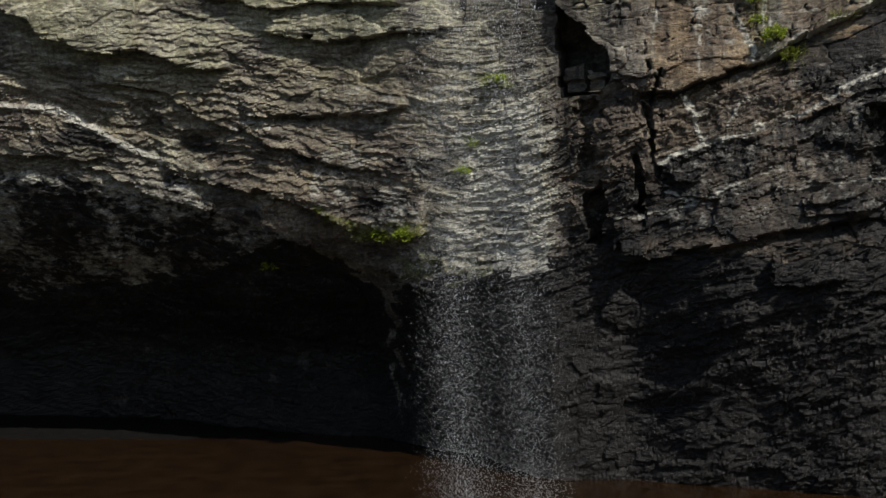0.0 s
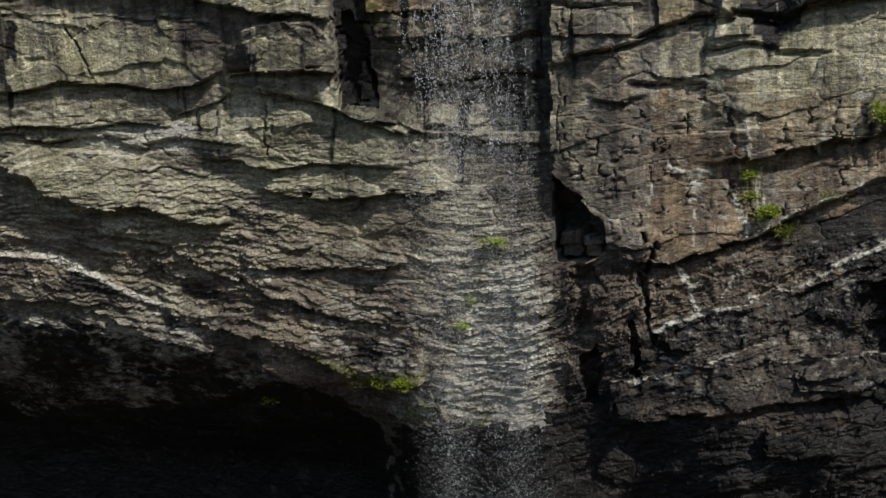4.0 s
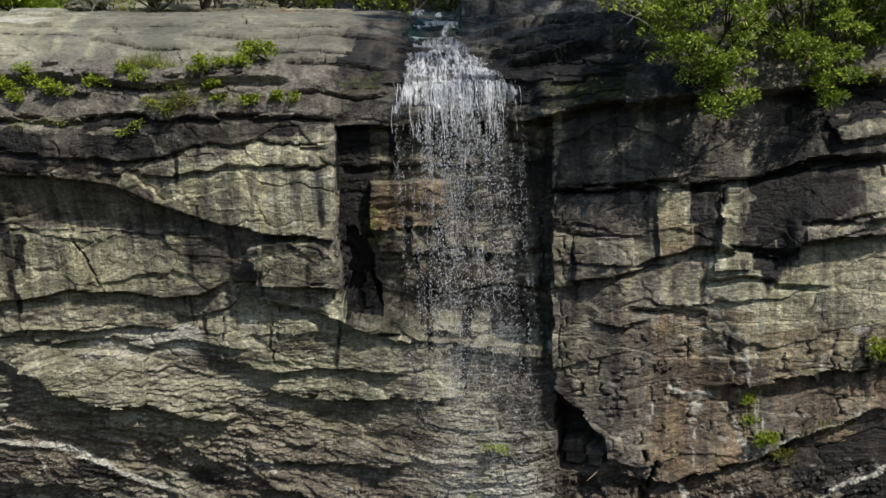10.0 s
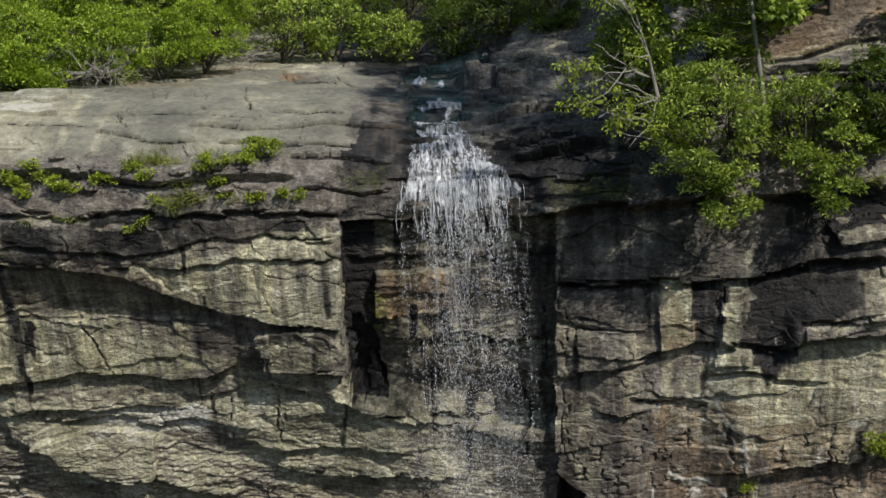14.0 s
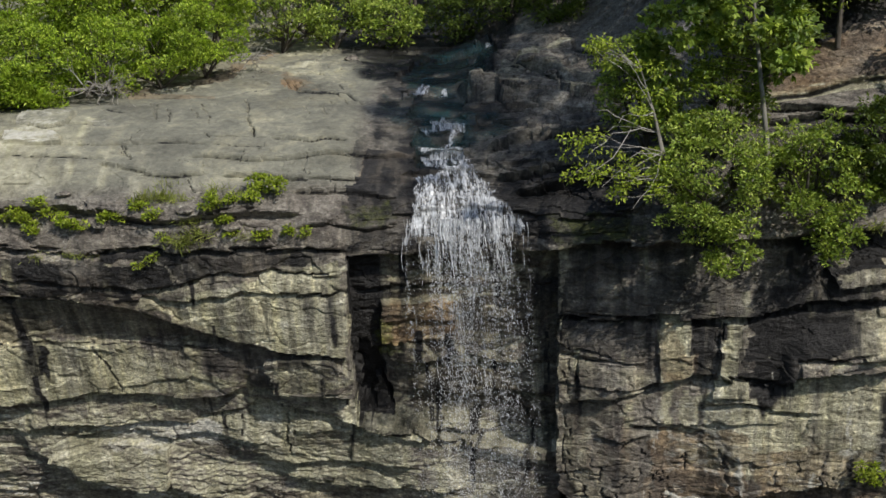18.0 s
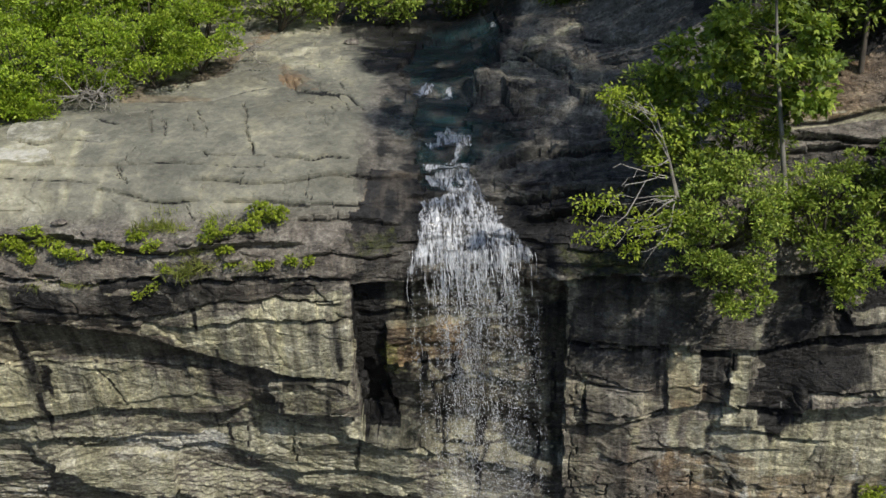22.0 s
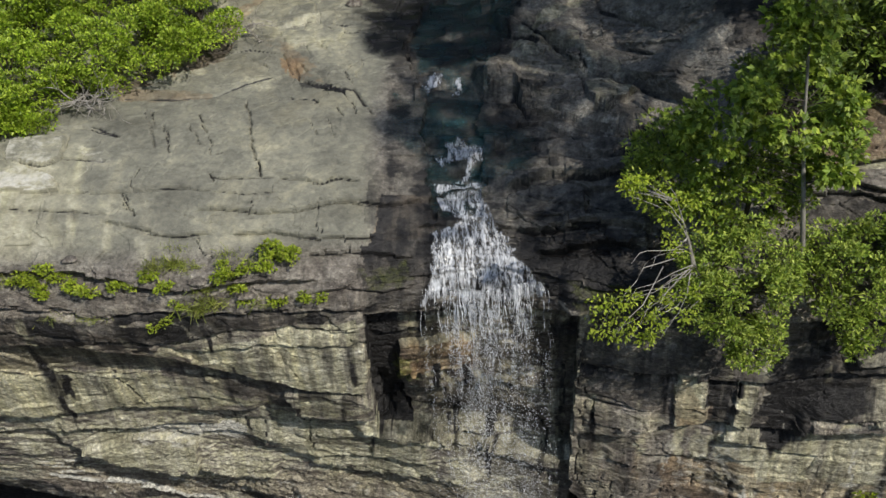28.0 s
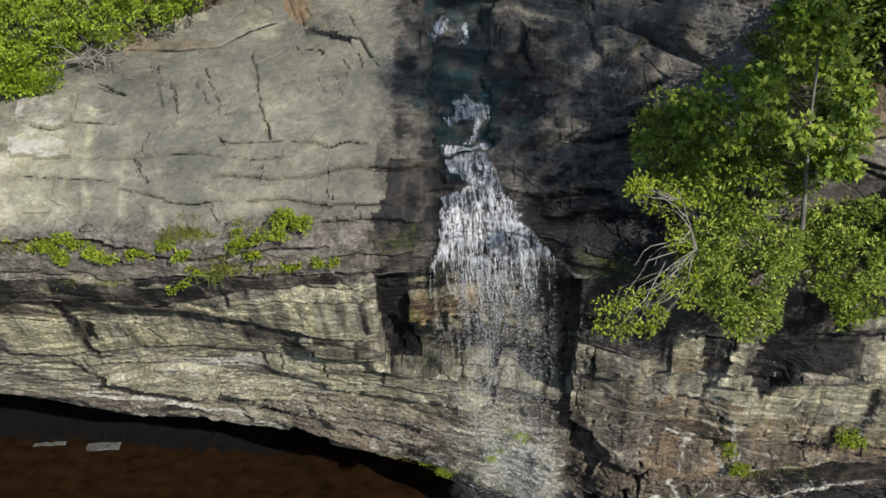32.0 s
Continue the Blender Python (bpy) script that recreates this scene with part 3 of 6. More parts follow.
def runs(mask, x0, x1, top, bottom, amount, edge=0.12):
    """Vertical stains that start under a joint and fray out downwards."""
    w = window(x0 - edge, x1 + edge, bottom - 0.3, top + 0.1)
    across = smoothstep(x0 - edge, x0 + edge, X[w] + 0.9 * WARP_X[w]) * smoothstep(x1 + edge, x1 - edge, X[w] + 0.9 * WARP_X[w])
    down = smoothstep(bottom - 0.2, bottom + 0.5, S[w] + 0.5 * STREAKY[w]) * (S[w] < top + WARP_S[w])
    mask[w] = np.maximum(mask[w], amount * across * down * np.clip(0.75 + STREAKY[w], 0, 1))


# the hollow behind the fall, and the buttress beside it
plate([(-1.55, 12.78), (-1.55, 11.95), (-1.57, 11.5), (-1.65, 10.95), (-1.6, 10.3), (-1.62, 9.6), (-0.9, 9.45), (-0.2, 9.1), (1.95, 9.0), (1.95, 12.78)], -0.36, 0.3)
plate([(-1.5, 11.0), (-1.08, 10.98), (-1.04, 10.36), (-0.90, 9.6), (-1.38, 9.56), (-1.52, 10.02)], -0.2, 1.3)
plate([(-1.06, 11.82), (-0.64, 11.86), (0.25, 11.84), (0.3, 11.06), (-1.08, 11.06)], 0.20, 0.35)
plate([(-1.0, 11.06), (0.2, 11.06), (0.4, 10.5), (-0.9, 10.62)], 0.10, 0.8)
plate([(-1.25, 10.2), (-1.1, 10.22), (-1.0, 9.62), (-1.3, 9.6)], 0.16, 0.6)
ledge([(-1.55, 12.45), (-0.6, 12.4), (0.6, 12.48), (1.9, 12.4)], 0.07, 0.3, 0.05)
ledge([(-1.55, 12.1), (-0.9, 12.12), (0.3, 12.05), (1.9, 12.12)], 0.08, 0.3, 0.05)
ledge([(-1.06, 11.42), (-0.5, 11.45), (0.3, 11.4)], 0.05, 0.3, 0.04)
ledge([(-0.9, 10.6), (0.2, 10.66), (1.2, 10.55), (1.9, 10.62)], 0.12, 0.5, 0.07)
ledge([(-0.7, 9.95), (0.2, 9.9), (1.1, 10.0), (1.9, 9.85)], 0.14, 0.5, 0.07)
ledge([(-2.05, 9.7), (-1.6, 9.5), (-1.18, 9.34), (-0.48, 9.04), (0.1, 9.2), (0.58, 8.9), (1.2, 8.84), (1.9, 8.8)], 0.16, 0.4, 0.08, ragged=0.6)
plate([(1.97, 11.6), (1.97, 8.3), (2.2, 8.09), (2.45, 7.85), (2.8, 7.46), (2.8, 7.13), (3.0, 6.86), (3.3, 6.77), (3.45, 7.1), (3.5, 6.75),
       (4.1, 6.83), (4.65, 6.98), (5.0, 7.15), (5.0, 11.6)], 0.24, 0.5, toward=(1.95, 3.9))
plate([(1.97, 8.3), (2.8, 7.46), (2.8, 7.07), (2.6, 6.8), (2.0, 6.8)], -0.7, 0.4)
plate([(2.05, 7.25), (2.35, 7.3), (2.35, 6.85), (2.05, 6.88)], 0.5, 0.5)
plate([(2.4, 7.2), (2.68, 7.15), (2.66, 6.85), (2.42, 6.85)], 0.55, 0.5)

# beds of the left face, from the brow down
ledge([(-9.5, 13.2), (-7.1, 13.1), (-5.7, 13.0), (-4.85, 13.02), (-3.35, 12.97), (-2.45, 13.0), (-1.5, 12.9)], 0.06, 0.9, 0.10, 0.04)
ledge([(-9, 13.85), (-6.15, 13.73), (-5.2, 13.55), (-4.4, 13.45), (-3.2, 13.6), (-2.2, 13.5)], 0.16, 0.5, 0.06)
ledge([(-9.5, 12.65), (-7.2, 12.56), (-5.8, 12.5), (-5.0, 12.38), (-3.8, 12.6), (-1.6, 12.5)], 0.035, 0.35, 0.04)
ledge([(-5.4, 12.22), (-4.5, 12.17), (-3.7, 12.1), (-3.35, 12.23), (-2.7, 12.14), (-1.6, 12.2)], 0.07, 0.4, 0.04)
ledge([(-9.5, 12.3), (-6.35, 12.14), (-5.4, 12.02), (-4.75, 11.7), (-4.2, 11.48), (-3.2, 11.18), (-2.4, 11.06), (-1.62, 10.92)], 0.14, 1.3, 0.06, 0.03, ends=0.02, ragged=0.5)
plate([(-3.15, 10.88), (-2.85, 10.97), (-1.9, 10.91), (-1.5, 10.43), (-1.52, 10.22), (-2.2, 10.19), (-3.0, 10.28), (-3.0, 10.64), (-3.15, 10.7)], 0.14, 0.5)
ledge([(-3.6, 10.2), (-3.0, 10.22), (-1.5, 10.2)], 0.06, 0.5, 0.10)
ledge([(-9.5, 11.3), (-7.4, 11.24), (-5.8, 11.24), (-4.8, 11.18), (-3.6, 11.06)], -0.05, 0.8, 0.03)
ledge([(-9.5, 9.9), (-7.7, 10.04), (-7.3, 10.04), (-6.45, 10.16), (-5.8, 10.13), (-5.0, 10.02), (-4.15, 10.04), (-3.5, 10.24)], 0.17, 1.25, 0.08, 0.03, ends=0.5, ragged=0.6)
ledge([(-4.2, 8.78), (-3.64, 8.74), (-2.92, 8.56), (-2.16, 8.64), (-1.2, 8.6), (-0.4, 8.5)], 0.14, 1.1, 0.05, 0.03, ends=0.5, ragged=0.6)
ledge([(-7.9, 9.46), (-7.24, 9.5), (-6.3, 9.42), (-5.4, 9.48), (-4.6, 9.36)], 0.14, 0.6, 0.06, 0.03, ragged=0.6)
ledge([(4.2, 8.3), (5.0, 8.4), (6.0, 8.6), (9, 8.9)], 0.22, 2.2, ends=0.8)
crack([(-6.2, 11.0), (-6.0, 10.58), (-5.88, 10.3)], 0.05, 0.02, 0.6)
crack([(-2.82, 9.71), (-2.9, 8.9)], 0.07, 0.022, 1.5)
ledge([(-3.2, 9.9), (-2.25, 9.74), (-1.8, 9.62), (-1.25, 9.35), (-0.65, 9.29), (-0.2, 9.02), (1.0, 9.0)], 0.12, 0.5, 0.05)
ledge([(-9.4, 9.3), (-7.6, 9.35), (-6.9, 9.2), (-6.2, 9.32), (-5.2, 9.05), (-4.4, 9.2), (-3.3, 9.0)], 0.10, 0.35, 0.06)
plate([(-7.65, 8.8), (-7.25, 8.6), (-7.05, 8.3), (-6.35, 8.09), (-5.75, 8.0), (-5.42, 8.03), (-5.35, 8.3), (-5.3, 8.9), (-6.5, 9.05)], 0.16, 0.5)
ledge([(-8.2, 8.9), (-7.25, 8.6), (-7.05, 8.3), (-6.35, 8.09), (-5.75, 8.0), (-5.4, 8.05), (-5.05, 7.91), (-4.45, 7.67), (-3.7, 7.6)], 0.18, 0.9, 0.08, ragged=0.6)
ledge([(-3.2, 8.2), (-2.55, 8.09), (-1.75, 8.03), (-0.7, 8.1), (0.3, 8.0)], 0.15, 0.6, 0.07)
ledge([(-3.7, 7.0), (-3.55, 6.83), (-2.95, 6.74), (-2.3, 6.77), (-1.1, 6.74), (-0.5, 6.8)], 0.14, 0.5, 0.06)
ledge([(-6.4, 7.5), (-5.0, 7.2), (-4.0, 6.7), (-2.5, 6.0), (-1.0, 5.7)], 0.10, 0.4, 0.04)
ledge([(-5.4, 6.0), (-4.2, 5.6), (-3.0, 5.35), (-2.1, 5.0), (-1.5, 4.6), (-0.75, 4.52), (-0.2, 4.65)], 0.16, 0.6, 0.06)
ledge([(-3.6, 4.9), (-2.4, 4.4), (-1.2, 3.9), (-0.2, 3.55), (0.6, 3.5), (1.6, 3.7)], 0.22, 0.6, 0.10)
ledge([(-9, 6.4), (-7.2, 6.2), (-5.6, 5.5), (-4.2, 5.0)], 0.12, 0.5, 0.06)
vein([(-8.8, 7.3), (-7.9, 7.1), (-7.1, 7.01), (-6.5, 6.68), (-6.15, 6.5), (-5.3, 6.06)], 0.05, 0.05, 1.2)
vein([(-7.9, 7.05), (-7.75, 6.75), (-7.7, 6.55)], 0.03, 0.03, 0.7)
vein([(-4.65, 5.96), (-3.9, 5.9), (-3.2, 5.75)], 0.03, 0.03, 0.5)

# beds of the right wall
ledge([(1.6, 12.8), (2.6, 12.92), (3.3, 12.87), (4.5, 13.0), (6.0, 13.1), (9, 13.3)], 0.26, 0.9, 0.15, 0.10)
ledge([(1.85, 11.6), (2.2, 11.66), (2.7, 11.66), (3.5, 11.72), (4.3, 11.69), (5.3, 11.78), (5.75, 11.96), (6.4, 12.02), (9, 12.2)], 0.15, 0.7, 0.12, 0.06)
ledge([(1.95, 11.03), (2.6, 10.94), (3.45, 10.88)], 0.06, 0.4, 0.05)
ledge([(2.2, 10.15), (2.85, 10.25), (3.3, 10.4), (3.75, 10.55), (4.2, 10.64), (4.5, 10.64), (5.0, 10.58), (5.7, 10.5)], 0.10, 0.8, 0.10, 0.05)
ledge([(5.4, 10.5), (5.75, 10.73), (6.05, 10.76), (6.45, 10.79), (9, 11.3)], 0.30, 0.8, 0.10, 0.07)
ledge([(5.6, 11.05), (6.35, 11.06), (9, 11.5)], 0.10, 0.4, 0.05)
plate([(5.75, 10.94), (6.95, 11.21), (9, 11.7), (9, 11.5), (6.95, 11.06), (5.75, 10.7)], 0.06, 0.15)
plate([(3.55, 11.69), (4.05, 11.72), (4.1, 10.64), (3.6, 10.49)], 0.07, 0.3)
plate([(4.5, 11.69), (4.8, 11.69), (4.8, 10.67), (4.5, 10.67)], 0.07, 0.3)
plate([(4.45, 10.61), (4.95, 10.61), (4.95, 10.31), (4.45, 10.28)], 0.07, 0.4)
plate([(1.97, 11.0), (2.33, 10.94), (2.3, 10.49), (2.0, 10.55)], 0.07, 0.3)
plate([(2.36, 10.91), (3.2, 10.88), (3.2, 10.43), (2.4, 10.49)], 0.09, 0.3)
plate([(2.0, 10.43), (2.95, 10.49), (2.9, 10.13), (2.0, 10.07)], 0.05, 0.4)
plate([(6.0, 12.6), (6.9, 12.65), (9, 12.8), (9, 12.4), (6.9, 12.35), (6.2, 12.26)], 0.14, 0.4)
ledge([(4.2, 10.1), (5.0, 10.16), (5.35, 10.04), (5.8, 10.01), (6.25, 10.0)], 0.07, 0.5, 0.05)
ledge([(3.0, 9.68), (3.55, 9.62), (3.95, 9.66)], 0.07, 0.3, 0.05)
ledge([(3.95, 9.66), (4.35, 9.62)], 0.09, 0.2, 0.04, ends=0.05)
ledge([(2.5, 9.5), (3.0, 9.38), (3.5, 9.48)], 0.07, 0.3, 0.05)
joints = np.random.RandomState(4)
for _ in range(60):
    x0, top, tall = joints.uniform(2.1, 6.6), joints.uniform(7.3, 9.4), joints.uniform(0.08, 0.24)
    crack([(x0, top), (x0 + joints.normal(0, 0.03), top - tall * 0.5), (x0 + joints.normal(0, 0.05), top - tall)], 0.035, 0.018, 1.2)
    ledge([(x0 - tall * 0.7, top - tall), (x0, top - tall + 0.02), (x0 + tall * 0.6, top - tall)], 0.03, 0.2, 0.02, 0.03, 0.08)
crack([(3.45, 7.2), (3.47, 6.4), (3.55, 5.3)], 0.14, 0.04, 1.5)
crack([(2.1, 11.5), (2.15, 10.2), (2.1, 8.6)], 0.03, 0.02, 1.5)
plate([(2.42, 5.1), (2.7, 5.4), (2.78, 4.25), (2.5, 4.3)], -0.35, 1.2)
plate([(2.3, 6.6), (2.6, 6.6), (2.65, 5.7), (2.3, 5.6)], -0.16, 2.2)
plate([(3.18, 5.7), (3.3, 5.7), (3.33, 4.8), (3.22, 4.8)], -0.3, 1.0)
plate([(3.43, 6.5), (3.5, 6.5), (3.56, 5.8), (3.48, 5.8)], -0.2, 0.8)
plate([(6.65, 6.4), (7.4, 6.5), (7.4, 4.9), (6.7, 5.1)], -0.5, 1.2)
ledge([(3.2, 6.72), (3.8, 6.71), (4.1, 6.83), (4.65, 6.98), (5.1, 7.15), (5.55, 7.4), (5.9, 7.58), (6.35, 7.79), (9, 8.8)], 0.20, 0.7, 0.08)
vein([(5.3, 7.25), (5.55, 7.4), (5.9, 7.58), (6.35, 7.79), (7.05, 8.03), (8.2, 8.5)], 0.03, 0.045, 0.95)
vein([(3.6, 5.62), (4.2, 5.87), (4.75, 6.05), (5.35, 6.26), (5.7, 6.32), (6.15, 6.59), (6.65, 6.83), (8, 7.4)], 0.01, 0.034, 0.85)
vein([(3.85, 6.68), (4.1, 6.38), (4.2, 5.9)], 0.02, 0.04, 1.0)
vein([(3.85, 8.39), (4.05, 8.27), (4.4, 8.21), (4.75, 7.88), (4.9, 7.58), (5.0, 7.19)], 0.02, 0.04, 1.0)
vein([(4.92, 9.2), (4.97, 8.5), (5.0, 7.9)], 0.02, 0.05, 0.7)
vein([(3.6, 5.2), (4.1, 4.95), (4.9, 5.25), (5.4, 5.5)], 0.01, 0.022, 0.75)
vein([(5.2, 5.15), (6.2, 5.2), (7.2, 5.3)], 0.01, 0.022, 0.75)
vein([(2.85, 4.75), (3.5, 4.78), (4.1, 4.9)], 0.01, 0.022, 0.75)
vein([(4.6, 6.2), (4.9, 6.6), (4.75, 6.9)], 0.01, 0.025, 0.75)
ledge([(2.85, 3.98), (4.25, 4.19), (5.05, 4.37), (6.0, 4.49), (6.7, 4.76), (8.5, 5.2)], 0.16, 0.6, 0.03)
plate([(2.95, 4.7), (3.5, 4.8), (3.52, 4.2), (2.95, 4.2)], 0.14, 0.8)
plate([(5.2, 4.1), (6.3, 4.4), (6.3, 3.7), (5.3, 3.6)], 0.14, 0.8)
plate([(5.7, 5.0), (6.6, 5.15), (6.7, 4.75), (5.75, 4.68)], 0.10)

# joints of the bare slab
crack([(-3.65, 17.54), (-3.5, 16.85), (-3.4, 16.19), (-3.2, 15.44)], 0.08, 0.018, 0.45)
for line in ([(-5.0, 16.85), (-4.75, 16.07)], [(-5.5, 17.36), (-5.3, 17.3), (-5.05, 16.22)], [(-4.55, 16.82), (-4.35, 16.25)],
             [(-4.45, 17.1), (-4.2, 16.58)], [(-4.2, 16.5), (-4.05, 15.95), (-3.82, 16.0)], [(-5.4, 15.1), (-5.2, 14.7)],
             [(-2.0, 17.3), (-1.85, 17.0)], [(-1.75, 17.4), (-1.6, 17.1)], [(-1.4, 17.25), (-1.3, 17.05)],
             [(-4.0, 15.5), (-3.9, 15.3)]):
    crack(line, 0.05, 0.015, 0.6)
ledge([(-3.0, 15.41), (-2.6, 15.41), (-2.2, 15.29), (-1.9, 15.38), (-1.45, 15.3)], 0.06, 0.5, 0.05, 0.02, ragged=0.4)
ledge([(-6.9, 15.14), (-5.45, 15.14), (-4.35, 15.17), (-3.45, 15.05), (-2.75, 15.14)], 0.04, 0.6, 0.03, 0.015, ragged=0.4)
ledge([(-4.3, 14.78), (-3.8, 14.81), (-3.2, 14.72), (-2.55, 14.69), (-1.9, 14.87), (-1.2, 14.81), (-0.4, 14.93)], 0.06, 0.4, 0.05, 0.02, ragged=0.4)
ledge([(-3.7, 14.3), (-2.9, 14.33), (-2.5, 14.21), (-1.85, 14.15), (-1.2, 14.18)], 0.06, 0.3, 0.05, 0.02, ragged=0.4)
ledge([(-2.5, 13.97), (-1.9, 13.9), (-1.4, 13.88), (-0.6, 13.8)], 0.07, 0.35, 0.05, 0.03, ragged=0.6)
ledge([(-2.4, 13.3), (-1.8, 13.35), (-1.2, 13.2), (-0.6, 13.3)], 0.06, 0.3, 0.05, 0.02, ragged=0.4)
ledge([(-5.8, 14.66), (-5.05, 14.42), (-4.5, 14.33), (-3.8, 14.35)], 0.04, 0.4, 0.04, 0.03, ragged=0.6)
crack([(-5.9, 17.75), (-5.05, 17.66), (-4.25, 17.78), (-3.75, 18.14), (-3.3, 18.38)], 0.04, 0.035, 0.4)
crack([(-2.9, 18.7), (-2.75, 18.26), (-2.25, 17.96), (-1.75, 17.84), (-1.5, 17.3)], 0.06, 0.03, 0.4)
crack([(-6.9, 16.73), (-6.3, 16.79), (-5.75, 16.49)], 0.06, 0.03, 0.4)

for line in ([(-7.9, 16.0), (-7.55, 15.95), (-6.9, 15.71), (-6.5, 15.86), (-5.85, 15.8)], [(-6.75, 16.67), (-6.45, 16.76), (-5.9, 16.52), (-5.7, 16.46)], [(-6.58, 16.5), (-6.55, 15.85)],
             [(-2.85, 17.6), (-2.4, 17.54), (-2.35, 17.42)], [(-4.0, 15.44), (-3.8, 15.35), (-3.0, 15.41)]):
    crack(line, 0.06, 0.022, 0.3)
plate([(-7.56, 16.36), (-7.1, 16.47), (-6.6, 16.43), (-6.55, 15.85), (-6.9, 15.73), (-7.5, 15.93)], 0.06, 0.6)
plate([(-7.6, 15.6), (-7.1, 15.7), (-7.0, 15.62), (-6.7, 15.47), (-6.5, 15.3), (-6.48, 15.16), (-7.5, 15.16)], 0.06, 0.5)
for line in ([(-5.46, 17.32), (-5.24, 16.86), (-5.04, 16.18)], [(-2.44, 16.84), (-2.32, 16.44)], [(-2.16, 16.88), (-2.0, 16.42)], [(-2.86, 17.64), (-2.44, 17.58), (-2.36, 17.36)],
             [(-5.24, 15.14), (-5.3, 15.44), (-5.24, 15.6)], [(-5.46, 15.14), (-5.36, 14.88), (-5.2, 14.68)], [(-4.2, 14.3), (-4.05, 14.05), (-3.9, 13.95)],
             [(-3.3, 15.0), (-3.28, 14.8), (-3.32, 14.7)], [(-2.2, 14.8), (-2.22, 14.5), (-2.18, 14.25)], [(-1.75, 14.1), (-1.72, 13.9)], [(-1.6, 18.9), (-1.9, 18.4), (-1.7, 18.0)], [(-2.6, 20.6), (-2.2, 20.0), (-1.5, 19.9)]):
    crack(line, 0.035, 0.012, 0.6)
ledge([(-4.2, 19.2), (-3.76, 19.36), (-3.14, 19.16), (-2.92, 18.5), (-2.44, 18.05), (-1.94, 17.86), (-1.7, 17.2)], 0.05, 0.6, 0.05, 0.03, ragged=0.3)
ledge([(-3.4, 20.2), (-2.8, 20.5), (-2.0, 20.3), (-1.3, 20.4)], 0.06, 0.5, 0.05, 0.04, ragged=0.3)
ledge([(-7.4, 14.86), (-6.3, 14.78), (-5.5, 14.72)], 0.04, 0.3, 0.02, 0.02, ragged=0.3)
ledge([(4.9, 15.45), (5.45, 15.47), (5.85, 15.47), (6.55, 15.56), (8, 15.6)], 0.12, 0.35, 0.10, 0.05, ragged=0.5)
ledge([(4.9, 15.3), (5.45, 15.29), (6.0, 15.14), (6.5, 15.02), (8, 15.0)], 0.10, 0.3, 0.08, 0.04, ragged=0.5)
ledge([(4.9, 15.0), (5.4, 15.02), (6.15, 14.99), (6.5, 14.87), (8, 14.8)], 0.10, 0.3, 0.08, 0.04, ragged=0.5)

# stepped rock by the stream
bedwet = smoothstep(-1.4, -0.7, X) * smoothstep(13.3, 14.2, S) * smoothstep(4.6, 3.8, X)
steps = S / 0.5 + 0.35 * fbm(X * 0.7 + 8, S * 0.5, 3)
D += bedwet * 0.10 * (TABLE[np.floor(steps).astype(int) & 255, np.floor(X * 0.8 + np.floor(steps) * 0.7).astype(int) & 255] - 0.5)
D += bedwet * 0.05 * fbm(X * 1.2, S * 1.6 + 30, 3, 0.5)
ledge([(0.9, 19.9), (1.45, 19.46), (2.05, 19.1), (2.45, 18.44), (2.75, 17.9), (3.5, 17.3), (4.2, 16.7)], 0.24, 1.6, 0.12, 0.09, ragged=0.0)
ledge([(0.4, 18.3), (0.65, 17.78), (1.2, 17.6), (1.35, 17.12), (1.85, 17.0), (2.3, 16.73), (2.8, 16.4), (3.15, 16.22), (3.6, 16.5)], 0.30, 1.1, 0.20, 0.11, ragged=0.0)
crack([(1.2, 20.2), (1.65, 19.64), (2.1, 18.98), (2.5, 18.5), (2.7, 17.9), (3.2, 17.48), (3.6, 17.2)], 0.12, 0.05, 0.3)
plate([(2.45, 17.48), (2.95, 17.78), (3.4, 17.24), (3.1, 16.85), (2.7, 16.64), (2.45, 16.97)], 0.16, 0.3)
plate([(0.7, 18.2), (1.3, 18.9), (1.9, 18.8), (2.35, 18.0), (2.4, 17.1), (1.6, 17.3), (1.2, 17.75), (0.75, 17.75)], 0.10, 0.3)
ledge([(2.0, 20.6), (2.6, 20.2), (3.3, 19.6), (4.0, 18.8)], 0.14, 0.8, 0.08, 0.08, ragged=0.0)
ledge([(2.6, 19.2), (3.2, 18.7), (3.9, 18.0)], 0.12, 0.7, 0.08, 0.08, ragged=0.0)
ledge([(0.9, 16.9), (1.6, 16.75), (2.3, 16.2)], 0.12, 0.5, 0.10, 0.05, ragged=0.4)
ledge([(1.4, 15.85), (2.2, 15.9), (3.0, 15.75), (3.7, 15.9)], 0.14, 0.5, 0.10, 0.05, ragged=0.4)
plate([(1.35, 19.16), (1.7, 19.4), (2.0, 18.98), (1.85, 18.62), (1.55, 18.5)], 0.05, 0.3)
ledge([(0.8, 15.23), (1.3, 15.35), (1.65, 15.44), (2.3, 15.26), (3.1, 15.41), (3.55, 15.29)], 0.14, 0.5, 0.10, 0.05)
ledge([(0.65, 16.1), (1.1, 16.31), (1.5, 16.34), (2.25, 16.37)], 0.08, 0.4, 0.06, 0.04)
ledge([(0.9, 14.3), (1.55, 14.33), (2.4, 14.36), (3.3, 14.3)], 0.15, 0.5, 0.10)
ledge([(1.2, 13.9), (2.05, 13.91), (2.65, 14.05), (3.3, 14.0), (4.4, 13.9)], 0.14, 0.4, 0.10)
ledge([(-0.9, 13.42), (0.3, 13.5), (1.4, 13.45), (2.2, 13.3), (3.4, 13.45)], 0.09, 0.45)
ledge([(-0.7, 14.3), (0.2, 14.4), (1.1, 14.25)], 0.10, 0.4)
ledge([(-0.5, 15.05), (0.1, 15.1), (0.7, 15.0)], 0.12, 0.35, 0.05)
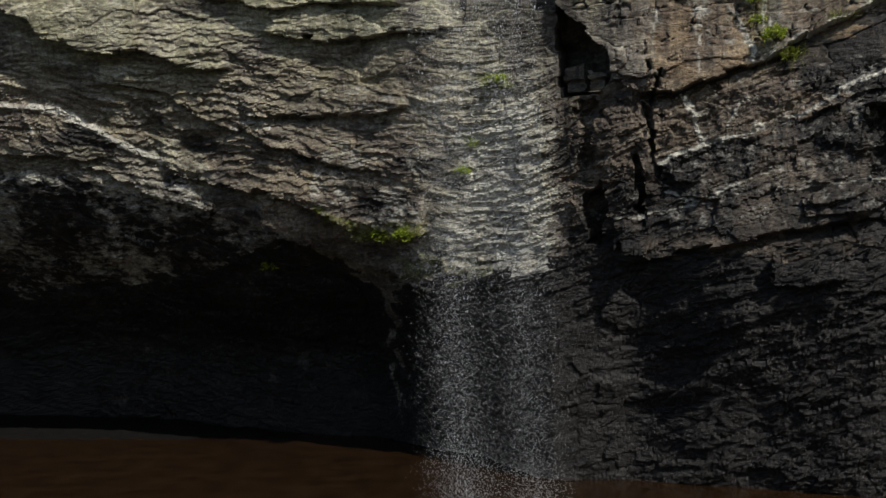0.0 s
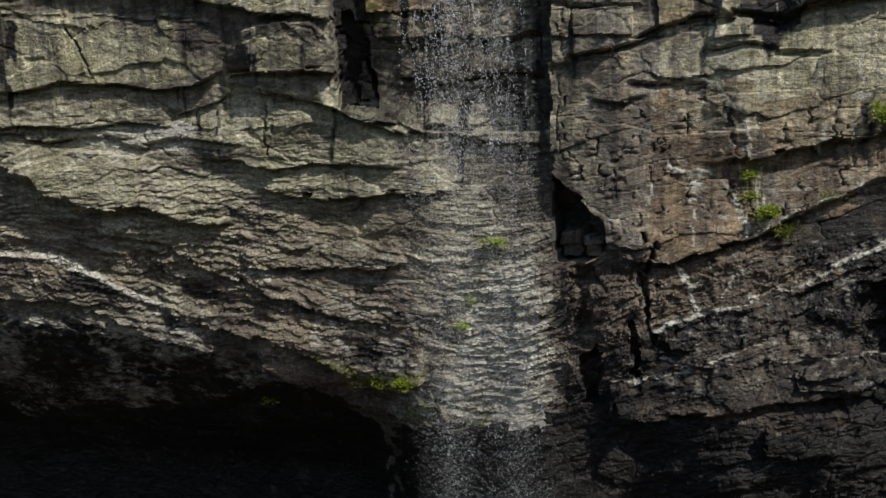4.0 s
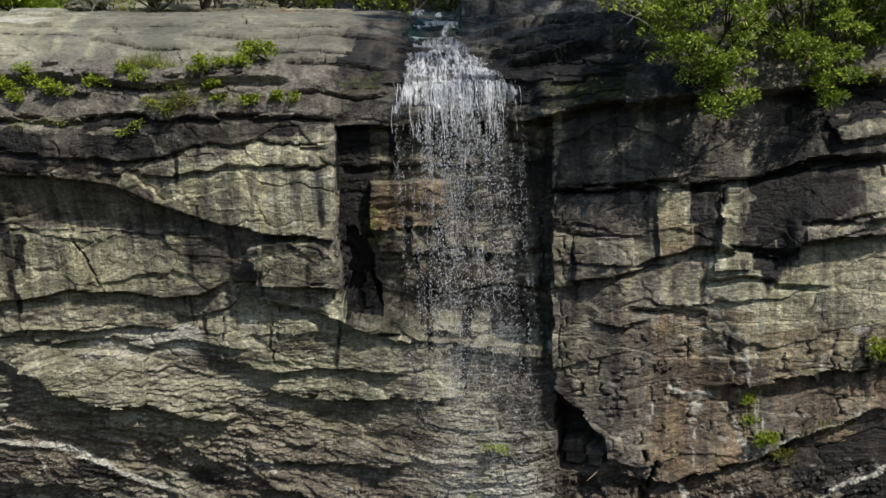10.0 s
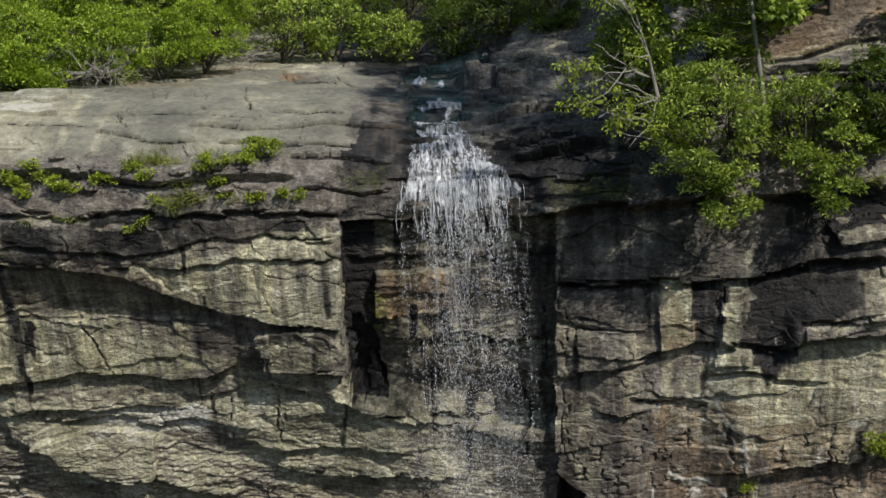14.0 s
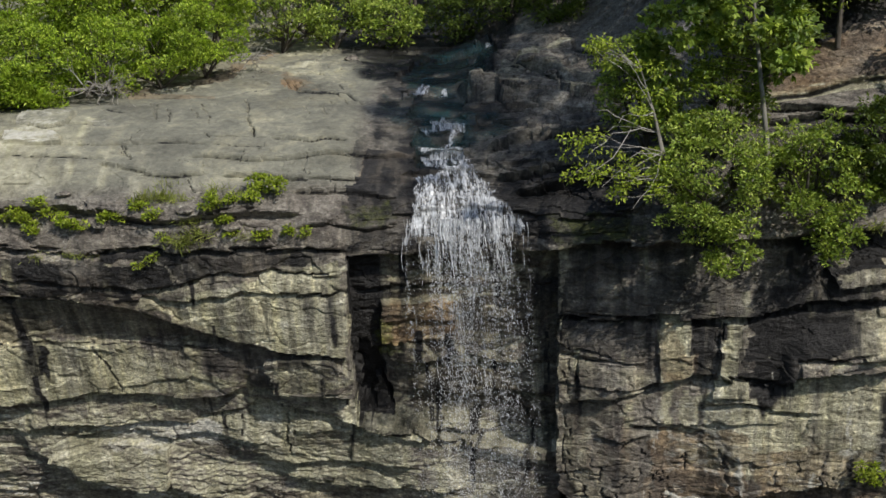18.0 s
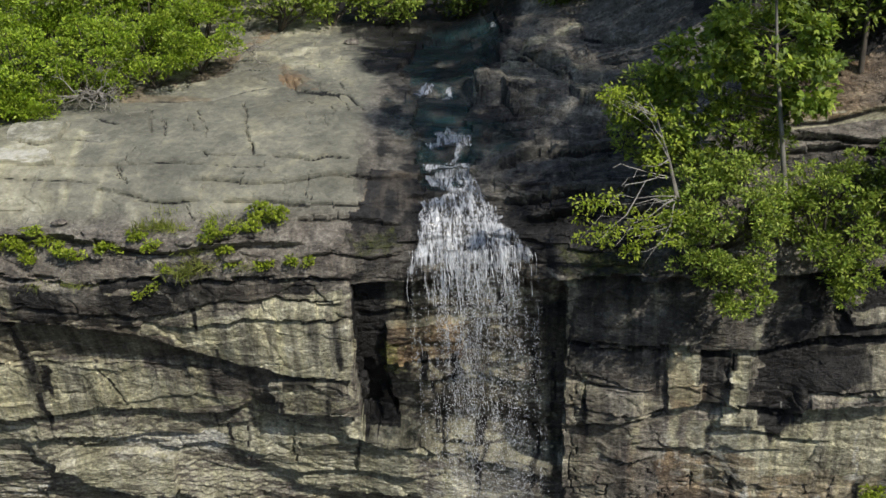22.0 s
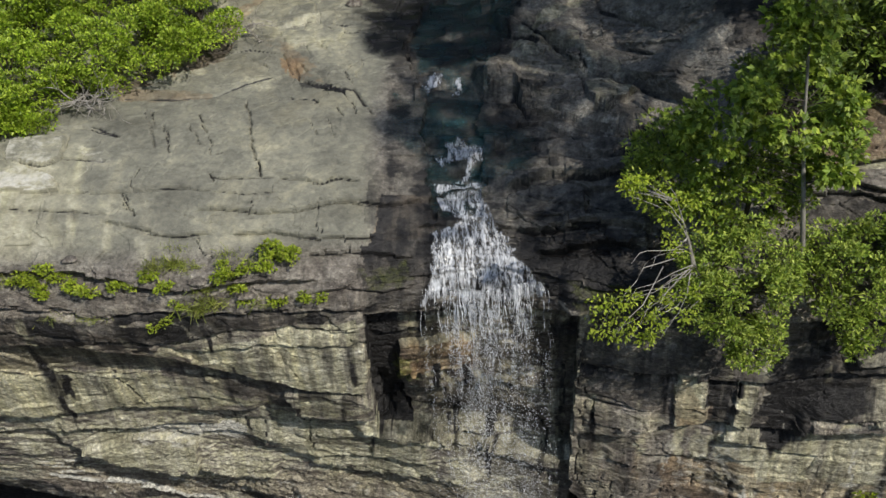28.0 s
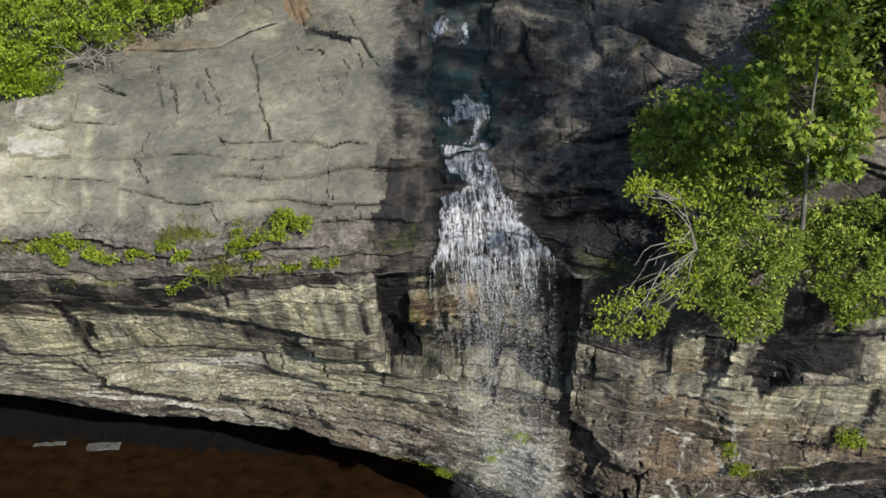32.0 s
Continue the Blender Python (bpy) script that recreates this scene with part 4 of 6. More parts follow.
ledge([(-0.6, 15.7), (0.1, 15.65), (0.6, 15.75)], 0.14, 0.4, 0.05)
ledge([(-0.6, 16.3), (0.1, 16.35), (0.6, 16.25)], 0.10, 0.4, 0.05)
ledge([(-0.5, 18.0), (0.0, 18.08), (0.5, 17.95)], 0.14, 0.5, 0.05)
plate([(-0.35, 21.5), (1.3, 22.5), (1.6, 20.6), (0.9, 18.6), (0.55, 17.6), (0.5, 14.5), (-0.3, 14.5), (-0.5, 17.6), (-0.8, 19.5)], -0.12, 1.2)

# stains, with some light and shade painted in
BARE[:] = on_slab * smoothstep(-1.0, -1.6, X - 0.15 * (S - 17) * (S > 17)) 
BARE[:] = np.maximum(BARE, 0.2 * smoothstep(13.8, 14.3, S) * smoothstep(5.4, 4.4, X) * smoothstep(-1.6, -1.0, X))
LICHEN_AND_LIGHT[:] = (0.38 - 0.10 * (X > 1.95) + 0.16 * smoothstep(2.0, 0.5, X) * smoothstep(9.8, 9.0, S) * smoothstep(6.4, 8.2, S)) * smoothstep(13.4, 12.4, S) * smoothstep(4.2, 6.0, S) * np.clip(0.65 + RAGGED, 0, 1)
patch(LICHEN_AND_LIGHT, [(-9, 11.24), (-5.85, 11.24), (-3.6, 10.3), (-5.95, 10.05), (-9, 9.9)], 1.0, 1.4, 0.2)
patch(LICHEN_AND_LIGHT, [(-7.6, 8.8), (-7.05, 8.3), (-6.35, 8.09), (-5.4, 8.03), (-5.3, 9.0)], 0.9)
patch(LICHEN_AND_LIGHT, [(-5.3, 12.1), (-1.65, 12.7), (-1.65, 10.95), (-3.2, 11.2), (-4.2, 11.5)], 0.9, 1.4, 0.3)
patch(LICHEN_AND_LIGHT, [(-3.0, 10.9), (-2.3, 10.95), (-1.6, 10.4), (-3.0, 10.25)], 0.8)
patch(LICHEN_AND_LIGHT, [(-9, 8.2), (-5, 7.7), (-1.8, 7.6), (-1.8, 6.2), (-4, 6.8), (-9, 7.4)], 0.45)
patch(IRON, [(-9, 7.9), (-4.5, 7.5), (-0.5, 8.2), (0.8, 6.4), (-2, 5.6), (-5, 6.4), (-9, 6.6)], 0.35)
patch(LICHEN_AND_LIGHT, [(-3.6, 10.1), (-1.7, 9.7), (-0.6, 9.2), (-0.6, 8.1), (-3.6, 8.1)], 0.95)
patch(LICHEN_AND_LIGHT, [(2.0, 11.0), (3.4, 10.8), (2.9, 10.3), (2.3, 9.2), (2.6, 8.0), (2.0, 8.3)], 0.4)
patch(LICHEN_AND_LIGHT, [(5.05, 10.4), (5.75, 10.7), (9, 10.9), (9, 8.6), (5.1, 8.9), (4.3, 9.3)], 0.95)
patch(LICHEN_AND_LIGHT, [(3.55, 11.7), (4.05, 11.7), (4.1, 10.64), (3.6, 10.5)], 0.9, 0.4, 0.2)
patch(LICHEN_AND_LIGHT, [(4.45, 10.61), (4.95, 10.61), (4.95, 10.31), (4.45, 10.28)], 1.0, 0.5, 0.1)
patch(LICHEN_AND_LIGHT, [(5.9, 10.94), (6.95, 11.21), (9, 11.5), (6.95, 11.06)], 0.8)
patch(LICHEN_AND_LIGHT, [(6.3, 12.6), (9, 12.8), (9, 12.4), (6.4, 12.3)], 0.5)
patch(LICHEN_AND_LIGHT, [(4.5, 11.6), (4.75, 11.6), (4.78, 10.6), (4.5, 10.6)], 0.8, 0.6)
patch(LICHEN_AND_LIGHT, [(6.3, 11.9), (9, 12.0), (9, 11.2), (6.4, 11.1)], 0.6)
LICHEN_AND_LIGHT[:] = np.maximum(LICHEN_AND_LIGHT, 0.75 * on_slab * smoothstep(-5.0, -7.4, X + 1.2 * RAGGED) * smoothstep(17.2, 15.8, S) * np.clip(0.7 + RAGGED, 0, 1))
LICHEN_AND_LIGHT[:] = np.maximum(LICHEN_AND_LIGHT, 0.55 * on_slab * smoothstep(17.6, 19.0, S + RAGGED) * smoothstep(-1.2, -2.4, X) * smoothstep(-0.3, 0.4, fbm(X * 2.1 + 8, S * 2.1 + 40, 4, 0.62)))
patch(WET_AND_SHADE, [(-2.5, 18.5), (-1.9, 18.7), (-1.7, 18.2), (-2.3, 18.1)], 0.45, 1.4, 0.6)
patch(LICHEN_AND_LIGHT, [(2.45, 17.48), (2.95, 17.78), (3.4, 17.24), (3.1, 16.85), (2.7, 16.64), (2.45, 16.97)], 0.8, 0.8)
patch(LICHEN_AND_LIGHT, [(1.35, 19.16), (1.7, 19.4), (2.0, 18.98), (1.85, 18.62), (1.55, 18.5)], 0.7, 0.8)
patch(LICHEN_AND_LIGHT, [(0.8, 18.3), (1.3, 18.9), (1.9, 18.7), (2.3, 17.9), (1.6, 17.9)], 0.45, 0.8)
patch(LICHEN_AND_LIGHT, [(1.7, 19.6), (2.1, 20.1), (2.6, 20.3), (3.3, 20.4), (2.6, 19.9), (2.1, 19.5)], 0.8, 0.9)
patch(LICHEN_AND_LIGHT, [(1.6, 19.8), (2.5, 18.8), (3.4, 17.6), (2.6, 17.6), (1.4, 19.2)], 0.5)
patch(IRON, [(3.5, 9.6), (5.05, 9.6), (5.1, 7.1), (3.5, 6.7)], 0.9)
patch(IRON, [(5.0, 9.4), (9, 9.3), (9, 7.7), (5.6, 7.5)], 0.85)
patch(IRON, [(-1.06, 11.82), (0.25, 11.84), (0.3, 11.0), (-1.08, 11.0)], 1.0, 0.5, 0.1)
patch(IRON, [(-0.9, 12.6), (1.6, 12.6), (1.6, 9.6), (-0.6, 9.6)], 0.35)
patch(IRON, [(3.55, 11.6), (3.8, 11.6), (4.08, 11.0), (4.1, 10.6), (3.6, 10.5)], 0.8, 1.2)
patch(IRON, [(-9, 12.9), (-5.5, 12.6), (-3.9, 11.3), (-9, 11.25)], 0.3)
patch(IRON, [(5.0, 16.6), (11, 16.8), (11, 15.58), (5.0, 15.55)], 0.9)
patch(LICHEN_AND_LIGHT, [(5.0, 15.55), (8, 15.65), (8, 15.4), (5.0, 15.38)], 0.8, 0.6)
patch(IRON, [(-7.6, 18.6), (-6.0, 18.3), (-4.95, 18.95), (-4.35, 20.4), (-3.85, 22.6), (-3.6, 22.2), (-4.1, 20.1), (-4.3, 19.2), (-5.0, 18.6), (-5.9, 17.9), (-7.4, 18.0)], 0.8)
patch(WET_AND_SHADE, [(-7.6, 18.6), (-6.0, 18.3), (-4.95, 18.95), (-4.35, 20.4), (-4.3, 19.2), (-5.0, 18.6), (-5.9, 17.9), (-7.4, 18.0)], 0.55)
patch(WET_AND_SHADE, [(4.6, 21), (11, 21), (11, 16.6), (4.9, 16.5)], 0.7)
patch(WET_AND_SHADE, [(4.9, 15.0), (8, 14.9), (8, 13.9), (5.2, 13.9)], 0.6)
patch(IRON, [(-3.1, 18.95), (-2.75, 18.95), (-2.7, 18.35), (-3.0, 18.42)], 1.0, 1.0, 0.1)
patch(IRON, [(-3.4, 19.6), (-2.8, 19.3), (-2.4, 18.2), (-2.6, 18.3), (-3.0, 19.1)], 0.7)
for x0, x1, top, foot in ((-4.6, -4.3, 11.3, 10.1), (-3.6, -3.4, 12.2, 11.3), (-2.9, -2.6, 12.2, 11.2), (-2.2, -2.05, 12.1, 11.1)):
    runs(LICHEN_AND_LIGHT, x0, x1, top, foot, 0.8)
    runs(WET_AND_SHADE, x1, x1 + 0.28, top, foot, 0.62)
for x0, x1, top, foot, amount in ((-3.33, -2.82, 12.2, 11.15, 0.46), (-2.5, -2.07, 12.15, 11.05, 0.5), (-3.85, -3.62, 12.1, 11.5, 0.42), (-7.6, -7.2, 11.2, 10.4, 0.5), (-6.75, -6.5, 11.2, 10.5, 0.5), (-5.4, -5.1, 11.2, 10.5, 0.5), (-2.4, -2.2, 10.9, 10.2, 0.6)):
    runs(WET_AND_SHADE, x0, x1, top, foot, amount, 0.1)
patch(WET_AND_SHADE, [(-9.5, 12.95), (-4.6, 12.9), (-4.4, 12.5), (-5.3, 12.2), (-9.5, 12.2)], 0.74)
patch(WET_AND_SHADE, [(-4.6, 13.0), (-1.6, 12.95), (-1.6, 12.75), (-4.4, 12.6)], 0.6)
patch(WET_AND_SHADE, [(-9.5, 12.25), (-6.35, 12.1), (-4.75, 11.65), (-3.2, 11.15), (-1.65, 10.9), (-3.0, 10.98), (-4.0, 11.12), (-4.9, 11.28), (-5.8, 11.36), (-9.5, 11.5)], 0.50, 0.8)
patch(WET_AND_SHADE, [(-4.6, 11.2), (-3.1, 11.0), (-3.05, 10.25), (-3.5, 10.3), (-4.0, 10.7)], 0.6, 0.9)
patch(WET_AND_SHADE, [(-2.9, 11.1), (-1.6, 10.95), (-1.58, 10.45), (-2.1, 10.6), (-2.3, 10.75), (-2.85, 10.75)], 0.6, 0.6)
patch(WET_AND_SHADE, [(-1.57, 12.9), (-1.6, 9.55), (-0.2, 9.1), (1.97, 9.2), (1.97, 12.9)], 0.55, 0.4)
patch(WET_AND_SHADE, [(-1.57, 12.8), (-1.58, 11.0), (-1.6, 9.6), (-0.95, 9.5), (-1.08, 11.0), (-1.0, 12.8)], 0.85, 0.3, 0.3)
# dark strip beside the buttress, painted where its shadow falls
patch(WET_AND_SHADE, [(1.6, 12.8), (1.97, 12.8), (1.97, 9.2), (1.75, 9.0), (1.62, 11.4)], 0.5, 0.9, 0.5)
patch(WET_AND_SHADE, [(-0.9, 9.6), (1.9, 9.2), (2.3, 8.0), (2.3, 6.5), (1.2, 7.5), (0.5, 8.4)], 0.5)
# upper right wall: damp and tree shade, both put into its dark colour
patch(WET_AND_SHADE, [(2.0, 13.0), (6.0, 13.1), (5.6, 11.9), (4.5, 11.75), (2.0, 11.65)], 0.56)
patch(LIME_AND_LIGHT, [(2.2, 12.9), (5.6, 12.9), (5.4, 11.8), (2.1, 11.7)], 0.3)
patch(WET_AND_SHADE, [(4.9, 12.2), (6.6, 12.3), (6.5, 11.25), (5.75, 10.98), (5.7, 10.45), (4.95, 10.3)], 0.72, 1.2)
patch(WET_AND_SHADE, [(-3.3, 10.2), (-0.6, 9.6), (0.5, 8.8), (0.5, 7.6), (-1.5, 8.0), (-3.0, 9.0)], 0.16)
WET_AND_SHADE[:] = np.maximum(WET_AND_SHADE, 0.55 * smoothstep(7.2, 5.6, S + 0.12 * X) * smoothstep(2.0, 1.0, X) * smoothstep(-0.05, 0.35, fbm(X * 0.9 + 21, skew * 2.2 + 7, 5, 0.6)))
# shade of the trees overhead, painted dark along the wall's top
patch(WET_AND_SHADE, [(5.5, 13.1), (9, 13.2), (9, 12.7), (6.2, 12.6), (6.3, 12.25), (9, 12.3), (9, 12.0), (5.6, 11.9)], 0.7)
patch(WET_AND_SHADE, [(0.5, 16.4), (1.5, 16.2), (2.6, 16.0), (3.6, 15.0), (3.4, 14.3), (0.7, 14.3)], 0.46, 0.8, 0.8)
patch(WET_AND_SHADE, [(-1.05, 18), (-0.3, 18.2), (-0.3, 14.3), (-1.5, 14.4), (-1.4, 15.3), (-1.05, 16)], 0.40, 0.35, 0.9)
patch(WET_AND_SHADE, [(1.95, 11.6), (3.45, 11.7), (3.5, 10.95), (1.95, 11.1)], 0.6)
runs(WET_AND_SHADE, 4.05, 4.5, 11.68, 10.55, 0.95)
runs(WET_AND_SHADE, 4.8, 5.65, 11.75, 10.1, 0.9)
runs(WET_AND_SHADE, 3.3, 3.5, 11.7, 10.5, 0.8)
runs(WET_AND_SHADE, 3.9, 4.1, 10.6, 10.2, 0.8)
runs(WET_AND_SHADE, 2.9, 3.4, 9.6, 7.6, 0.35)
runs(WET_AND_SHADE, 5.0, 5.1, 9.6, 8.2, 0.6)
for x0, wide, top, foot, amount in ((2.15, 0.3, 10.4, 8.6, 0.5), (2.75, 0.25, 9.4, 7.4, 0.6), (3.4, 0.2, 10.4, 8.0, 0.4), (4.2, 0.2, 10.2, 8.4, 0.6), (4.62, 0.16, 9.4, 7.6, 0.6), (5.4, 0.2, 9.4, 7.6, 0.6), (5.95, 0.15, 9.6, 7.8, 0.55), (6.6, 0.2, 9.4, 8.0, 0.6)):
    runs(WET_AND_SHADE, x0, x0 + wide, top, foot, amount, 0.1)
for x0, wide, top, foot in ((4.88, 0.08, 8.95, 7.7), (3.88, 0.05, 9.2, 8.4), (5.12, 0.05, 8.2, 7.3), (4.95, 0.06, 10.2, 9.3), (4.4, 0.04, 11.2, 10.6), (5.25, 0.05, 11.0, 10.5), (3.3, 0.04, 8.6, 7.9), (6.1, 0.06, 9.0, 8.3)):
    runs(LIME_AND_LIGHT, x0, x0 + wide, top, foot, 1.0, 0.04)
runs(WET_AND_SHADE, 6.2, 6.5, 9.9, 8.6, 0.5)
runs(WET_AND_SHADE, 7.0, 7.3, 10.4, 8.6, 0.6)
patch(WET_AND_SHADE, [(5.6, 7.4), (9, 8.2), (9, 6.0), (6.3, 6.5), (5.5, 6.8)], 0.75)
patch(WET_AND_SHADE, [(3.6, 5.7), (9, 7.2), (9, 3.8), (2.2, 3.8), (2.2, 4.9)], 0.7)
patch(IRON, [(2.0, 7.0), (3.5, 6.9), (9, 8.0), (9, 3.6), (2.2, 3.8)], 0.7)
patch(IRON, [(-4.5, 6.2), (-0.4, 6.4), (-0.2, 4.4), (-3.0, 4.6)], 0.5)
patch(WET_AND_SHADE, [(3.6, 6.7), (5.6, 7.3), (5.6, 6.3), (3.7, 5.7)], 0.45)
patch(WET_AND_SHADE, [(2.0, 6.8), (3.5, 6.7), (3.6, 5.4), (2.3, 4.9), (1.9, 5.6)], 0.55)
# the cave's shade under the overhang, painted as black rock
patch(WET_AND_SHADE, [(-10, 5.9), (-7.2, 5.8), (-4.2, 4.9), (-2.6, 4.4), (-1.2, 3.4), (-1, -1), (-16, -1), (-16, 5.4)], 1.0, fray=0.5)
# foot of the right wall: wet rock and shade in one black
patch(WET_AND_SHADE, [(1.0, 4.0), (9, 4.2), (9, -1), (-1, -1), (-1, 3.5)], 1.0, fray=0.3)
patch(WET_AND_SHADE, [(6.65, 6.4), (9, 6.6), (9, 4.8), (6.7, 5.1)], 0.95)
WET_AND_SHADE[:] = np.maximum(WET_AND_SHADE, 0.38 * bedwet * np.clip(0.9 + 0.8 * RAGGED, 0, 1) * smoothstep(4.2, 2.6, X + 0.35 * (S - 17) * (S > 17)))
patch(WET_AND_SHADE, [(-5.9, 17.95), (-5.3, 17.85), (-4.4, 17.85), (-4.4, 17.72), (-5.2, 17.62), (-5.9, 17.7)], 0.42, 0.6)
patch(IRON, [(-6.0, 18.0), (-5.3, 17.9), (-4.3, 17.9), (-4.3, 17.72), (-5.2, 17.6), (-6.0, 17.65)], 0.8, 0.8)
patch(WET_AND_SHADE, [(-2.7, 18.25), (-1.8, 17.85), (-1.8, 17.7), (-2.6, 17.95)], 0.8, 1.0)
patch(WET_AND_SHADE, [(-1.2, 14.2), (3.4, 14.3), (4.4, 13.0), (-1.5, 12.9)], 0.75)
wetbed = smoothstep(-1.38, -1.0, X + 0.16 * RAGGED + 0.05 * STREAKY) * smoothstep(13.5, 13.9, S) * smoothstep(20.4, 18.0, S + 0.9 * np.maximum(X - 0.8, 0))
mottle = 0.65 * smoothstep(-0.3, 0.35, fbm(X * 1.1 + 14, S * 1.5 + 3, 4, 0.6)) + 0.7 * smoothstep(-0.1, 0.3, fbm(X * 3.6 + 3, S * 5.2 + 8, 4, 0.65)) - 0.2
WET_AND_SHADE[:] = np.maximum(WET_AND_SHADE, wetbed * (0.36 + 0.30 * mottle - 0.16 * smoothstep(1.3, 2.2, X)) * smoothstep(4.4, 3.4, X))
WET_AND_SHADE[:] = np.maximum(WET_AND_SHADE, 0.36 * mottle * smoothstep(1.0, 1.6, X) * smoothstep(5.6, 4.6, X) * smoothstep(16.2, 17.2, S))
headbed = smoothstep(-2.2, -0.9, X + 0.5 * RAGGED + 0.30 * (S - 20)) * smoothstep(1.9, 1.2, X - 0.2 * (S - 20)) * smoothstep(17.6, 19.4, S + 0.6 * RAGGED)
WET_AND_SHADE[:] = np.maximum(WET_AND_SHADE, headbed * np.clip(0.72 + 0.5 * fbm(X * 1.6 + 4, S * 1.2, 4, 0.6), 0, 1))
patch(WET_AND_SHADE, [(-1.55, 14.0), (-0.4, 14.0), (-0.4, 12.9), (-1.55, 12.95)], 0.58, 1.2, 0.7)
patch(WET_AND_SHADE, [(-1.2, 15.0), (-0.2, 15.1), (-0.3, 13.9), (-1.35, 13.9)], 0.6, 0.5, 0.3)
patch(IRON, [(-1.2, 15.0), (-0.2, 15.1), (-0.3, 14.2), (-1.35, 14.1)], 0.5, 0.5, 0.3)
patch(LIME_AND_LIGHT, [(-6.5, 9.5), (-4.2, 9.5), (-4.3, 8.9), (-6.4, 8.95)], 0.9)
patch(LIME_AND_LIGHT, [(-6.4, 8.5), (-5.4, 8.6), (-5.4, 8.1), (-6.2, 8.2)], 0.6)
patch(LIME_AND_LIGHT, [(-9, 12.2), (-6.3, 12.0), (-4.2, 11.4), (-2.2, 10.9), (-3.7, 10.9), (-5.8, 11.3), (-9, 11.3)], 0.4)
patch(LIME_AND_LIGHT, [(-9, 12.9), (-2, 12.9), (-2, 12.3), (-9, 12.3)], 0.36)
patch(LIME_AND_LIGHT, [(-8.5, 14.9), (-6.8, 15.0), (-6.9, 14.3), (-8.4, 14.2)], 0.35)
LIME_AND_LIGHT[:] = np.maximum(LIME_AND_LIGHT, 0.5 * on_slab * smoothstep(-4.6, -6.4, X) * smoothstep(16.8, 16.0, S) * smoothstep(0.02, 0.4, fbm(X * 1.5 + 6, S * 1.9 + 2, 5, 0.65)))
for x0, x1, top, foot, amount in ((-6.35, -6.1, 16.2, 14.2, 0.75), (-5.75, -5.5, 15.1, 14.0, 0.7), (-7.2, -7.0, 15.1, 13.9, 0.7), (-5.1, -4.95, 14.9, 13.9, 0.6)):
    runs(LICHEN_AND_LIGHT, x0, x1, top, foot, amount, 0.2)
for x0, x1, top, foot in ((-6.9, -6.7, 15.1, 14.0), (-5.95, -5.8, 15.0, 14.1), (-7.5, -7.35, 15.1, 14.0), (-4.6, -4.45, 14.7, 13.9)):
    runs(WET_AND_SHADE, x0, x1, top, foot, 0.34, 0.15)
patch(LIME_AND_LIGHT, [(-7.56, 16.36), (-7.1, 16.46), (-6.62, 16.4), (-6.6, 15.87), (-6.9, 15.75), (-7.5, 15.93)], 0.85, 0.6, 0.5)
patch(LIME_AND_LIGHT, [(-7.6, 15.58), (-7.1, 15.68), (-7.0, 15.6), (-6.6, 15.45), (-6.5, 15.2), (-7.5, 15.18)], 0.75, 0.7, 0.6)
patch(LIME_AND_LIGHT, [(-8.6, 8.0), (-1.2, 7.2), (-1.0, 6.2), (-4.5, 6.6), (-8.6, 7.3)], 0.5)
# glints of the wet rock at the cave mouth, painted as white specks
patch(LIME_AND_LIGHT, [(-10, 6.2), (-6.0, 5.8), (-4.4, 5.4), (-3.0, 4.6), (-5.6, 3.8), (-10, 3.3)], 0.70, fray=0.6)
patch(LIME_AND_LIGHT, [(-2.2, 6.6), (0.6, 7.3), (1.8, 7.4), (1.7, 4.2), (-0.4, 4.0), (-2.3, 5.2)], 0.66)
patch(LIME_AND_LIGHT, [(0.2, 6.4), (1.8, 6.6), (1.9, 3.9), (0.2, 3.8)], 0.8, 2.0, 0.4)
patch(LICHEN_AND_LIGHT, [(-0.6, 7.0), (1.8, 7.4), (1.9, 4.0), (-0.4, 4.0)], 0.6)
patch(LIME_AND_LIGHT, [(3.9, 8.4), (5.0, 8.3), (5.1, 7.1), (4.3, 7.2)], 0.55)
patch(LIME_AND_LIGHT, [(3.9, 8.35), (4.7, 8.15), (4.85, 7.8), (4.3, 7.75), (4.0, 8.0)], 0.75, 1.8, 0.6)
patch(LIME_AND_LIGHT, [(3.6, 10.1), (4.9, 10.2), (4.9, 8.6), (3.8, 8.4)], 0.58)
patch(LIME_AND_LIGHT, [(5.0, 9.6), (9, 9.8), (9, 7.9), (5.3, 7.7)], 0.52)
patch(LICHEN_AND_LIGHT, [(3.9, 10.3), (6.9, 10.4), (9, 10.2), (9, 8.4), (6.0, 8.6), (3.9, 9.0)], 0.75, 1.6, 0.5)
patch(LICHEN_AND_LIGHT, [(-9, 12.2), (-6.3, 12.0), (-4.4, 11.5), (-5.8, 11.26), (-9, 11.26)], 0.6)
patch(LICHEN_AND_LIGHT, [(-9, 9.8), (-3, 9.4), (-2, 8.2), (-5, 7.2), (-9, 7.6)], 0.6, 2.2, 0.8)
patch(LIME_AND_LIGHT, [(5.0, 7.1), (6.9, 7.6), (6.9, 6.7), (4.4, 6.0)], 0.4)
patch(LIME_AND_LIGHT, [(2.1, 6.4), (3.3, 6.6), (3.1, 4.8), (2.1, 4.6)], 0.5)
# paler along the steep step edges of the rock by the stream
edges = smoothstep(0.35, 1.1, np.abs(np.gradient(D, ss, axis=1))) * smoothstep(-0.1, 0.4, fbm(X * 1.4 + 70, S * 1.8, 4, 0.6))
LIME_AND_LIGHT[:] = np.maximum(LIME_AND_LIGHT, 0.5 * edges * by_stream)
patch(LIME_AND_LIGHT, [(4.0, 6.6), (7, 7.3), (7, 4.6), (3.6, 4.6)], 0.45, fray=0.2)
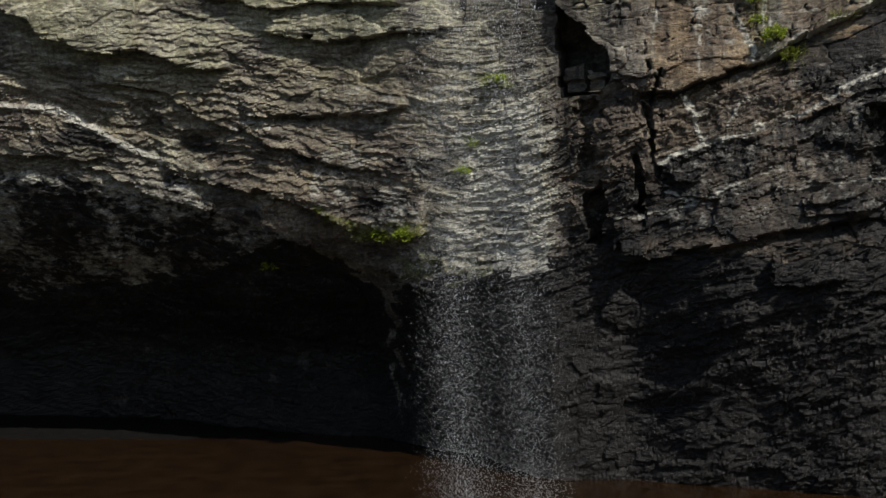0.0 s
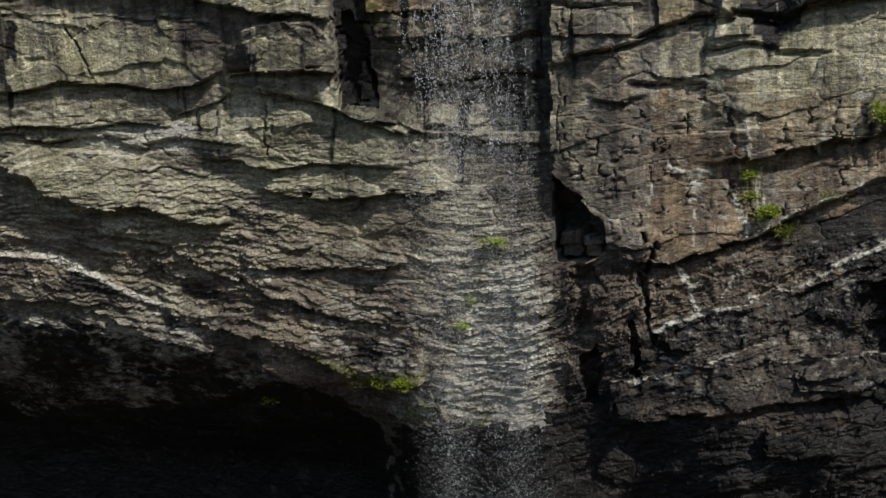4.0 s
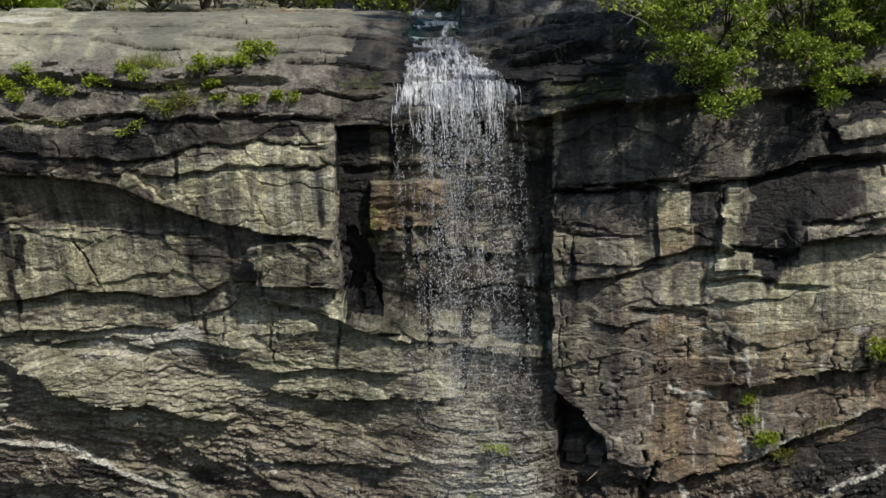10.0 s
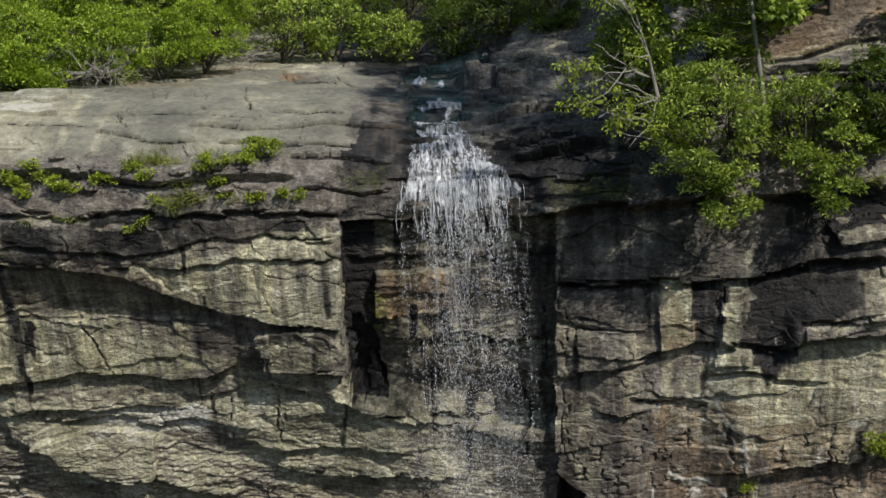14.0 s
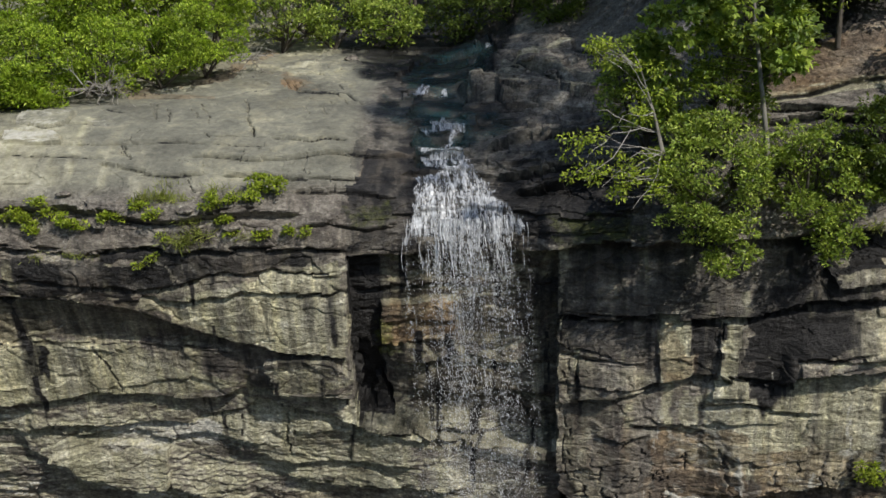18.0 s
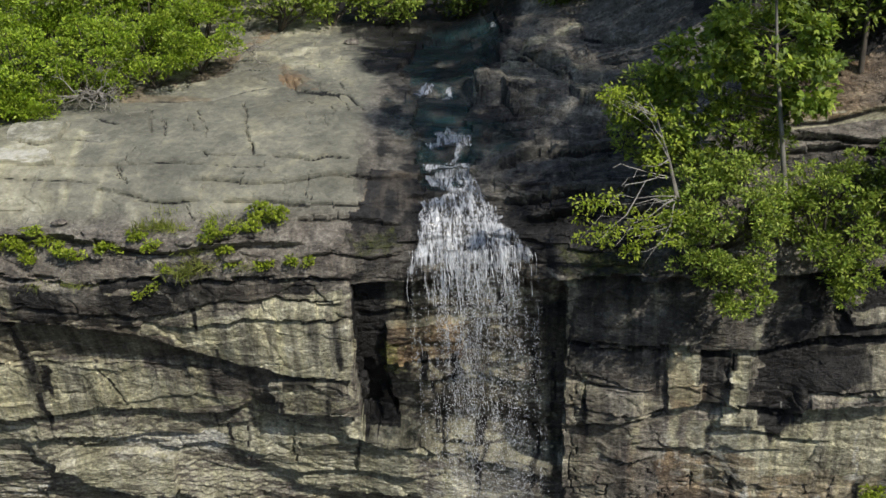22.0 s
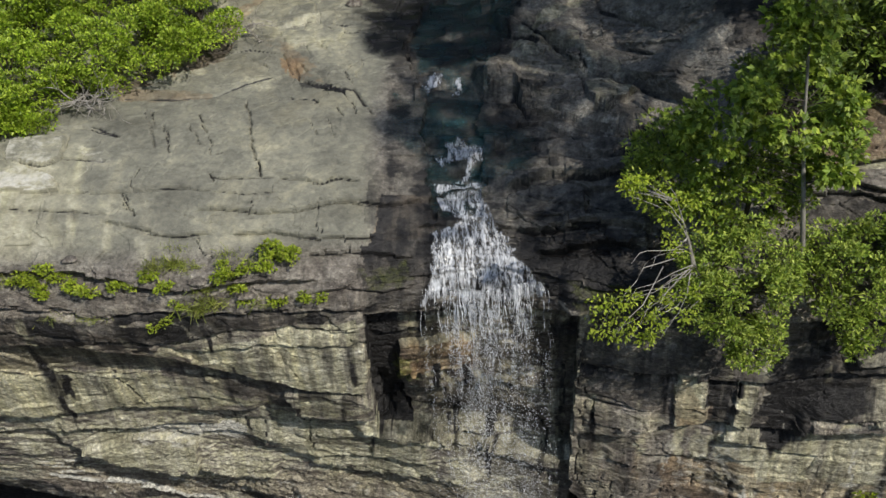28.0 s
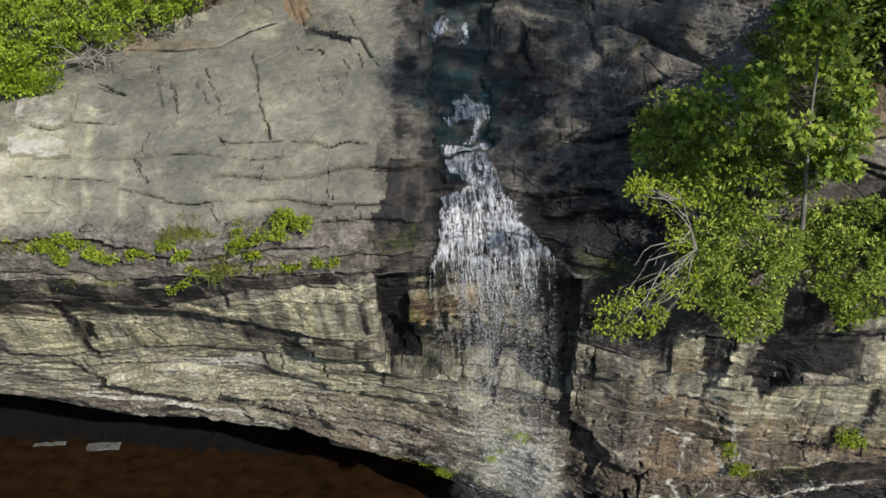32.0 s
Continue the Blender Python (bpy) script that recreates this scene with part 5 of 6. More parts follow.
patch(MOSS, [(-2.4, 5.25), (-1.5, 4.85), (-0.3, 4.85), (-0.3, 4.5), (-1.5, 4.5), (-2.2, 4.9)], 1.0, 0.8, 0.2)
patch(MOSS, [(0.6, 7.3), (1.3, 7.25), (1.3, 6.95), (0.7, 7.0)], 0.9, 0.8)
patch(MOSS, [(-1.0, 4.2), (0.9, 4.0), (0.9, 3.7), (-0.9, 3.9)], 0.6)
patch(MOSS, [(-1.1, 11.5), (-0.8, 11.4), (-0.8, 10.9), (-1.1, 10.9)], 0.7)
patch(MOSS, [(-1.5, 13.6), (-0.8, 13.7), (-0.8, 13.3), (-1.4, 13.3)], 0.3)
patch(MOSS, [(2.2, 12.9), (3.2, 12.9), (3.2, 13.4), (1.4, 13.4)], 0.35)
runs(MOSS, 4.9, 5.2, 8.3, 7.2, 0.7)
block = bounds([(-1.06, 11.84), (0.3, 11.05)], 0.0)
WET_AND_SHADE[block] *= 0.45 + 0.4 * np.clip(RAGGED[block] + 0.5, 0, 1)
WET_AND_SHADE *= 1 - 0.85 * LIME_AND_LIGHT * (S > 13)
drips = np.random.RandomState(14)
for _ in range(150):
    x0, top = drips.uniform(-7.6, 7.0), drips.choice([12.9, 12.2, 11.7, 11.2, 10.6, 10.1, 9.6])
    wide, tall = drips.uniform(0.03, 0.18), drips.uniform(0.35, 1.6)
    runs(WET_AND_SHADE if drips.uniform() < 0.45 else LICHEN_AND_LIGHT, x0, x0 + wide, top, top - tall, drips.uniform(0.5, 0.95), 0.05)
for _ in range(80):
    x0, top = drips.uniform(2.1, 7.0), drips.uniform(7.6, 10.4)
    runs(LIME_AND_LIGHT if drips.uniform() < 0.6 else IRON, x0, x0 + drips.uniform(0.02, 0.08), top, top - drips.uniform(0.3, 1.3), drips.uniform(0.6, 0.95), 0.04)
for w, amount in DARK_JOINTS:
    WET_AND_SHADE[w] = np.maximum(WET_AND_SHADE[w], 0.95 * amount)

places = np.stack([X, base_y, base_z], -1) + out_n * D[..., None]
# sunlit look of the small upward treads, painted pale into lichen and lime
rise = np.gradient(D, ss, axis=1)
lit_tread = smoothstep(0.05, 0.7, -(rise + np.roll(rise, 1, 0) + np.roll(rise, -1, 0)) / 3)
LICHEN_AND_LIGHT[:] = np.clip(LICHEN_AND_LIGHT + (0.65 - 0.55 * smoothstep(8.8, 7.0, S)) * lit_tread * (1 - 0.8 * crisp) * smoothstep(13.2, 12.4, S) * smoothstep(4.4, 5.6, S) * (1 - 0.6 * (X > 1.9)), 0, 1)
LIME_AND_LIGHT[:] = np.maximum(LIME_AND_LIGHT, (0.5 + 0.3 * smoothstep(-1.0, -3.0, X)) * lit_tread * leftward * smoothstep(9.4, 8.2, S) * smoothstep(4.4, 5.4, S) * smoothstep(0.05, 0.4, fbm(X * 0.8 + 50, skew * 2.4 + 9, 4, 0.6)))
NX, NS = X.shape
quad = (np.arange(NX - 1)[:, None] * NS + np.arange(NS - 1)[None, :])
quads = np.stack([quad, quad + NS, quad + NS + 1, quad + 1], -1)
middle_x, middle_s = (X[:-1, :-1] + X[1:, 1:]) / 2, (S[:-1, :-1] + S[1:, 1:]) / 2
belongs = np.zeros(quad.shape, int)


def rock_part(number, poly):
    """Marks the faces of one block of the cliff."""
    w = bounds(poly, 0.3)
    w = (slice(w[0].start, min(w[0].stop, NX - 1)), slice(w[1].start, min(w[1].stop, NS - 1)))
    belongs[w] = np.where(inside(poly, w, 0.7), number, belongs[w])


belongs[middle_s > 13.9] = 1
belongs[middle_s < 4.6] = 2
BLOCKS = [
    ("wedge_block", "pale streaked wedge-shaped block over a shaded joint", [(-5.4, 12.95), (-1.58, 12.85), (-1.62, 10.92), (-2.4, 11.06), (-3.2, 11.18), (-4.2, 11.48), (-4.75, 11.7), (-5.4, 12.02)]),
    ("lichen_block", "yellowish lichen-covered bed of rock", [(-9, 11.26), (-5.8, 11.24), (-4.8, 11.18), (-3.5, 10.22), (-4.15, 10.04), (-5.0, 10.02), (-5.8, 10.13), (-6.45, 10.16), (-7.7, 10.04), (-9, 9.94)]),
    ("notched_block", "small square-cut block of pale rock", [(-3.15, 10.88), (-2.85, 10.97), (-1.9, 10.91), (-1.5, 10.43), (-1.52, 10.22), (-2.2, 10.19), (-3.0, 10.28), (-3.0, 10.64), (-3.15, 10.7)]),
    ("tongue_block", "tongue of pale rock with white lime runs", [(-7.65, 8.8), (-7.25, 8.6), (-7.05, 8.3), (-6.35, 8.09), (-5.75, 8.0), (-5.42, 8.03), (-5.35, 8.3), (-5.3, 8.9), (-6.5, 9.05)]),
    ("buttress", "upright grey buttress with rust and lichen", [(1.97, 11.6), (1.97, 8.3), (2.8, 7.46), (2.8, 7.13), (3.3, 6.77), (5.0, 7.15), (5.0, 10.5), (3.3, 10.4), (2.2, 10.15)]),
    ("hollow", "black wet hollow behind the falling water", [(-1.6, 12.75), (-1.65, 9.6), (-0.9, 9.5), (-0.2, 9.1), (1.95, 9.0), (1.95, 12.75)]),
]
for i, (_, _, poly) in enumerate(BLOCKS):
    rock_part(3 + i, poly)


def split_blocks(zone, key, first):
    """Gives each jointed block of a zone its own number."""
    ids = np.unique(key[:-1, :-1][zone])
    number = np.searchsorted(ids, key[:-1, :-1])
    belongs[zone] = first + number[zone]
    return len(ids)


near_view = (np.abs(middle_x + 0.6) < 7.8)
first_block = 3 + len(BLOCKS)
face_blocks = split_blocks((belongs == 0) & near_view & (middle_s > 5.0) & (middle_s < 12.9), CELLS[3], first_block)
slab_blocks = split_blocks((belongs == 1) & near_view & (middle_x < -0.9) & (middle_s < 18.5), CELLS[120], first_block + face_blocks)
cliff = tagged(empty("cliff"), "tall overhanging grey rock cliff with wet black streaks and lichen", "cliff", kind="structure")
NAMES = [("rock_face", "layered overhanging grey-brown rock face"), ("top_slab", "bare grey sloping slab above the brow"), ("cave", "damp rock shelter under the overhang, its shade painted near-black")]
NAMES += [(n, lab) for n, lab, _ in BLOCKS] + [("rock_block", "")] * face_blocks + [("slab_plate", "")] * slab_blocks
flat_places, flat_stain, flat_growth = places.reshape(-1, 3), STAIN.reshape(-1, 4), GROWTH.reshape(-1, 4)
for i, (title, label) in enumerate(NAMES):
    chosen = quads[belongs == i]
    if not len(chosen):
        continue
    used, index = np.unique(chosen, return_inverse=True)
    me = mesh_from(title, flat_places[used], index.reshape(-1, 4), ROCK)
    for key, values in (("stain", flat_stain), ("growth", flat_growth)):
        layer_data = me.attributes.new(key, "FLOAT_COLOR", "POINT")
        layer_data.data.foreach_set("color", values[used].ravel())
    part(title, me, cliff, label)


def spot(x, s, off=0.0):
    """A place on the finished cliff, and its outward direction."""
    i, j = min(np.searchsorted(xs, x), NX - 1), min(np.searchsorted(ss, s), NS - 1)
    n = Vector(out_n[i, j])
    return Vector(places[i, j]) + n * off, n



# ---- ground, pool and hillside ----
def terrain(name, x0, x1, nx, y0, y1, ny, height, material, label, category, kind="structure"):
    gx, gy = np.linspace(x0, x1, nx), np.linspace(y0, y1, ny)
    GX, GY = np.meshgrid(gx, gy, indexing="ij")
    v = np.stack([GX, GY, height(GX, GY)], -1).reshape(-1, 3)
    q = (np.arange(nx - 1)[:, None] * ny + np.arange(ny - 1)[None, :])
    f = np.stack([q, q + ny, q + ny + 1, q + 1], -1).reshape(-1, 4)
    return tagged(new(name, mesh_from(name, v, f, material, True)), label, category, kind=kind)


terrain("ground", -900, 900, 90, -900, 29.5, 90, lambda x, y: -1.2 + 0.25 * fbm(x * 0.1, y * 0.1, 3), SOIL, "dark stony ground at the foot of the cliff", "ground")
terrain("water", -40, 26, 130, -14, 29.3, 90, lambda x, y: 0.0 + 0.012 * fbm(x * 0.9, y * 0.9, 3), POOL, "still tea-brown plunge pool below the cliff", "pool")
# bank sheet added for the dark, shaded strip behind the pool
SHORE_X, SHORE_Y = [-30, -14.5, -12, -8.8, -6.4, -3.75, -1, 2], [24.6, 24.03, 23.8, 23.3, 22.9, 23.6, 24.0, 24.0]
terrain("bank", -30, 2, 160, 17, 30, 70, lambda x, y: np.clip(0.14 * (y - np.interp(x, SHORE_X, SHORE_Y) - 0.25 * fbm(x * 1.3, y * 1.3, 3)), -0.5, 0.9) + 0.03 * fbm(x * 3, y * 3, 3), DARK_BANK,
        "near-black stony bank under the overhang, shade in its colour", "bank")
terrain("hillside", -140, 140, 160, 27.9, 220, 100,
        lambda x, y: 16.2 + (y - 27.9) * 0.36 + np.maximum(x, 0) * 0.3 + 0.6 * fbm(x * 0.13, y * 0.13, 4), SOIL,
        "wooded hillside of dark leaf litter behind the cliff", "hillside")
# unseen slope, added to keep low sky light from the cliff's undersides
terrain("hillside", -160, 160, 90, -150, 14, 60,
        lambda x, y: -2.5 + 24 * smoothstep(16, 55, np.hypot(x * 0.75, y - 12)) + 10 * smoothstep(50, 140, np.hypot(x, y)) + 1.5 * fbm(x * 0.2, y * 0.2, 4), UNSEEN_CANOPY,
        "unseen dark green slope added across the gorge to block low sky", "hillside")


# ---- plants ----
LEAF_SHAPES = {
    "oval": ([(0, 0, 0), (0.24, 0.45, 0.07), (0, 1, -0.05), (-0.24, 0.45, 0.07)], [(0, 1, 2, 3)]),
    "blade": ([(-0.02, 0, 0), (0.02, 0, 0), (0.012, 0.6, 0.06), (-0.012, 0.6, 0.06)], [(0, 1, 2, 3)]),
    "lobed": ([(0, 0, 0), (0.30, 0.22, 0.02), (0.52, 0.62, -0.06), (0.22, 0.60, 0.05), (0, 1.0, -0.06), (-0.22, 0.60, 0.05), (-0.52, 0.62, -0.06), (-0.30, 0.22, 0.02)],
              [(0, 1, 2, 3), (0, 3, 4, 5), (0, 5, 6, 7)]),
}


def leaf_cloud(name, shape, centres, aims, sizes, material, rng, droop=0.3):
    """Many leaves: each grows from its centre along its aim, turned at random about it."""
    tv, tf = LEAF_SHAPES[shape]
    tv, tf = np.array(tv, float), np.array(tf)
    n = len(centres)
    along = aims + rng.normal(0, 0.55, (n, 3))
    along[:, 2] -= droop
    along /= np.linalg.norm(along, axis=1, keepdims=True)
    up = rng.normal(0, 0.5, (n, 3)) + np.array((0.35, -0.45, 0.9))
    side = np.cross(along, up)
    side /= np.linalg.norm(side, axis=1, keepdims=True) + 1e-9
    up = np.cross(side, along)
    frame_m = np.stack([side, along, up], 1)
    v = centres[:, None, :] + np.einsum("kc,ncd->nkd", tv, frame_m) * sizes[:, None, None]
    f = tf[None] + (np.arange(n) * len(tv))[:, None, None]
    return mesh_from(name, v.reshape(-1, 3), f.reshape(-1, tf.shape[1]), material)


def tube(points, radii, sides=6):
    """A tapering limb through points."""
    pts = [Vector(p) for p in points]
    verts, faces = [], []
    for i, p in enumerate(pts):
        way = (pts[min(i + 1, len(pts) - 1)] - pts[max(i - 1, 0)]).normalized()
        side = way.orthogonal().normalized()
        other = way.cross(side)
        for k in range(sides):
            a = 2 * math.pi * k / sides
            verts.append(p + (side * math.cos(a) + other * math.sin(a)) * radii[i])
    for i in range(len(pts) - 1):
        for k in range(sides):
            j = (k + 1) % sides
            faces.append((i * sides + k, i * sides + j, (i + 1) * sides + j, (i + 1) * sides + k))
    return np.array(verts), np.array(faces)


def limb_mesh(name, limbs, material):
    verts, faces, n = [], [], 0
    for v, f in limbs:
        verts.append(v)
        faces.append(f + n)
        n += len(v)
    return mesh_from(name, np.concatenate(verts), np.concatenate(faces), material, True)


def wander(a, b, rng, bend_by=0.12, steps=6):
    a, b = np.array(a, float), np.array(b, float)
    t = np.linspace(0, 1, steps)[:, None]
    length = np.linalg.norm(b - a)
    wob = np.cumsum(rng.normal(0, bend_by * length / steps, (steps, 3)), 0)
    return a + (b - a) * t + wob * t * (1 - t) * 3


def clumps(rng, centre, radius, count, spread=1.0):
    """Centres of leaf clumps over the upper and outer part of a crown."""
    d = rng.normal(0, 1, (count, 3))
    d /= np.linalg.norm(d, axis=1, keepdims=True)
    r = rng.uniform(0.35, 1.0, count) ** 0.5 * spread
    return np.array(centre) + d * r[:, None] * np.array(radius)


def bush(name, foot, centre, radius, label, leaf, size, n_clumps, per_clump, clump_r, seed, shape="oval", category="bush", stems=5, bark=BARK_DARK, group="", droop=0.3, shell=0.3):
    """Stems from the foot to clumps of leaves about the centre."""
    rng = np.random.RandomState(seed)
    thing = tagged(empty(name, foot), label, category, group)
    cc = clumps(rng, centre, radius, n_clumps)
    limbs = []
    stem_tops = cc[rng.choice(n_clumps, min(stems, n_clumps), False)]
    thick = 0.018 + 0.022 * max(radius)
    for top in stem_tops:
        p = wander(foot, top, rng)
        limbs.append(tube(p, np.linspace(thick, thick * 0.25, len(p)), 5))
    for c in cc:
        near = stem_tops[np.argmin(np.linalg.norm(stem_tops - c, axis=1))]
        start = np.array(foot) * 0.35 + near * 0.65
        p = wander(start, c, rng, 0.2, 4)
        limbs.append(tube(p, np.linspace(thick * 0.35, 0.004, len(p)), 3))
    part("stem", limb_mesh("stem", limbs, bark), thing)
    n = n_clumps * per_clump
    d = rng.normal(0, 1, (n, 3))
    d /= np.linalg.norm(d, axis=1, keepdims=True)
    d[:, 2] = np.abs(d[:, 2]) * np.where(rng.uniform(0, 1, n) < 0.8, 1, -0.6)
    flat = np.array((1, 1, 0.6))
    at = np.repeat(cc, per_clump, 0) + d * (rng.uniform(shell, 1, n) ** 0.45)[:, None] * clump_r * flat * np.repeat(rng.uniform(0.6, 1.35, n_clumps), per_clump)[:, None]
    me = leaf_cloud("foliage", shape, at, d + np.array((0, -0.2, 0.25)), size * rng.uniform(0.55, 1.2, n), leaf, rng, droop)
    crown = part("foliage", me, thing)
    crown["kind"] = "stuff"
    return thing


# laurel thicket on the left of the slab
LAURELS = [   # foot x, y, crown height, crown radius
    (-4.75, 21.0, 0.75, 0.8), (-5.5, 20.2, 0.75, 0.8), (-6.4, 19.75, 0.75, 0.8), (-7.5, 19.1, 0.7, 0.8), (-8.3, 18.6, 0.6, 0.7), (-9.2, 18.0, 0.7, 1.0), (-7.75, 18.75, 0.3, 0.42), (-7.35, 18.75, 0.22, 0.28),
    (-4.95, 22.3, 1.3, 1.05), (-5.9, 21.6, 1.4, 1.05), (-7.1, 21.2, 1.5, 1.2), (-8.2, 20.6, 1.4, 1.1), (-9.3, 20.2, 1.5, 1.3), (-10.9, 19.2, 1.2, 1.4), (-8.6, 23.4, 2.3, 1.7),
    (-11.0, 22.0, 2.2, 1.9), (-6.4, 23.2, 1.9, 1.4), (-5.2, 24.6, 1.8, 1.5), (-12.8, 20.2, 1.8, 1.7), (-9.9, 18.4, 0.6, 0.9),
]
for i, (bx, by, h, r) in enumerate(LAURELS):
    j = np.searchsorted(cliff_base(np.array([bx]), ss)[0][0, 400:], by) + 400
    ground_z = float(cliff_base(np.array([bx]), ss)[1][0, min(j, len(ss) - 1)])
    n_domes = max(8, int(34 * r ** 1.5))
    bush("laurel_bush", (bx, by, ground_z), (bx, by - 0.1, ground_z + h), (r, r, r * 0.85), "dense glossy yellow-green laurel bush at the edge of the slab",
         LEAF_LAUREL, 0.070, n_domes, 340, 0.30, 100 + i, group="laurel bushes on the cliff top", droop=0.1, shell=0.72)

# trees and bushes that lean out over the right wall
def tree(name, trunk, radii, crown_clumps, per_clump, clump_r, leaf, size, shape, label, seed, bark=BARK_GREY, group="", branches=None, droop=0.3):
    """A trunk through points, limbs to each clump, and leaves about the clumps."""
    rng = np.random.RandomState(seed)
    thing = tagged(empty(name, trunk[0]), label, "tree", group)
    stem = part("trunk", limb_mesh("trunk", [tube(trunk, radii, 8)], bark), thing)
    pts = np.array(trunk, float)
    pts = np.concatenate([pts[i] + (pts[i + 1] - pts[i]) * np.linspace(0, 1, 12)[:, None] for i in range(len(pts) - 1)])
    pts = pts[len(pts) // 4:]
    limbs = []
    for c in np.array(crown_clumps)[::2]:
        under = c[2] - 0.25 * np.linalg.norm(c[:2] - pts[-1, :2])
        below = pts[pts[:, 2] < under] if (pts[:, 2] < under).any() else pts[:1]
        start = below[-1]
        p = wander(start, c, rng, 0.15, 5)
        limbs.append(tube(p, np.linspace(max(radii[-1], 0.008), 0.002, 5), 4))
    for b in branches or ():
        p = wander(b[0], b[1], rng, 0.25, 6)
        limbs.append(tube(p, np.linspace(0.010, 0.003, 6), 4))
    part("limb", limb_mesh("limb", limbs, TWIG if branches else BARK_DARK), stem)["kind"] = "stuff"
    cc = np.array(crown_clumps, float)
    n = len(cc) * per_clump
    d = rng.normal(0, 1, (n, 3))
    d /= np.linalg.norm(d, axis=1, keepdims=True)
    at = np.repeat(cc, per_clump, 0) + d * (rng.uniform(0.1, 1, n) ** 0.6)[:, None] * clump_r * np.array((1, 1, 0.6)) * np.repeat(rng.uniform(0.6, 1.3, len(cc)), per_clump)[:, None]
    foliage = part("foliage", leaf_cloud("foliage", shape, at, d, size * rng.uniform(0.6, 1.2, n), leaf, rng, droop), thing)
    foliage["kind"] = "stuff"
    return thing


rng = np.random.RandomState(5)
crown = np.concatenate([clumps(rng, (4.65, 14.85, 16.75), (0.85, 0.65, 1.25), 40), clumps(rng, (4.75, 15.0, 18.0), (0.55, 0.5, 0.6), 18), clumps(rng, (3.8, 15.1, 16.2), (0.65, 0.6, 0.75), 24), clumps(rng, (5.15, 14.75, 15.9), (0.45, 0.5, 0.55), 16)])
tree("maple_tree", [(5.05, 15.15, 13.4), (5.0, 14.85, 13.9), (4.95, 14.7, 14.5), (4.85, 14.68, 15.3), (4.75, 14.75, 16.3), (4.7, 14.8, 17.3), (4.75, 14.9, 18.3)], [0.055, 0.048, 0.042, 0.034, 0.025, 0.018, 0.008],
     crown, 46, 0.21, LEAF_MAPLE, 0.12, "lobed", "slender pale-barked maple with bright green lobed leaves on the cliff edge", 21)
bush("shrub", (4.2, 15.2, 13.4), (4.0, 14.45, 14.05), (0.92, 0.6, 0.95), "dense rounded green shrub hanging over the cliff edge", LEAF_BUSH, 0.068, 90, 120, 0.19, 31, stems=8)
bush("shrub", (4.4, 15.1, 13.3), (4.35, 14.4, 13.0), (0.42, 0.3, 0.45), "drooping green shrub below the cliff edge", LEAF_BUSH, 0.075, 26, 80, 0.16, 32)
bush("shrub", (5.7, 15.0, 13.4), (5.7, 14.6, 14.1), (0.9, 0.55, 0.85), "leafy green shrub at the foot of a maple", LEAF_BUSH, 0.075, 66, 100, 0.19, 33)
bush("shrub", (6.0, 14.95, 13.2), (5.95, 14.45, 13.05), (0.32, 0.3, 0.35), "small bright shrub hanging from the cliff edge", LEAF_MAPLE, 0.08, 18, 70, 0.15, 34)
bush("shrub", (4.4, 15.7, 14.2), (4.15, 15.05, 15.05), (0.85, 0.4, 0.7), "dense green shrub under a maple", LEAF_MAPLE, 0.085, 56, 100, 0.20, 38)
bush("shrub", (3.5, 16.4, 14.3), (3.35, 15.7, 15.3), (0.75, 0.6, 0.85), "shaded green shrub behind the maple", LEAF_BUSH, 0.09, 60, 80, 0.22, 35)
bush("shrub", (6.6, 15.1, 13.6), (6.75, 14.7, 14.4), (0.6, 0.5, 0.8), "dark green shrub on the cliff edge", LEAF_FOREST, 0.09, 50, 80, 0.2, 36)
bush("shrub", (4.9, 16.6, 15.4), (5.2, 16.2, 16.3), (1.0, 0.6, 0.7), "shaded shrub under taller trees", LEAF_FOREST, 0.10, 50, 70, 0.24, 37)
spray = np.concatenate([clumps(rng, (2.55, 13.75, 15.95), (0.5, 0.3, 0.22), 13), clumps(rng, (2.95, 13.9, 15.4), (0.3, 0.3, 0.5), 10),
                        clumps(rng, (1.95, 12.9, 14.65), (0.3, 0.25, 0.45), 11), clumps(rng, (2.35, 13.2, 14.4), (0.3, 0.25, 0.4), 10), clumps(rng, (2.9, 13.7, 14.3), (0.35, 0.25, 0.3), 7)])
tree("leaning_tree", [(3.95, 15.5, 13.5), (3.6, 14.8, 13.9), (3.3, 14.3, 14.5), (3.1, 14.0, 15.1), (2.9, 13.9, 15.7)], [0.045, 0.04, 0.032, 0.02, 0.007],
     spray, 40, 0.16, LEAF_LEDGE, 0.062, "oval", "thin tree leaning out from the cliff edge with sparse yellow-green leaves", 22,
     branches=[((3.1, 14.0, 15.1), (2.2, 13.5, 16.0)), ((3.0, 13.9, 15.4), (2.5, 13.6, 16.1)), ((2.9, 13.8, 14.9), (2.0, 13.0, 14.6)), ((2.7, 13.6, 14.9), (1.95, 12.9, 14.3)), ((3.2, 14.2, 14.8), (2.35, 13.4, 14.9)), ((3.2, 14.2, 14.8), (2.2, 13.2, 15.2)), ((3.1, 14.0, 15.1), (2.5, 13.4, 15.0)), ((3.3, 14.3, 14.5), (2.2, 13.0, 14.2)), ((3.3, 14.3, 14.5), (2.7, 13.5, 13.8))])

# woods behind the slab
def ground_at(x, y):
    yy, zz = cliff_base(np.array([float(x)]), ss)
    k = np.searchsorted(ss, 14.0)
    return float(np.interp(y, yy[0, k:], zz[0, k:])) if y < yy[0, -1] else 16.2 + (y - 27.9) * 0.36 + max(x, 0) * 0.3


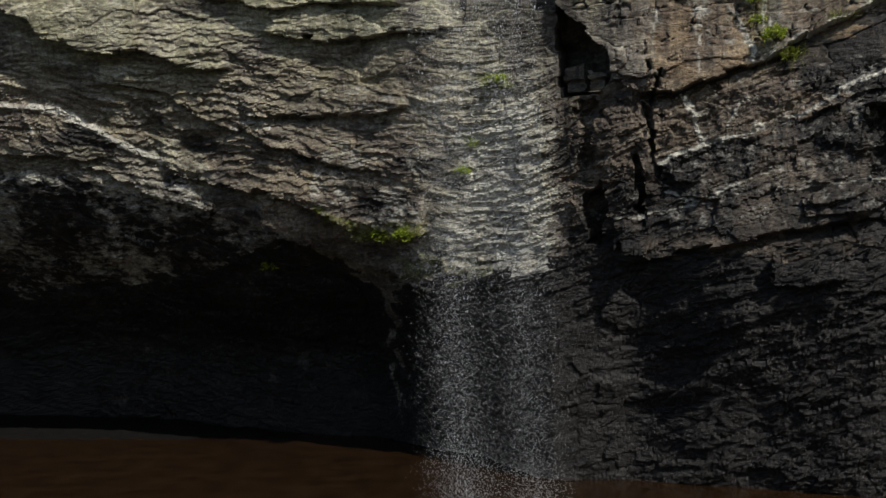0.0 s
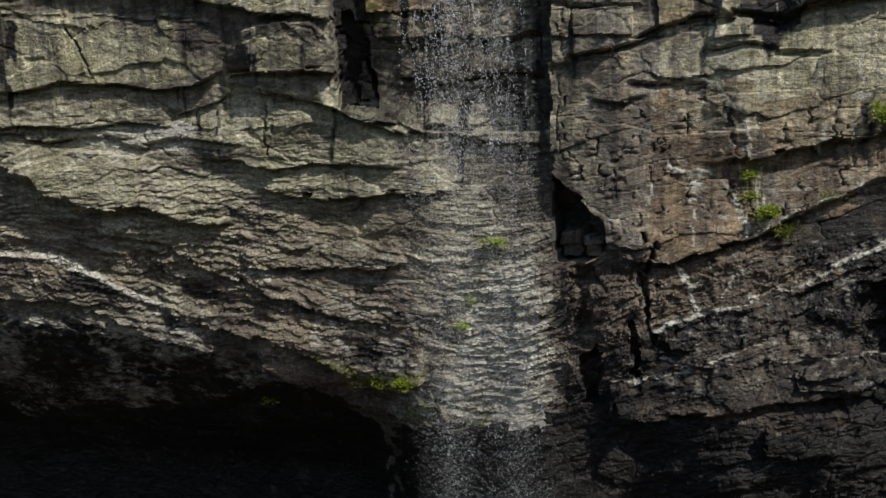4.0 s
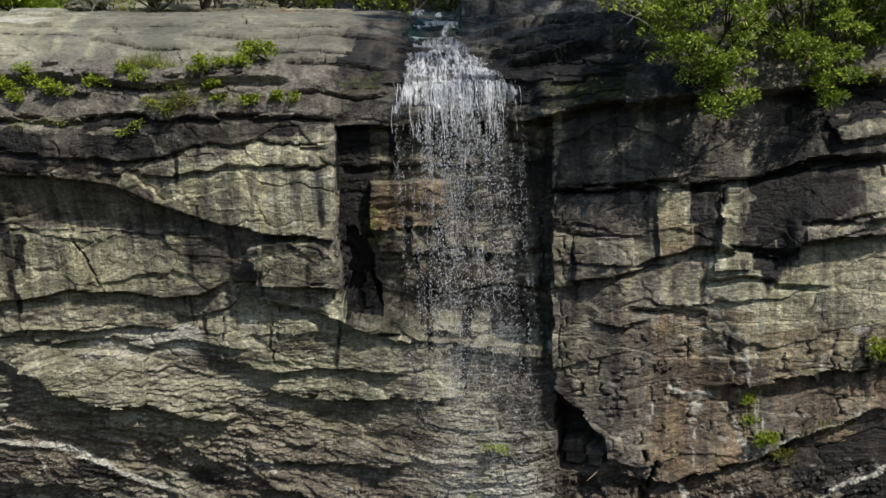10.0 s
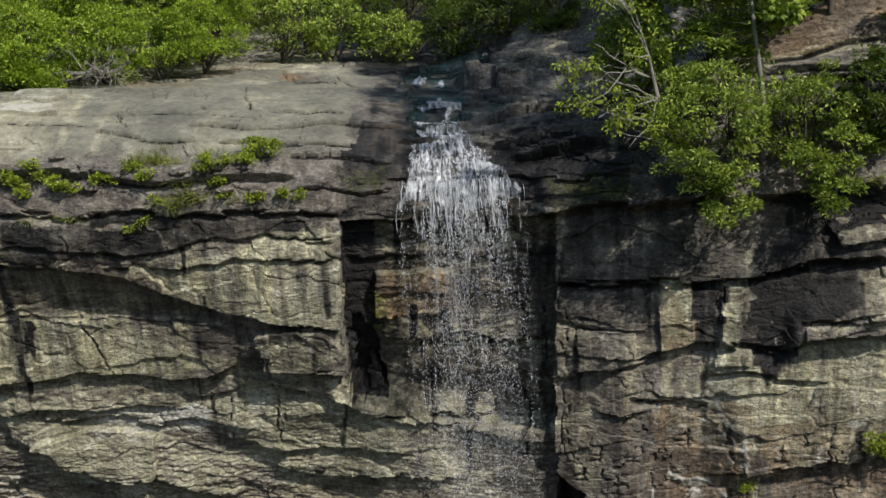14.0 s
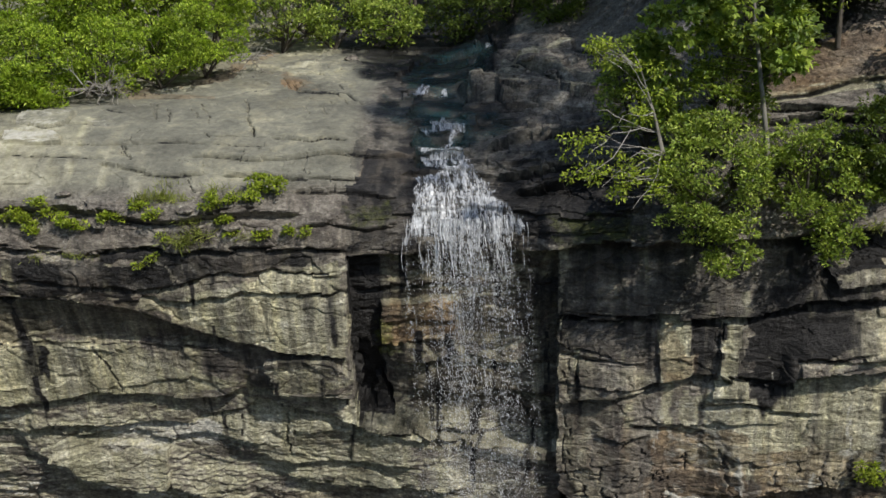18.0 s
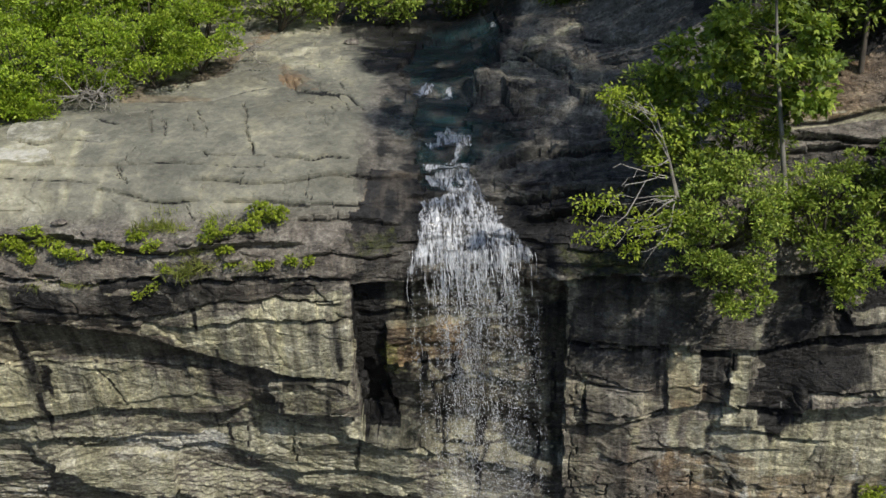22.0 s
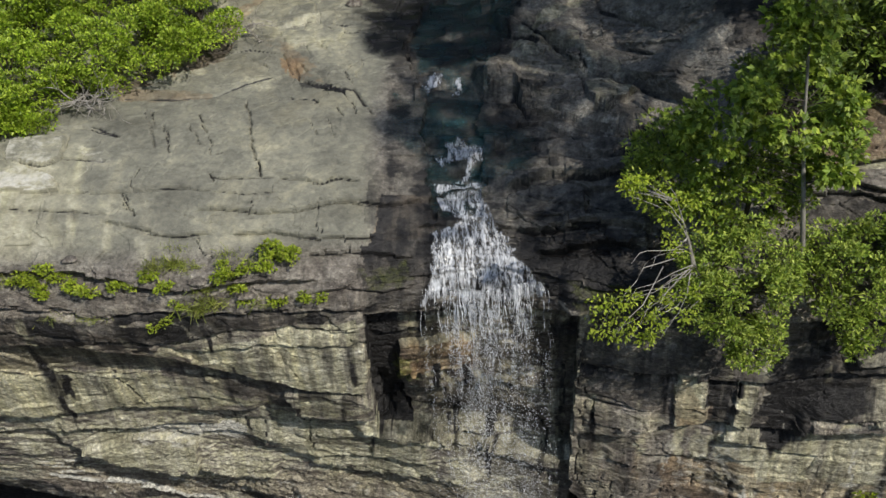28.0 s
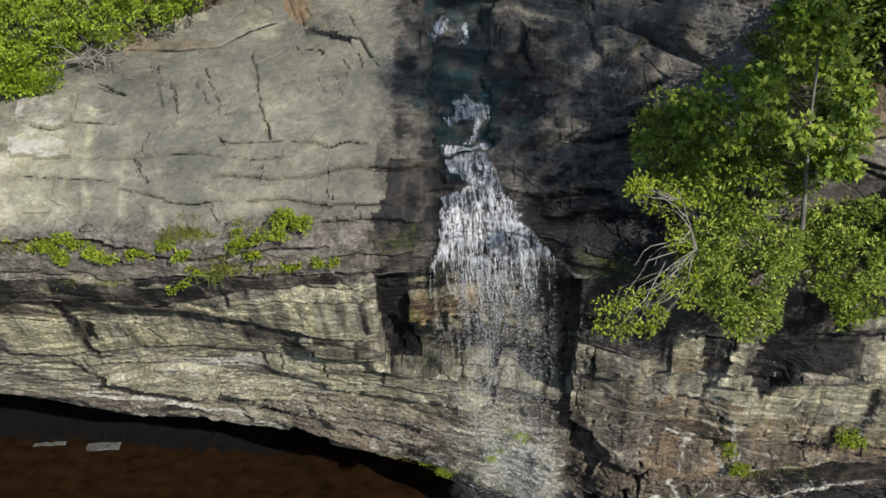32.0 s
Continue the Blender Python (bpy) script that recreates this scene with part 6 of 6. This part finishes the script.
SHRUBS = [(-2.4, 24.6, 0.8, 0.9), (-1.0, 24.9, 0.6, 0.8), (0.6, 25.3, 0.7, 0.9), (-3.6, 24.2, 0.9, 1.0), (1.9, 24.6, 0.7, 0.9), (2.8, 23.3, 0.6, 0.8), (-3.2, 26.2, 1.3, 1.3), (-0.4, 26.6, 1.2, 1.3),
          (1.6, 26.8, 1.1, 1.3), (3.4, 25.6, 1.0, 1.2), (4.6, 21.4, 0.8, 0.9), (6.6, 18.2, 0.9, 1.0), (5.4, 23.2, 1.0, 1.1), (7.6, 19.8, 1.0, 1.2), (4.2, 23.9, 0.9, 1.0), (7.6, 16.2, 0.7, 0.9), (6.9, 16.6, 0.6, 0.8), (8.0, 15.2, 0.7, 0.8), (6.0, 16.9, 0.6, 0.7), (-1.8, 27.6, 1.8, 1.5), (2.6, 28.2, 1.8, 1.6), (5.2, 26.8, 1.5, 1.4),
          (6.2, 20.4, 0.9, 1.0), (8.6, 17.6, 1.0, 1.1), (6.0, 18.8, 0.9, 1.0), (7.2, 19.0, 1.0, 1.2), (5.2, 19.8, 0.8, 1.0), (8.4, 20.6, 1.4, 1.4), (7.0, 22.2, 1.4, 1.4)]
for i, (bx, by, h, r) in enumerate(SHRUBS):
    gz = ground_at(bx, by)
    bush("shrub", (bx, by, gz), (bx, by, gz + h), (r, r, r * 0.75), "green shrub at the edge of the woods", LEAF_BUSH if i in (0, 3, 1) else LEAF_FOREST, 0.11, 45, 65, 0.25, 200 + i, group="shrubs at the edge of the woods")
WOODS = [(-11.5, 26), (-8.5, 27), (-5.5, 28), (-3.0, 29), (-0.8, 28.2), (1.4, 29.5), (3.6, 28), (5.6, 25), (7.2, 21.5), (8.4, 18.8), (-13, 30), (-9, 32), (-5, 33), (-1.5, 33.5), (2.4, 33), (6.2, 31), (9.2, 26), (9.6, 21.5), (-16, 24), (11.5, 18)]
for i, (bx, by) in enumerate(WOODS):
    r = np.random.RandomState(300 + i)
    gz = ground_at(bx, by)
    tall = r.uniform(6.5, 9.5)
    lean = r.uniform(-0.4, 0.4, 2)
    trunk = [(bx, by, gz - 0.2), (bx + lean[0] * 0.3, by + lean[1] * 0.3, gz + tall * 0.35), (bx + lean[0], by + lean[1], gz + tall)]
    cc = np.concatenate([clumps(r, (bx + lean[0] * 0.7, by + lean[1] * 0.7, gz + tall * 0.62), (1.9, 1.7, tall * 0.36), 46), clumps(r, (bx, by - 0.5, gz + 1.6), (1.7, 1.1, 1.3), 26)])
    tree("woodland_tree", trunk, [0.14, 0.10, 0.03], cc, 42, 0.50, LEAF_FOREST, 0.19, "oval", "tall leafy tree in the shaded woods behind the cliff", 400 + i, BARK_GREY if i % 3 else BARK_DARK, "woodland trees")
for x0, y0, z1 in ((6.5, 16.1, 17.6), (7.4, 17.6, 19)):
    gz = ground_at(x0, y0)
    r = np.random.RandomState(int(x0 * 10))
    tree("sapling", [(x0, y0, gz - 0.1), (x0 + 0.03, y0 - 0.05, (gz + z1) / 2), (x0 - 0.05, y0, z1)], [0.05, 0.04, 0.015], clumps(r, (x0, y0, z1 - 0.4), (0.7, 0.6, 0.7), 16), 40, 0.25, LEAF_BUSH, 0.11, "oval",
         "thin dark-barked sapling on the rocky bank", 55, BARK_DARK)

# plants on the ledges
def tuft(at, aim, n, length, label, seed, spread=0.12):
    r = np.random.RandomState(seed)
    at = np.array(at)
    c = at + r.normal(0, 1, (n, 3)) * np.array((spread, spread * 0.4, spread * 0.3))
    a = r.normal(0, 0.45, (n, 3)) + np.array(aim)
    me = leaf_cloud("grass_tuft", "blade", c, a, length * r.uniform(0.5, 1.2, n), GRASS, r, 0.1)
    return tagged(new("grass_tuft", me), label, "grass", "grass tufts on the ledges", "stuff")


LEDGE = [   # x, s, radius, clumps
    (-2.96, 13.92, 0.20, 16), (-2.66, 13.84, 0.20, 15), (-3.02, 13.70, 0.12, 7), (-3.72, 13.64, 0.15, 10), (-3.54, 13.42, 0.14, 9), (-3.36, 13.72, 0.13, 6), (-3.70, 13.8, 0.10, 5),
    (-4.62, 13.54, 0.12, 6), (-4.5, 13.22, 0.09, 4), (-4.74, 12.92, 0.09, 4), (-4.94, 12.78, 0.09, 4), (-3.4, 13.2, 0.10, 4), (-2.9, 13.18, 0.12, 6), (-2.46, 13.22, 0.11, 6), (-2.24, 13.18, 0.10, 5),
    (-7.1, 13.64, 0.15, 7), (-6.84, 13.54, 0.15, 9), (-6.72, 13.40, 0.13, 7), (-6.6, 13.82, 0.13, 6), (-6.42, 13.6, 0.13, 6), (-6.16, 13.52, 0.16, 10), (-5.92, 13.44, 0.14, 8), (-5.44, 13.54, 0.12, 6), (-5.22, 13.54, 0.11, 5), (-4.9, 13.68, 0.13, 6), (-7.7, 13.7, 0.18, 9), (-8.2, 13.8, 0.2, 10),
    (5.3, 7.45, 0.20, 13), (6.9, 9.0, 0.22, 12), (7.1, 8.9, 0.2, 9), (5.05, 7.75, 0.09, 5), (0.35, 5.6, 0.13, 7), (0.5, 6.1, 0.08, 4), (-1.7, 4.75, 0.10, 6), (-1.1, 4.6, 0.14, 10), (-0.6, 4.6, 0.14, 10), (1.0, 7.15, 0.12, 7), (5.0, 8.1, 0.1, 6),
]
for i, (lx, ls, lr, count) in enumerate(LEDGE):
    p, n = spot(lx, ls)
    c = p + n * lr * 0.6 + Vector((0, 0, lr * 0.35))
    bush("ledge_plant", tuple(p), tuple(c), (lr, lr * 0.6, lr * 0.7), "small bright green plant rooted in a rock ledge", LEAF_LEDGE, 0.064 if lr > 0.1 else 0.05, count, 30, 0.08, 500 + i, category="plant", stems=3, group="plants on the ledges")
for i, (lx, ls, count, length) in enumerate(((-4.8, 13.84, 170, 0.26), (-4.54, 13.88, 190, 0.28), (-4.24, 13.8, 150, 0.24), (-4.52, 14.12, 60, 0.2), (-4.24, 13.16, 150, 0.34), (-3.96, 13.24, 150, 0.32), (-3.16, 13.2, 80, 0.2), (-3.66, 13.96, 70, 0.24), (-4.1, 13.45, 90, 0.3),
                                             (-7.42, 13.62, 120, 0.2), (-7.1, 13.64, 90, 0.18), (-6.02, 13.0, 80, 0.18), (-5.78, 12.95, 70, 0.16), (-6.66, 12.95, 60, 0.16), (-7.9, 13.6, 120, 0.24), (5.4, 7.3, 160, 0.28), (5.6, 7.2, 120, 0.3), (6.2, 7.75, 80, 0.2), (6.7, 13.2, 120, 0.25),
                                             (-3.3, 13.85, 70, 0.2), (-2.0, 4.85, 90, 0.12), (-1.5, 4.65, 120, 0.12), (-0.8, 4.6, 120, 0.12), (3.2, 14.4, 60, 0.2))):
    p, n = spot(lx, ls, 0.02)
    tuft(p, n * 0.4 + Vector((0, -0.25, 0.75 if ls > 13.5 or ls < 12 else 0.3)), count, length, "tuft of pale green grass growing from a rock ledge", 600 + i, 0.12)
fern_at, fern_n = spot(-3.6, 4.05, 0.0)
bush("fern", tuple(fern_at), tuple(fern_at + fern_n * 0.1), (0.14, 0.08, 0.05), "tiny bright fern under the overhang", LEAF_LEDGE, 0.09, 6, 14, 0.07, 700, category="fern", stems=2)

# bare dead twigs at the foot of the laurels
def dead_twigs(at, n, reach, seed, label="tangle of bare grey dead branches"):
    r = np.random.RandomState(seed)
    limbs = []
    for _ in range(n):
        end = np.array(at) + r.normal(0, 1, 3) * np.array((reach, reach * 0.5, reach * 0.5)) + np.array((0, -0.15, 0.05))
        p = wander(at, end, r, 0.4, 7)
        limbs.append(tube(p, np.linspace(0.014, 0.004, 7), 4))
        for k in (3, 4, 5):
            q = wander(p[k], p[k] + r.normal(0, 0.22, 3), r, 0.4, 4)
            limbs.append(tube(q, np.linspace(0.007, 0.003, 4), 3))
    return tagged(new("deadwood", limb_mesh("deadwood", limbs, TWIG)), label, "deadwood", kind="stuff")


for tx, ty, seed in ((-6.55, 19.0, 1), (-6.25, 19.1, 2), (-3.9, 21.5, 3)):
    dead_twigs((tx, ty, ground_at(tx, ty) + 0.3), 12, 0.36, seed)

# loose stones and leaf litter
r = np.random.RandomState(9)
for lx, ls, size in ((-5.6, 13.45, 0.10), (-3.4, 13.35, 0.12), (-2.9, 13.3, 0.09), (-6.2, 14.0, 0.09), (-4.1, 13.6, 0.10), (2.0, 19.3, 0.14), (2.4, 18.6, 0.12), (-1.9, 21.3, 0.12)):
    p, n = spot(lx, ls)
    bm = bmesh.new()
    bmesh.ops.create_icosphere(bm, subdivisions=2, radius=size)
    for v in bm.verts:
        v.co = Vector((v.co.x * 1.4, v.co.y * 1.0, v.co.z * 0.6)) * (1 + 0.5 * noise.noise(v.co * 9 + Vector((lx, ls, 0))))
    me = bpy.data.meshes.new("stone")
    bm.to_mesh(me)
    bm.free()
    me.materials.append(ROCK)
    ob = tagged(new("stone", me), "loose angular grey stone on the rock", "stone", "loose stones")
    ob.location = p + n * size * 0.25

# boulder slab at the pool's edge
def slab_rock(at, size, label, seed):
    bm = bmesh.new()
    bmesh.ops.create_cube(bm, size=1)
    bmesh.ops.subdivide_edges(bm, edges=bm.edges[:], cuts=5, use_grid_fill=True)
    for v in bm.verts:
        c = Vector((v.co.x * size[0], v.co.y * size[1], v.co.z * size[2]))
        v.co = c * (1 + 0.18 * noise.noise(c * 1.7 + Vector((seed, 0, 0)))) + 0.05 * noise.noise_vector(c * 4)
    me = bpy.data.meshes.new("shore_rock")
    bm.to_mesh(me)
    bm.free()
    me.materials.append(SHORE)
    ob = tagged(new("shore_rock", me), label, "rock", "rocks along the pool")
    ob.location = at


SHORE = Nodes("shore_rock", 0.7)
SHORE = SHORE.done(SHORE.ramp(SHORE.noise(3, 6, 0.65), [(0.35, (0.05, 0.05, 0.05)), (0.65, (0.17, 0.17, 0.165))]))
slab_rock((-11.35, 23.5, 0.01), (0.98, 0.26, 0.12), "pale flat rock at the edge of the pool", 1)
slab_rock((-13.1, 23.72, 0.0), (1.0, 0.12, 0.08), "flat grey rock at the edge of the pool", 2)

# ---- water of the stream and the fall ----
fall = tagged(empty("waterfall", (0.4, 15.9, 13.4)), "white broken waterfall pouring over dark ledges into fine spray", "waterfall")


def wet_sheet(name, poly, off, material, label, ripple=0.03):
    """Water over the rock: the cliff's own surface, lifted and rippled."""
    w = bounds(poly, 0.1)
    keep = inside(poly, w, 1.3)
    place = places[w] + out_n[w] * (off + ripple * (0.5 + 0.5 * fbm(X[w] * 7, S[w] * 2.5, 3)))[..., None]
    nx, ns = keep.shape
    q = np.arange(nx - 1)[:, None] * ns + np.arange(ns - 1)[None, :]
    f = np.stack([q, q + ns, q + ns + 1, q + 1], -1)[keep[:-1, :-1]]
    used, index = np.unique(f, return_inverse=True)
    soft = keep.astype(float)
    for _ in range(5):
        pad = np.pad(soft, 1)
        soft = (pad[:-2, 1:-1] + pad[2:, 1:-1] + pad[1:-1, :-2] + pad[1:-1, 2:] + pad[1:-1, 1:-1]) / 5
    me = mesh_from(name, place.reshape(-1, 3)[used], index.reshape(-1, 4), material, True)
    rim = me.attributes.new("edge", "FLOAT", "POINT")
    rim.data.foreach_set("value", np.clip(soft * 2 - 1, 0, 1).ravel()[used].astype(np.float32))
    return part(name, me, fall, label)


CLEAR = Nodes("clear_stream", 0.12)
CLEAR.bump(CLEAR.noise(9, 5, 0.65), 0.5, 0.03)
rim = CLEAR.node("ShaderNodeAttribute")
rim.attribute_name = "edge"
CLEAR.link(CLEAR.math("MULTIPLY", rim.outputs["Fac"], CLEAR.ramp(CLEAR.noise(2.2, 5, 0.6, warp=0.6), [(0.40, (0.03,) * 3), (0.62, (0.34,) * 3)])), CLEAR.bsdf.inputs["Alpha"])
# teal base colour stands in for the sky's reflection on the water
CLEAR = CLEAR.done((0.025, 0.09, 0.10), **{"IOR": 1.33})
wet_sheet("stream", [(-0.2, 22.5), (1.3, 22.6), (1.5, 20.6), (0.9, 18.6), (0.7, 16.4), (0.55, 14.6), (-0.3, 14.6), (-0.45, 16.2), (-0.5, 18.2), (-0.7, 19.6)], 0.02, CLEAR, "thin clear stream over dark rock")
wet_sheet("stream", [(-1.0, 17.78), (0.0, 17.2), (0.9, 16.97), (1.5, 16.34), (1.35, 15.6), (0.6, 15.4), (-0.35, 15.5), (-1.0, 16.43)], 0.012, CLEAR, "shallow film of water over rock, sky reflection in its blue-green", 0.012)
wet_sheet("cascade", [(-0.42, 14.22), (0.08, 14.44), (0.74, 14.4), (0.9, 14.1), (1.02, 13.8), (1.24, 13.72), (1.42, 13.3), (1.46, 12.95), (-0.6, 12.95), (-0.58, 13.3), (-0.52, 13.6)], 0.06, FOAM_SOLID, "white water sliding over a ledge", 0.07)
wet_sheet("cascade", [(-0.34, 15.18), (0.55, 15.16), (0.64, 14.65), (0.8, 14.3), (0.1, 14.3), (-0.14, 14.72)], 0.06, FOAM_SOLID, "white water sliding over a ledge", 0.05)
wet_sheet("cascade", [(-0.34, 15.42), (0.56, 15.38), (0.58, 15.1), (-0.32, 15.08)], 0.06, FOAM_SOLID, "white water sliding over a ledge", 0.05)
wet_sheet("cascade", [(-0.48, 16.04), (-0.1, 16.06), (-0.02, 16.4), (0.32, 16.36), (0.64, 16.22), (0.54, 15.86), (0.36, 15.66), (0.2, 15.36), (0.06, 15.36), (0.12, 15.9), (-0.28, 15.7)], 0.06, FOAM_SOLID, "thin broken white water", 0.04)
wet_sheet("cascade", [(-0.34, 18.34), (-0.02, 18.34), (-0.04, 17.96), (-0.22, 17.84), (-0.24, 17.44), (-0.3, 17.44), (-0.36, 17.78), (-0.56, 17.86)], 0.06, FOAM_SOLID, "thin broken white water", 0.04)
wet_sheet("cascade", [(0.06, 18.28), (0.36, 18.26), (0.37, 17.6), (0.04, 17.6), (0.2, 17.9)], 0.06, FOAM_SOLID, "thin broken white water", 0.04)
wet_sheet("cascade", [(0.8, 22.18), (1.46, 22.25), (1.3, 21.66)], 0.03, FOAM_SOLID, "thin broken white water", 0.04)
wet_sheet("cascade", [(1.45, 20.95), (1.7, 21.05), (1.64, 20.68)], 0.03, FOAM_SOLID, "thin broken white water", 0.04)
wet_sheet("cascade", [(0.98, 16.5), (1.2, 16.35), (1.3, 16.0), (1.18, 16.1)], 0.03, FOAM_SOLID, "thin trickle of white water", 0.04)

LIP_Z, LEFT, RIGHT = 13.42, -0.6, 1.45


def fall_place(u, drop, r):
    """A place in the falling water: u from 0 to 1 across the lip, drop in metres below it."""
    x = LEFT + (RIGHT - LEFT) * u + 0.026 * drop + r[0] * (0.02 + 0.020 * drop)
    y = 15.72 + 0.1 * math.sin(u * 9) - 0.09 * math.sqrt(drop) + r[1] * (0.02 + 0.03 * drop)
    return x, y, LIP_Z - drop


r = np.random.RandomState(77)
STREAMS = [0.02, 0.12, 0.2, 0.27, 0.33, 0.38, 0.42, 0.47, 0.52, 0.58, 0.63, 0.68, 0.74, 0.8, 0.86, 0.95]
WEIGHT = np.array([0.35, 0.5, 0.8, 1.1, 1.4, 1.5, 1.4, 1.2, 1.3, 1.2, 0.8, 0.9, 1.3, 1.2, 0.6, 0.35])
strands = []
for i in range(230):
    u = STREAMS[r.choice(len(STREAMS), p=WEIGHT / WEIGHT.sum())] + r.normal(0, 0.022)
    start, length = max(0, r.exponential(0.55) - 0.25), r.uniform(0.1, 0.55)
    k = r.normal(0, 0.35, 2)
    pts = [fall_place(u + 0.009 * math.sin(9 * d + i), d, k) for d in np.linspace(start, start + length, 9)]
    wide = r.uniform(0.003, 0.010)
    strands.append(tube(pts, wide * np.clip(r.uniform(0.05, 1.5, 9), 0, 1.4) * np.array([0.6, 1, 1, 1, 1, 1, 0.8, 0.5, 0.1]), 4))
curtain = part("water_strand", limb_mesh("water_strand", strands, FOAM_STRAND), fall, "white strands of falling water")
curtain["kind"] = "stuff"


def curtain_sheet(top, foot, material, label, seed):
    """A torn sheet of water that hangs from the lip."""
    us, ds = np.linspace(-0.01, 1.01, 90), np.linspace(top, foot, 40)
    U, DD = np.meshgrid(us, ds, indexing="ij")
    sway = fbm(U * 9 + seed, DD * 0.7, 4)
    x = LEFT + (RIGHT - LEFT) * U + 0.026 * DD + 0.03 * fbm(U * 6 + seed, DD * 1.5 + 4, 3)
    y = 15.74 + 0.1 * np.sin(U * 9) - 0.09 * np.sqrt(DD) + 0.07 * sway
    v = np.stack([x, y, LIP_Z - DD + 0.12 * fbm(U * 12, U * 0 + seed, 3) * (DD <= top + 0.02)], -1).reshape(-1, 3)
    q = np.arange(89)[:, None] * 40 + np.arange(39)[None, :]
    f = np.stack([q, q + 40, q + 41, q + 1], -1)
    keep = vnoise(U * 26 + seed, DD * 0.25)[:-1, :-1] > 0.18 + 0.52 * (DD[:-1, :-1] - top) / (foot - top)
    me = mesh_from("curtain", v, f[keep], material, True)
    rim = me.attributes.new("edge", "FLOAT", "POINT")
    heavy = np.interp(U, STREAMS, WEIGHT / WEIGHT.max(), 0, 0)
    rim.data.foreach_set("value", ((0.35 + 0.65 * heavy) * (1.15 - 0.95 * (DD - top) / (foot - top))).ravel().astype(np.float32))
    part("curtain", me, fall, label)


curtain_sheet(-0.08, 1.7, FOAM, "lacy white sheet of falling water", 3)
curtain_sheet(0.3, 3.2, FOAM_THIN, "thin torn sheet of falling water", 8)


def drops(name, u, drop, wide, tall, scatter, seed, label):
    """Drops of water at places across and below the lip."""
    r = np.random.RandomState(seed)
    n = len(u)
    g = r.normal(0, scatter, (n, 2))
    x = LEFT + (RIGHT - LEFT) * u + 0.026 * drop + g[:, 0] * (0.02 + 0.012 * drop)
    y = 15.72 + 0.1 * np.sin(u * 9) - 0.09 * np.sqrt(drop) + g[:, 1] * (0.03 + 0.04 * drop)
    c = np.stack([x, y, LIP_Z - drop], -1)
    w, h = wide * r.uniform(0.5, 1.5, n), tall * r.uniform(0.5, 1.8, n)
    t = np.array([(0, 0, 1), (1, 0, 0), (-0.5, 0.87, 0), (-0.5, -0.87, 0), (0, 0, -0.6)])
    f = np.array([(0, 1, 2), (0, 2, 3), (0, 3, 1), (4, 2, 1), (4, 3, 2), (4, 1, 3)])
    v = c[:, None, :] + t[None] * np.stack([w, w, h], -1)[:, None, :]
    faces = f[None] + (np.arange(n) * 5)[:, None, None]
    ob = part(name, mesh_from(name, v.reshape(-1, 3), faces.reshape(-1, 3), DROP, True), fall, label)
    ob["kind"] = "stuff"


def across(n, r, even=0.0):
    u = np.array(STREAMS)[r.choice(len(STREAMS), n, p=WEIGHT / WEIGHT.sum())] + r.normal(0, 0.025, n)
    return np.where(r.uniform(0, 1, n) < even, r.uniform(-0.02, 1.02, n), u)


# drops that trail one another in short broken files
r = np.random.RandomState(78)
heads = 560
head_drop = np.clip(r.gamma(1.7, 1.5, heads), 0.05, 10)
head_u = across(heads, r, 0.1)
trail = np.repeat(np.arange(heads), 22)
away = r.uniform(0, 1, len(trail)) ** 1.4
drops("drop", head_u[trail] + r.normal(0, 0.0045, len(trail)) * (1 + 2 * away), np.clip(head_drop[trail] - 0.05 + away * r.uniform(0.3, 1.4, heads)[trail], 0.02, 12), 0.0048, 0.014, 0.25, 79, "white drops of falling water in broken files")
n = 2000
drops("drop", across(n, r, 0.3), np.clip(r.gamma(2.2, 2.2, n), 0.1, 13), 0.0055, 0.015, 0.8, 80, "scattered white drops of falling water")
n = 50000
low_drop = 13.35 - 9.5 * r.uniform(0, 1, n) ** 1.35
gather = (r.uniform(0, 1, n) < 0.8 * smoothstep(4.5, 8.0, low_drop))
columns = np.where(r.uniform(0, 1, n) < 0.58, 0.22, 0.76) + r.normal(0, 0.10, n)
drops("spray", np.where(gather, columns, across(n, r, 0.3)), low_drop, 0.0030, 0.006, 0.9, 81, "fine spray of falling water")

# an unseen tall tree, added so that its open crown half shades the stream
r = np.random.RandomState(91)
# patches of rock to shade; the crown's lobes stand up-sun of them
LOBES = [(0.1, 17.2, 14.6, 1.0), (0.2, 18.7, 15.2, 1.25), (0.5, 20.6, 15.8, 1.5), (2.3, 18.2, 15.5, 1.4), (2.0, 16.9, 14.7, 1.1), (2.7, 20.8, 16.4, 1.6), (-0.4, 21.9, 15.9, 1.1), (0.7, 23.6, 16.0, 1.5)]
gz = ground_at(12.8, 17.2)
tree("shade_tree", [(12.8, 17.2, gz - 0.3), (12.7, 15.0, gz + 4), (12.4, 11.0, 26.5), (12.1, 7.5, 29.0)], [0.3, 0.24, 0.16, 0.06],
     np.concatenate([clumps(r, Vector((x, y, z)) + sun_way * 22, (w, w, w), int(10 * w * w)) for x, y, z, w in LOBES]), 46, 0.42, LEAF_FOREST, 0.22, "oval",
     "unseen tall tree added beside the gorge to half shade the stream", 92, BARK_DARK)
